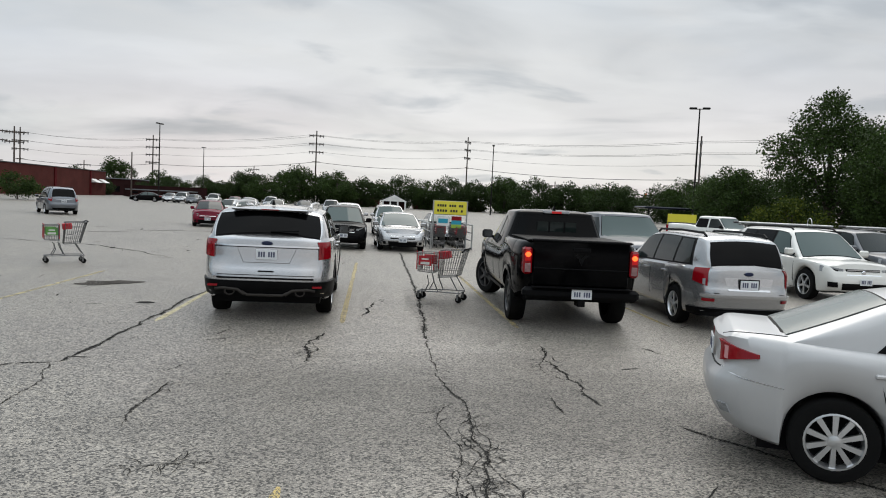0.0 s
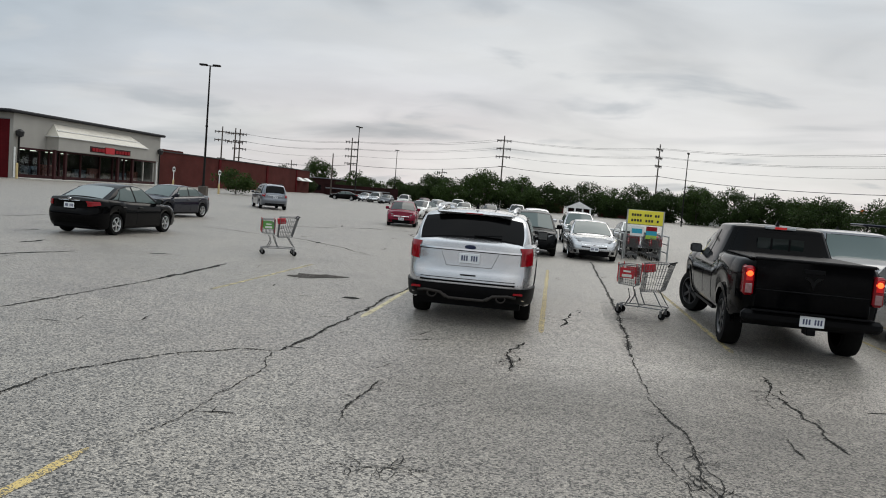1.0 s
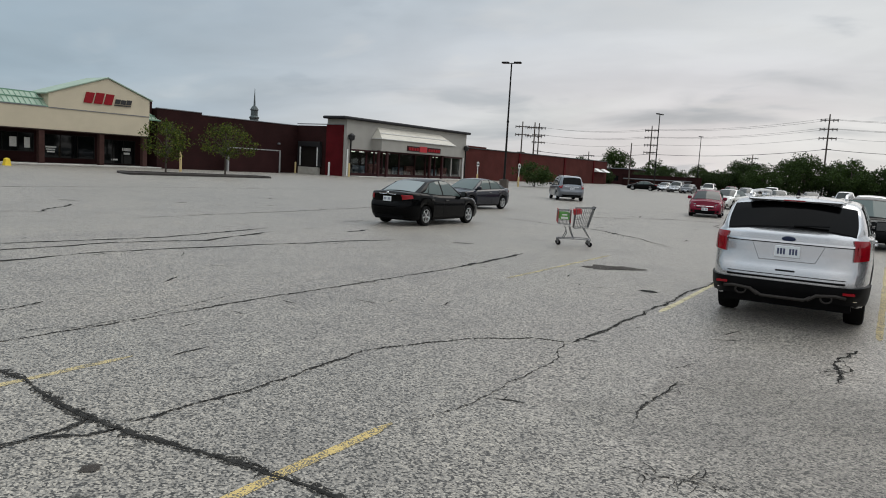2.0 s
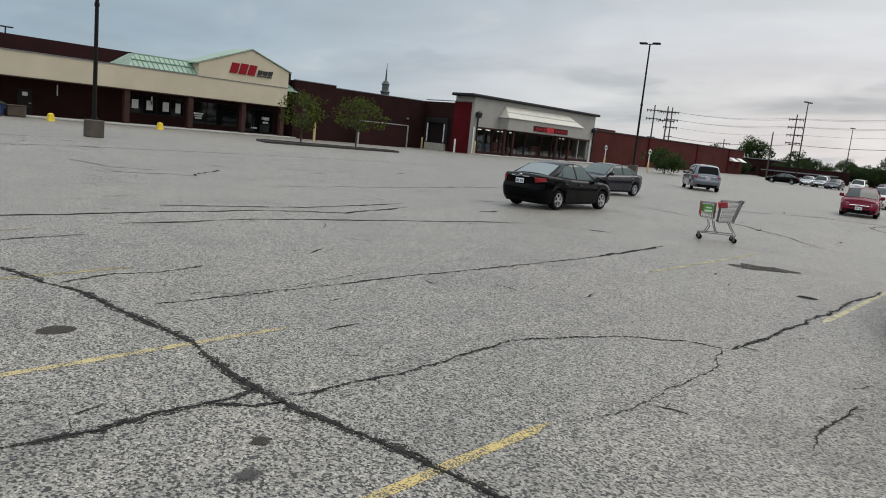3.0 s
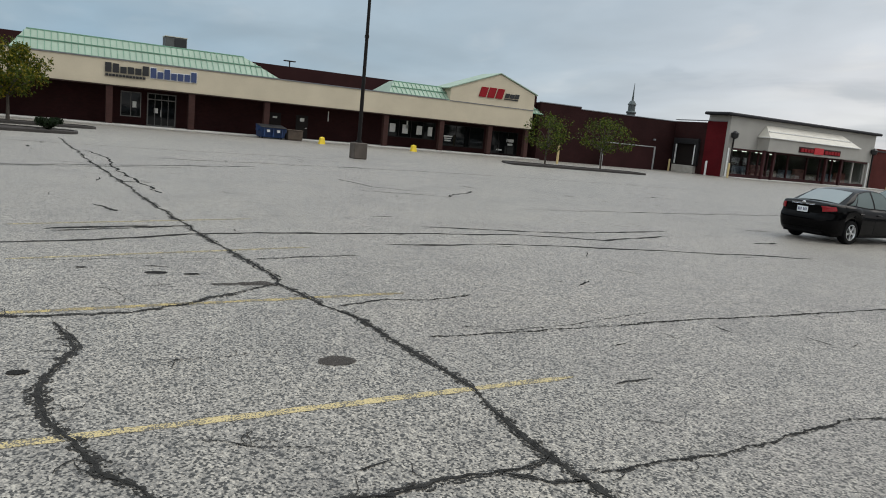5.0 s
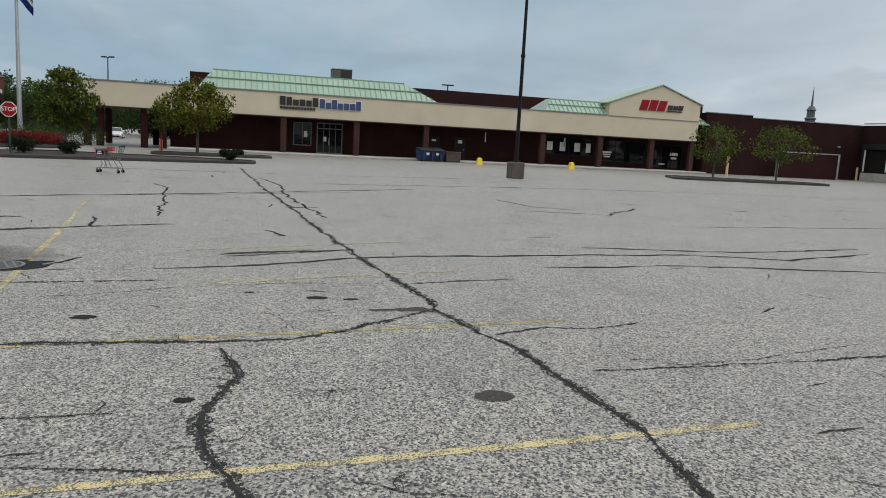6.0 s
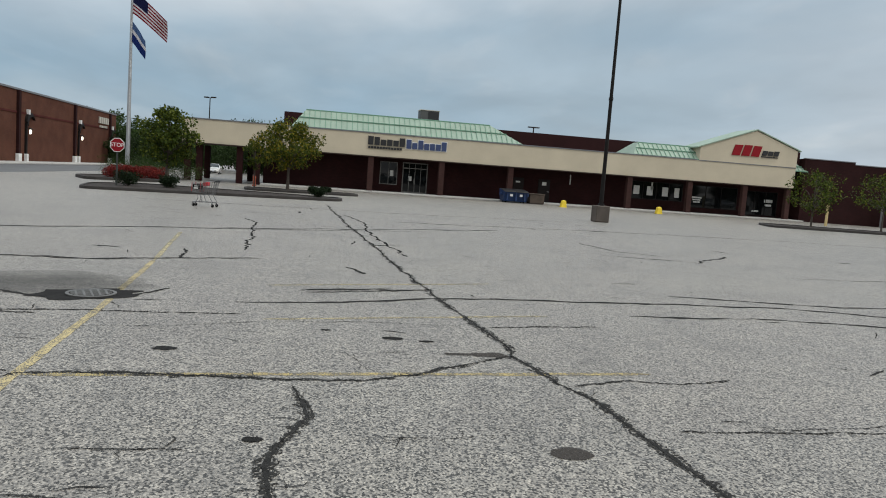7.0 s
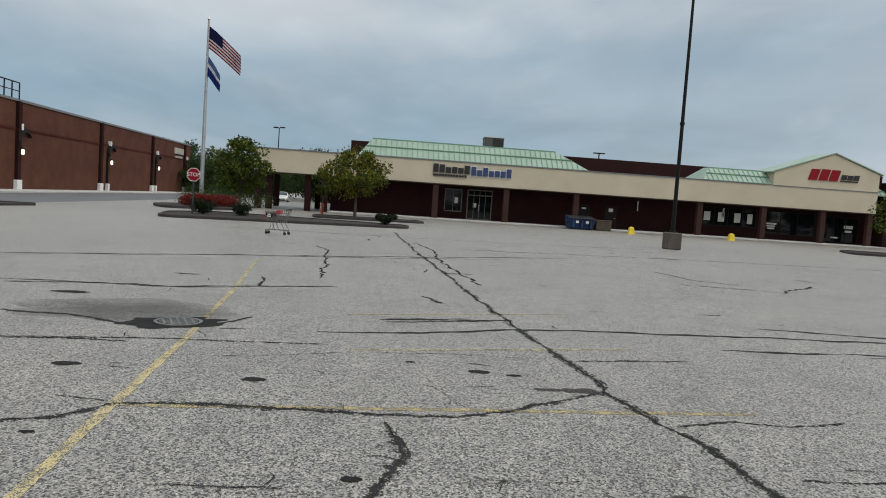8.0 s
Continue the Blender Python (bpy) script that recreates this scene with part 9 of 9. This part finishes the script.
for _x, _y, _k, _s in ((-26, 155, 3, 0.8), (-14, 166, 0, 1.0), (-5.5, 160, 0, 0.95), (-23, 168, 1, 0.9), (8, 160, 3, 0.85), (13.5, 158, 2, 0.95), (19, 162, 0, 0.95), (25, 156, 1, 0.9), (31, 150, 2, 1.0), (27, 168, 3, 1.15), (37, 148, 0, 1.0), (43, 152, 1, 0.9),
                       (44, 134, 3, 0.95), (40, 128, 0, 0.95), (47, 121, 2, 0.85), (45, 108, 3, 0.9), (52, 112, 1, 0.9), (44, 96, 0, 0.85), (40, 84, 3, 0.9), (50, 90, 2, 1.0), (58, 80, 1, 1.2), (60, 130, 2, 1.1), (36, 74, 0, 0.7), (56, 64, 2, 1.3),
                       (-52, 160, 0, 0.45), (-60, 160, 2, 0.42), (-50, 176, 2, 0.7), (-45, 182, 1, 0.65), (-57, 186, 3, 0.9), (-40, 176, 0, 0.68), (-36, 170, 3, 0.6), (-66, 182, 1, 1.0), (-74, 178, 2, 0.8), (-37, 160, 0, 0.55), (41, 63, 0, 0.75), (47, 58, 3, 0.9), (48, 40, 1, 1.2), (56, 30, 2, 1.2), (62, 48, 3, 1.3), (44, 26, 0, 1.1)):
    _q = copy_thing(belt[_k], pose(_x * PLAN, _y * PLAN, 0, 0, 0, _rb.uniform(0, 360)))
    _s *= PLAN
    _q.scale = (_s, _s, _s * _rb.uniform(0.92, 1.08))
# woods behind the shops
for _x, _y, _k, _s in ((-128, -34, 1, 0.98), (-140, -40, 2, 1.3), (-150, -36, 3, 1.3), (-134, -25, 0, 0.95), (-150, -20, 2, 1.2), (-128, -19, 3, 0.95), (-140, -12, 1, 1.15), (-150, -4, 2, 1.2), (-118, -8, 0, 1.0), (-135, -2, 3, 1.1), (-160, 4, 0, 1.2), (-122, -27, 2, 0.75), (-145, 8, 1, 1.0), (-112, -2, 3, 0.9), (-116, -20, 1, 0.8), (-113, -14.5, 2, 0.6)):
    _q = copy_thing(belt[_k], pose(_x * PLAN, _y * PLAN, 0, 0, 0, _rb.uniform(0, 360)))
    _q.scale = (_s * PLAN,) * 3


def shrub(x, y, r, h, label, seed, leaf=LEAF_CLIPPED, z=0.1):
    s = thing("shrub", pose(x, y, z), label, "shrub")
    rnd = random.Random(seed)
    cl = [(rnd.uniform(-r, r) * 0.7, rnd.uniform(-r, r) * 0.7, rnd.uniform(0.25, 0.85) * h, r * 0.42) for _ in range(16)]
    st = Geo()
    for x_, y_, z_, _r in cl[:8]:
        st.path([(0, 0, 0), (x_ * 0.5, y_ * 0.5, z_ * 0.5), (x_, y_, z_)], [0.03, 0.02, 0.01], 5)
    part("stem", st, BARK, s)
    part("foliage", leaf_cloud(seed, cl, 130, 0.085, 1.1), leaf, s)


shrub(-41.9, -8.3, 0.62, 0.85, "clipped dark green shrub in the island", 41)
shrub(-42.3, -6.3, 0.5, 0.75, "clipped dark green shrub in the island", 42)
shrub(-43.3, 1.3, 0.5, 0.55, "small dark shrub at the tip of the island", 43)
shrub(-52.2, 1.9, 0.36, 0.38, "small dark shrub in the island", 44)
for _i in range(9):
    _r = random.Random(600 + _i)
    shrub(-52.4 - 4.4 * _r.random(), -9.4 - 2.4 * _r.random(), 0.85, 0.72, "mound of red flowering plants in the raised bed", 50 + _i, FLOWER, 0.15)
for _x, _y, _r, _h in ((-60.5, -11, 1.6, 1.6), (-62, -9, 1.5, 1.3), (-66, -12.5, 2.0, 2.0), (-62.5, -13.5, 1.8, 1.4)):
    shrub(_x, _y, _r, _h, "grey-green ornamental shrub by the breezeway", int(_r * 100 + _h * 10), LEAF_DARK, 0)
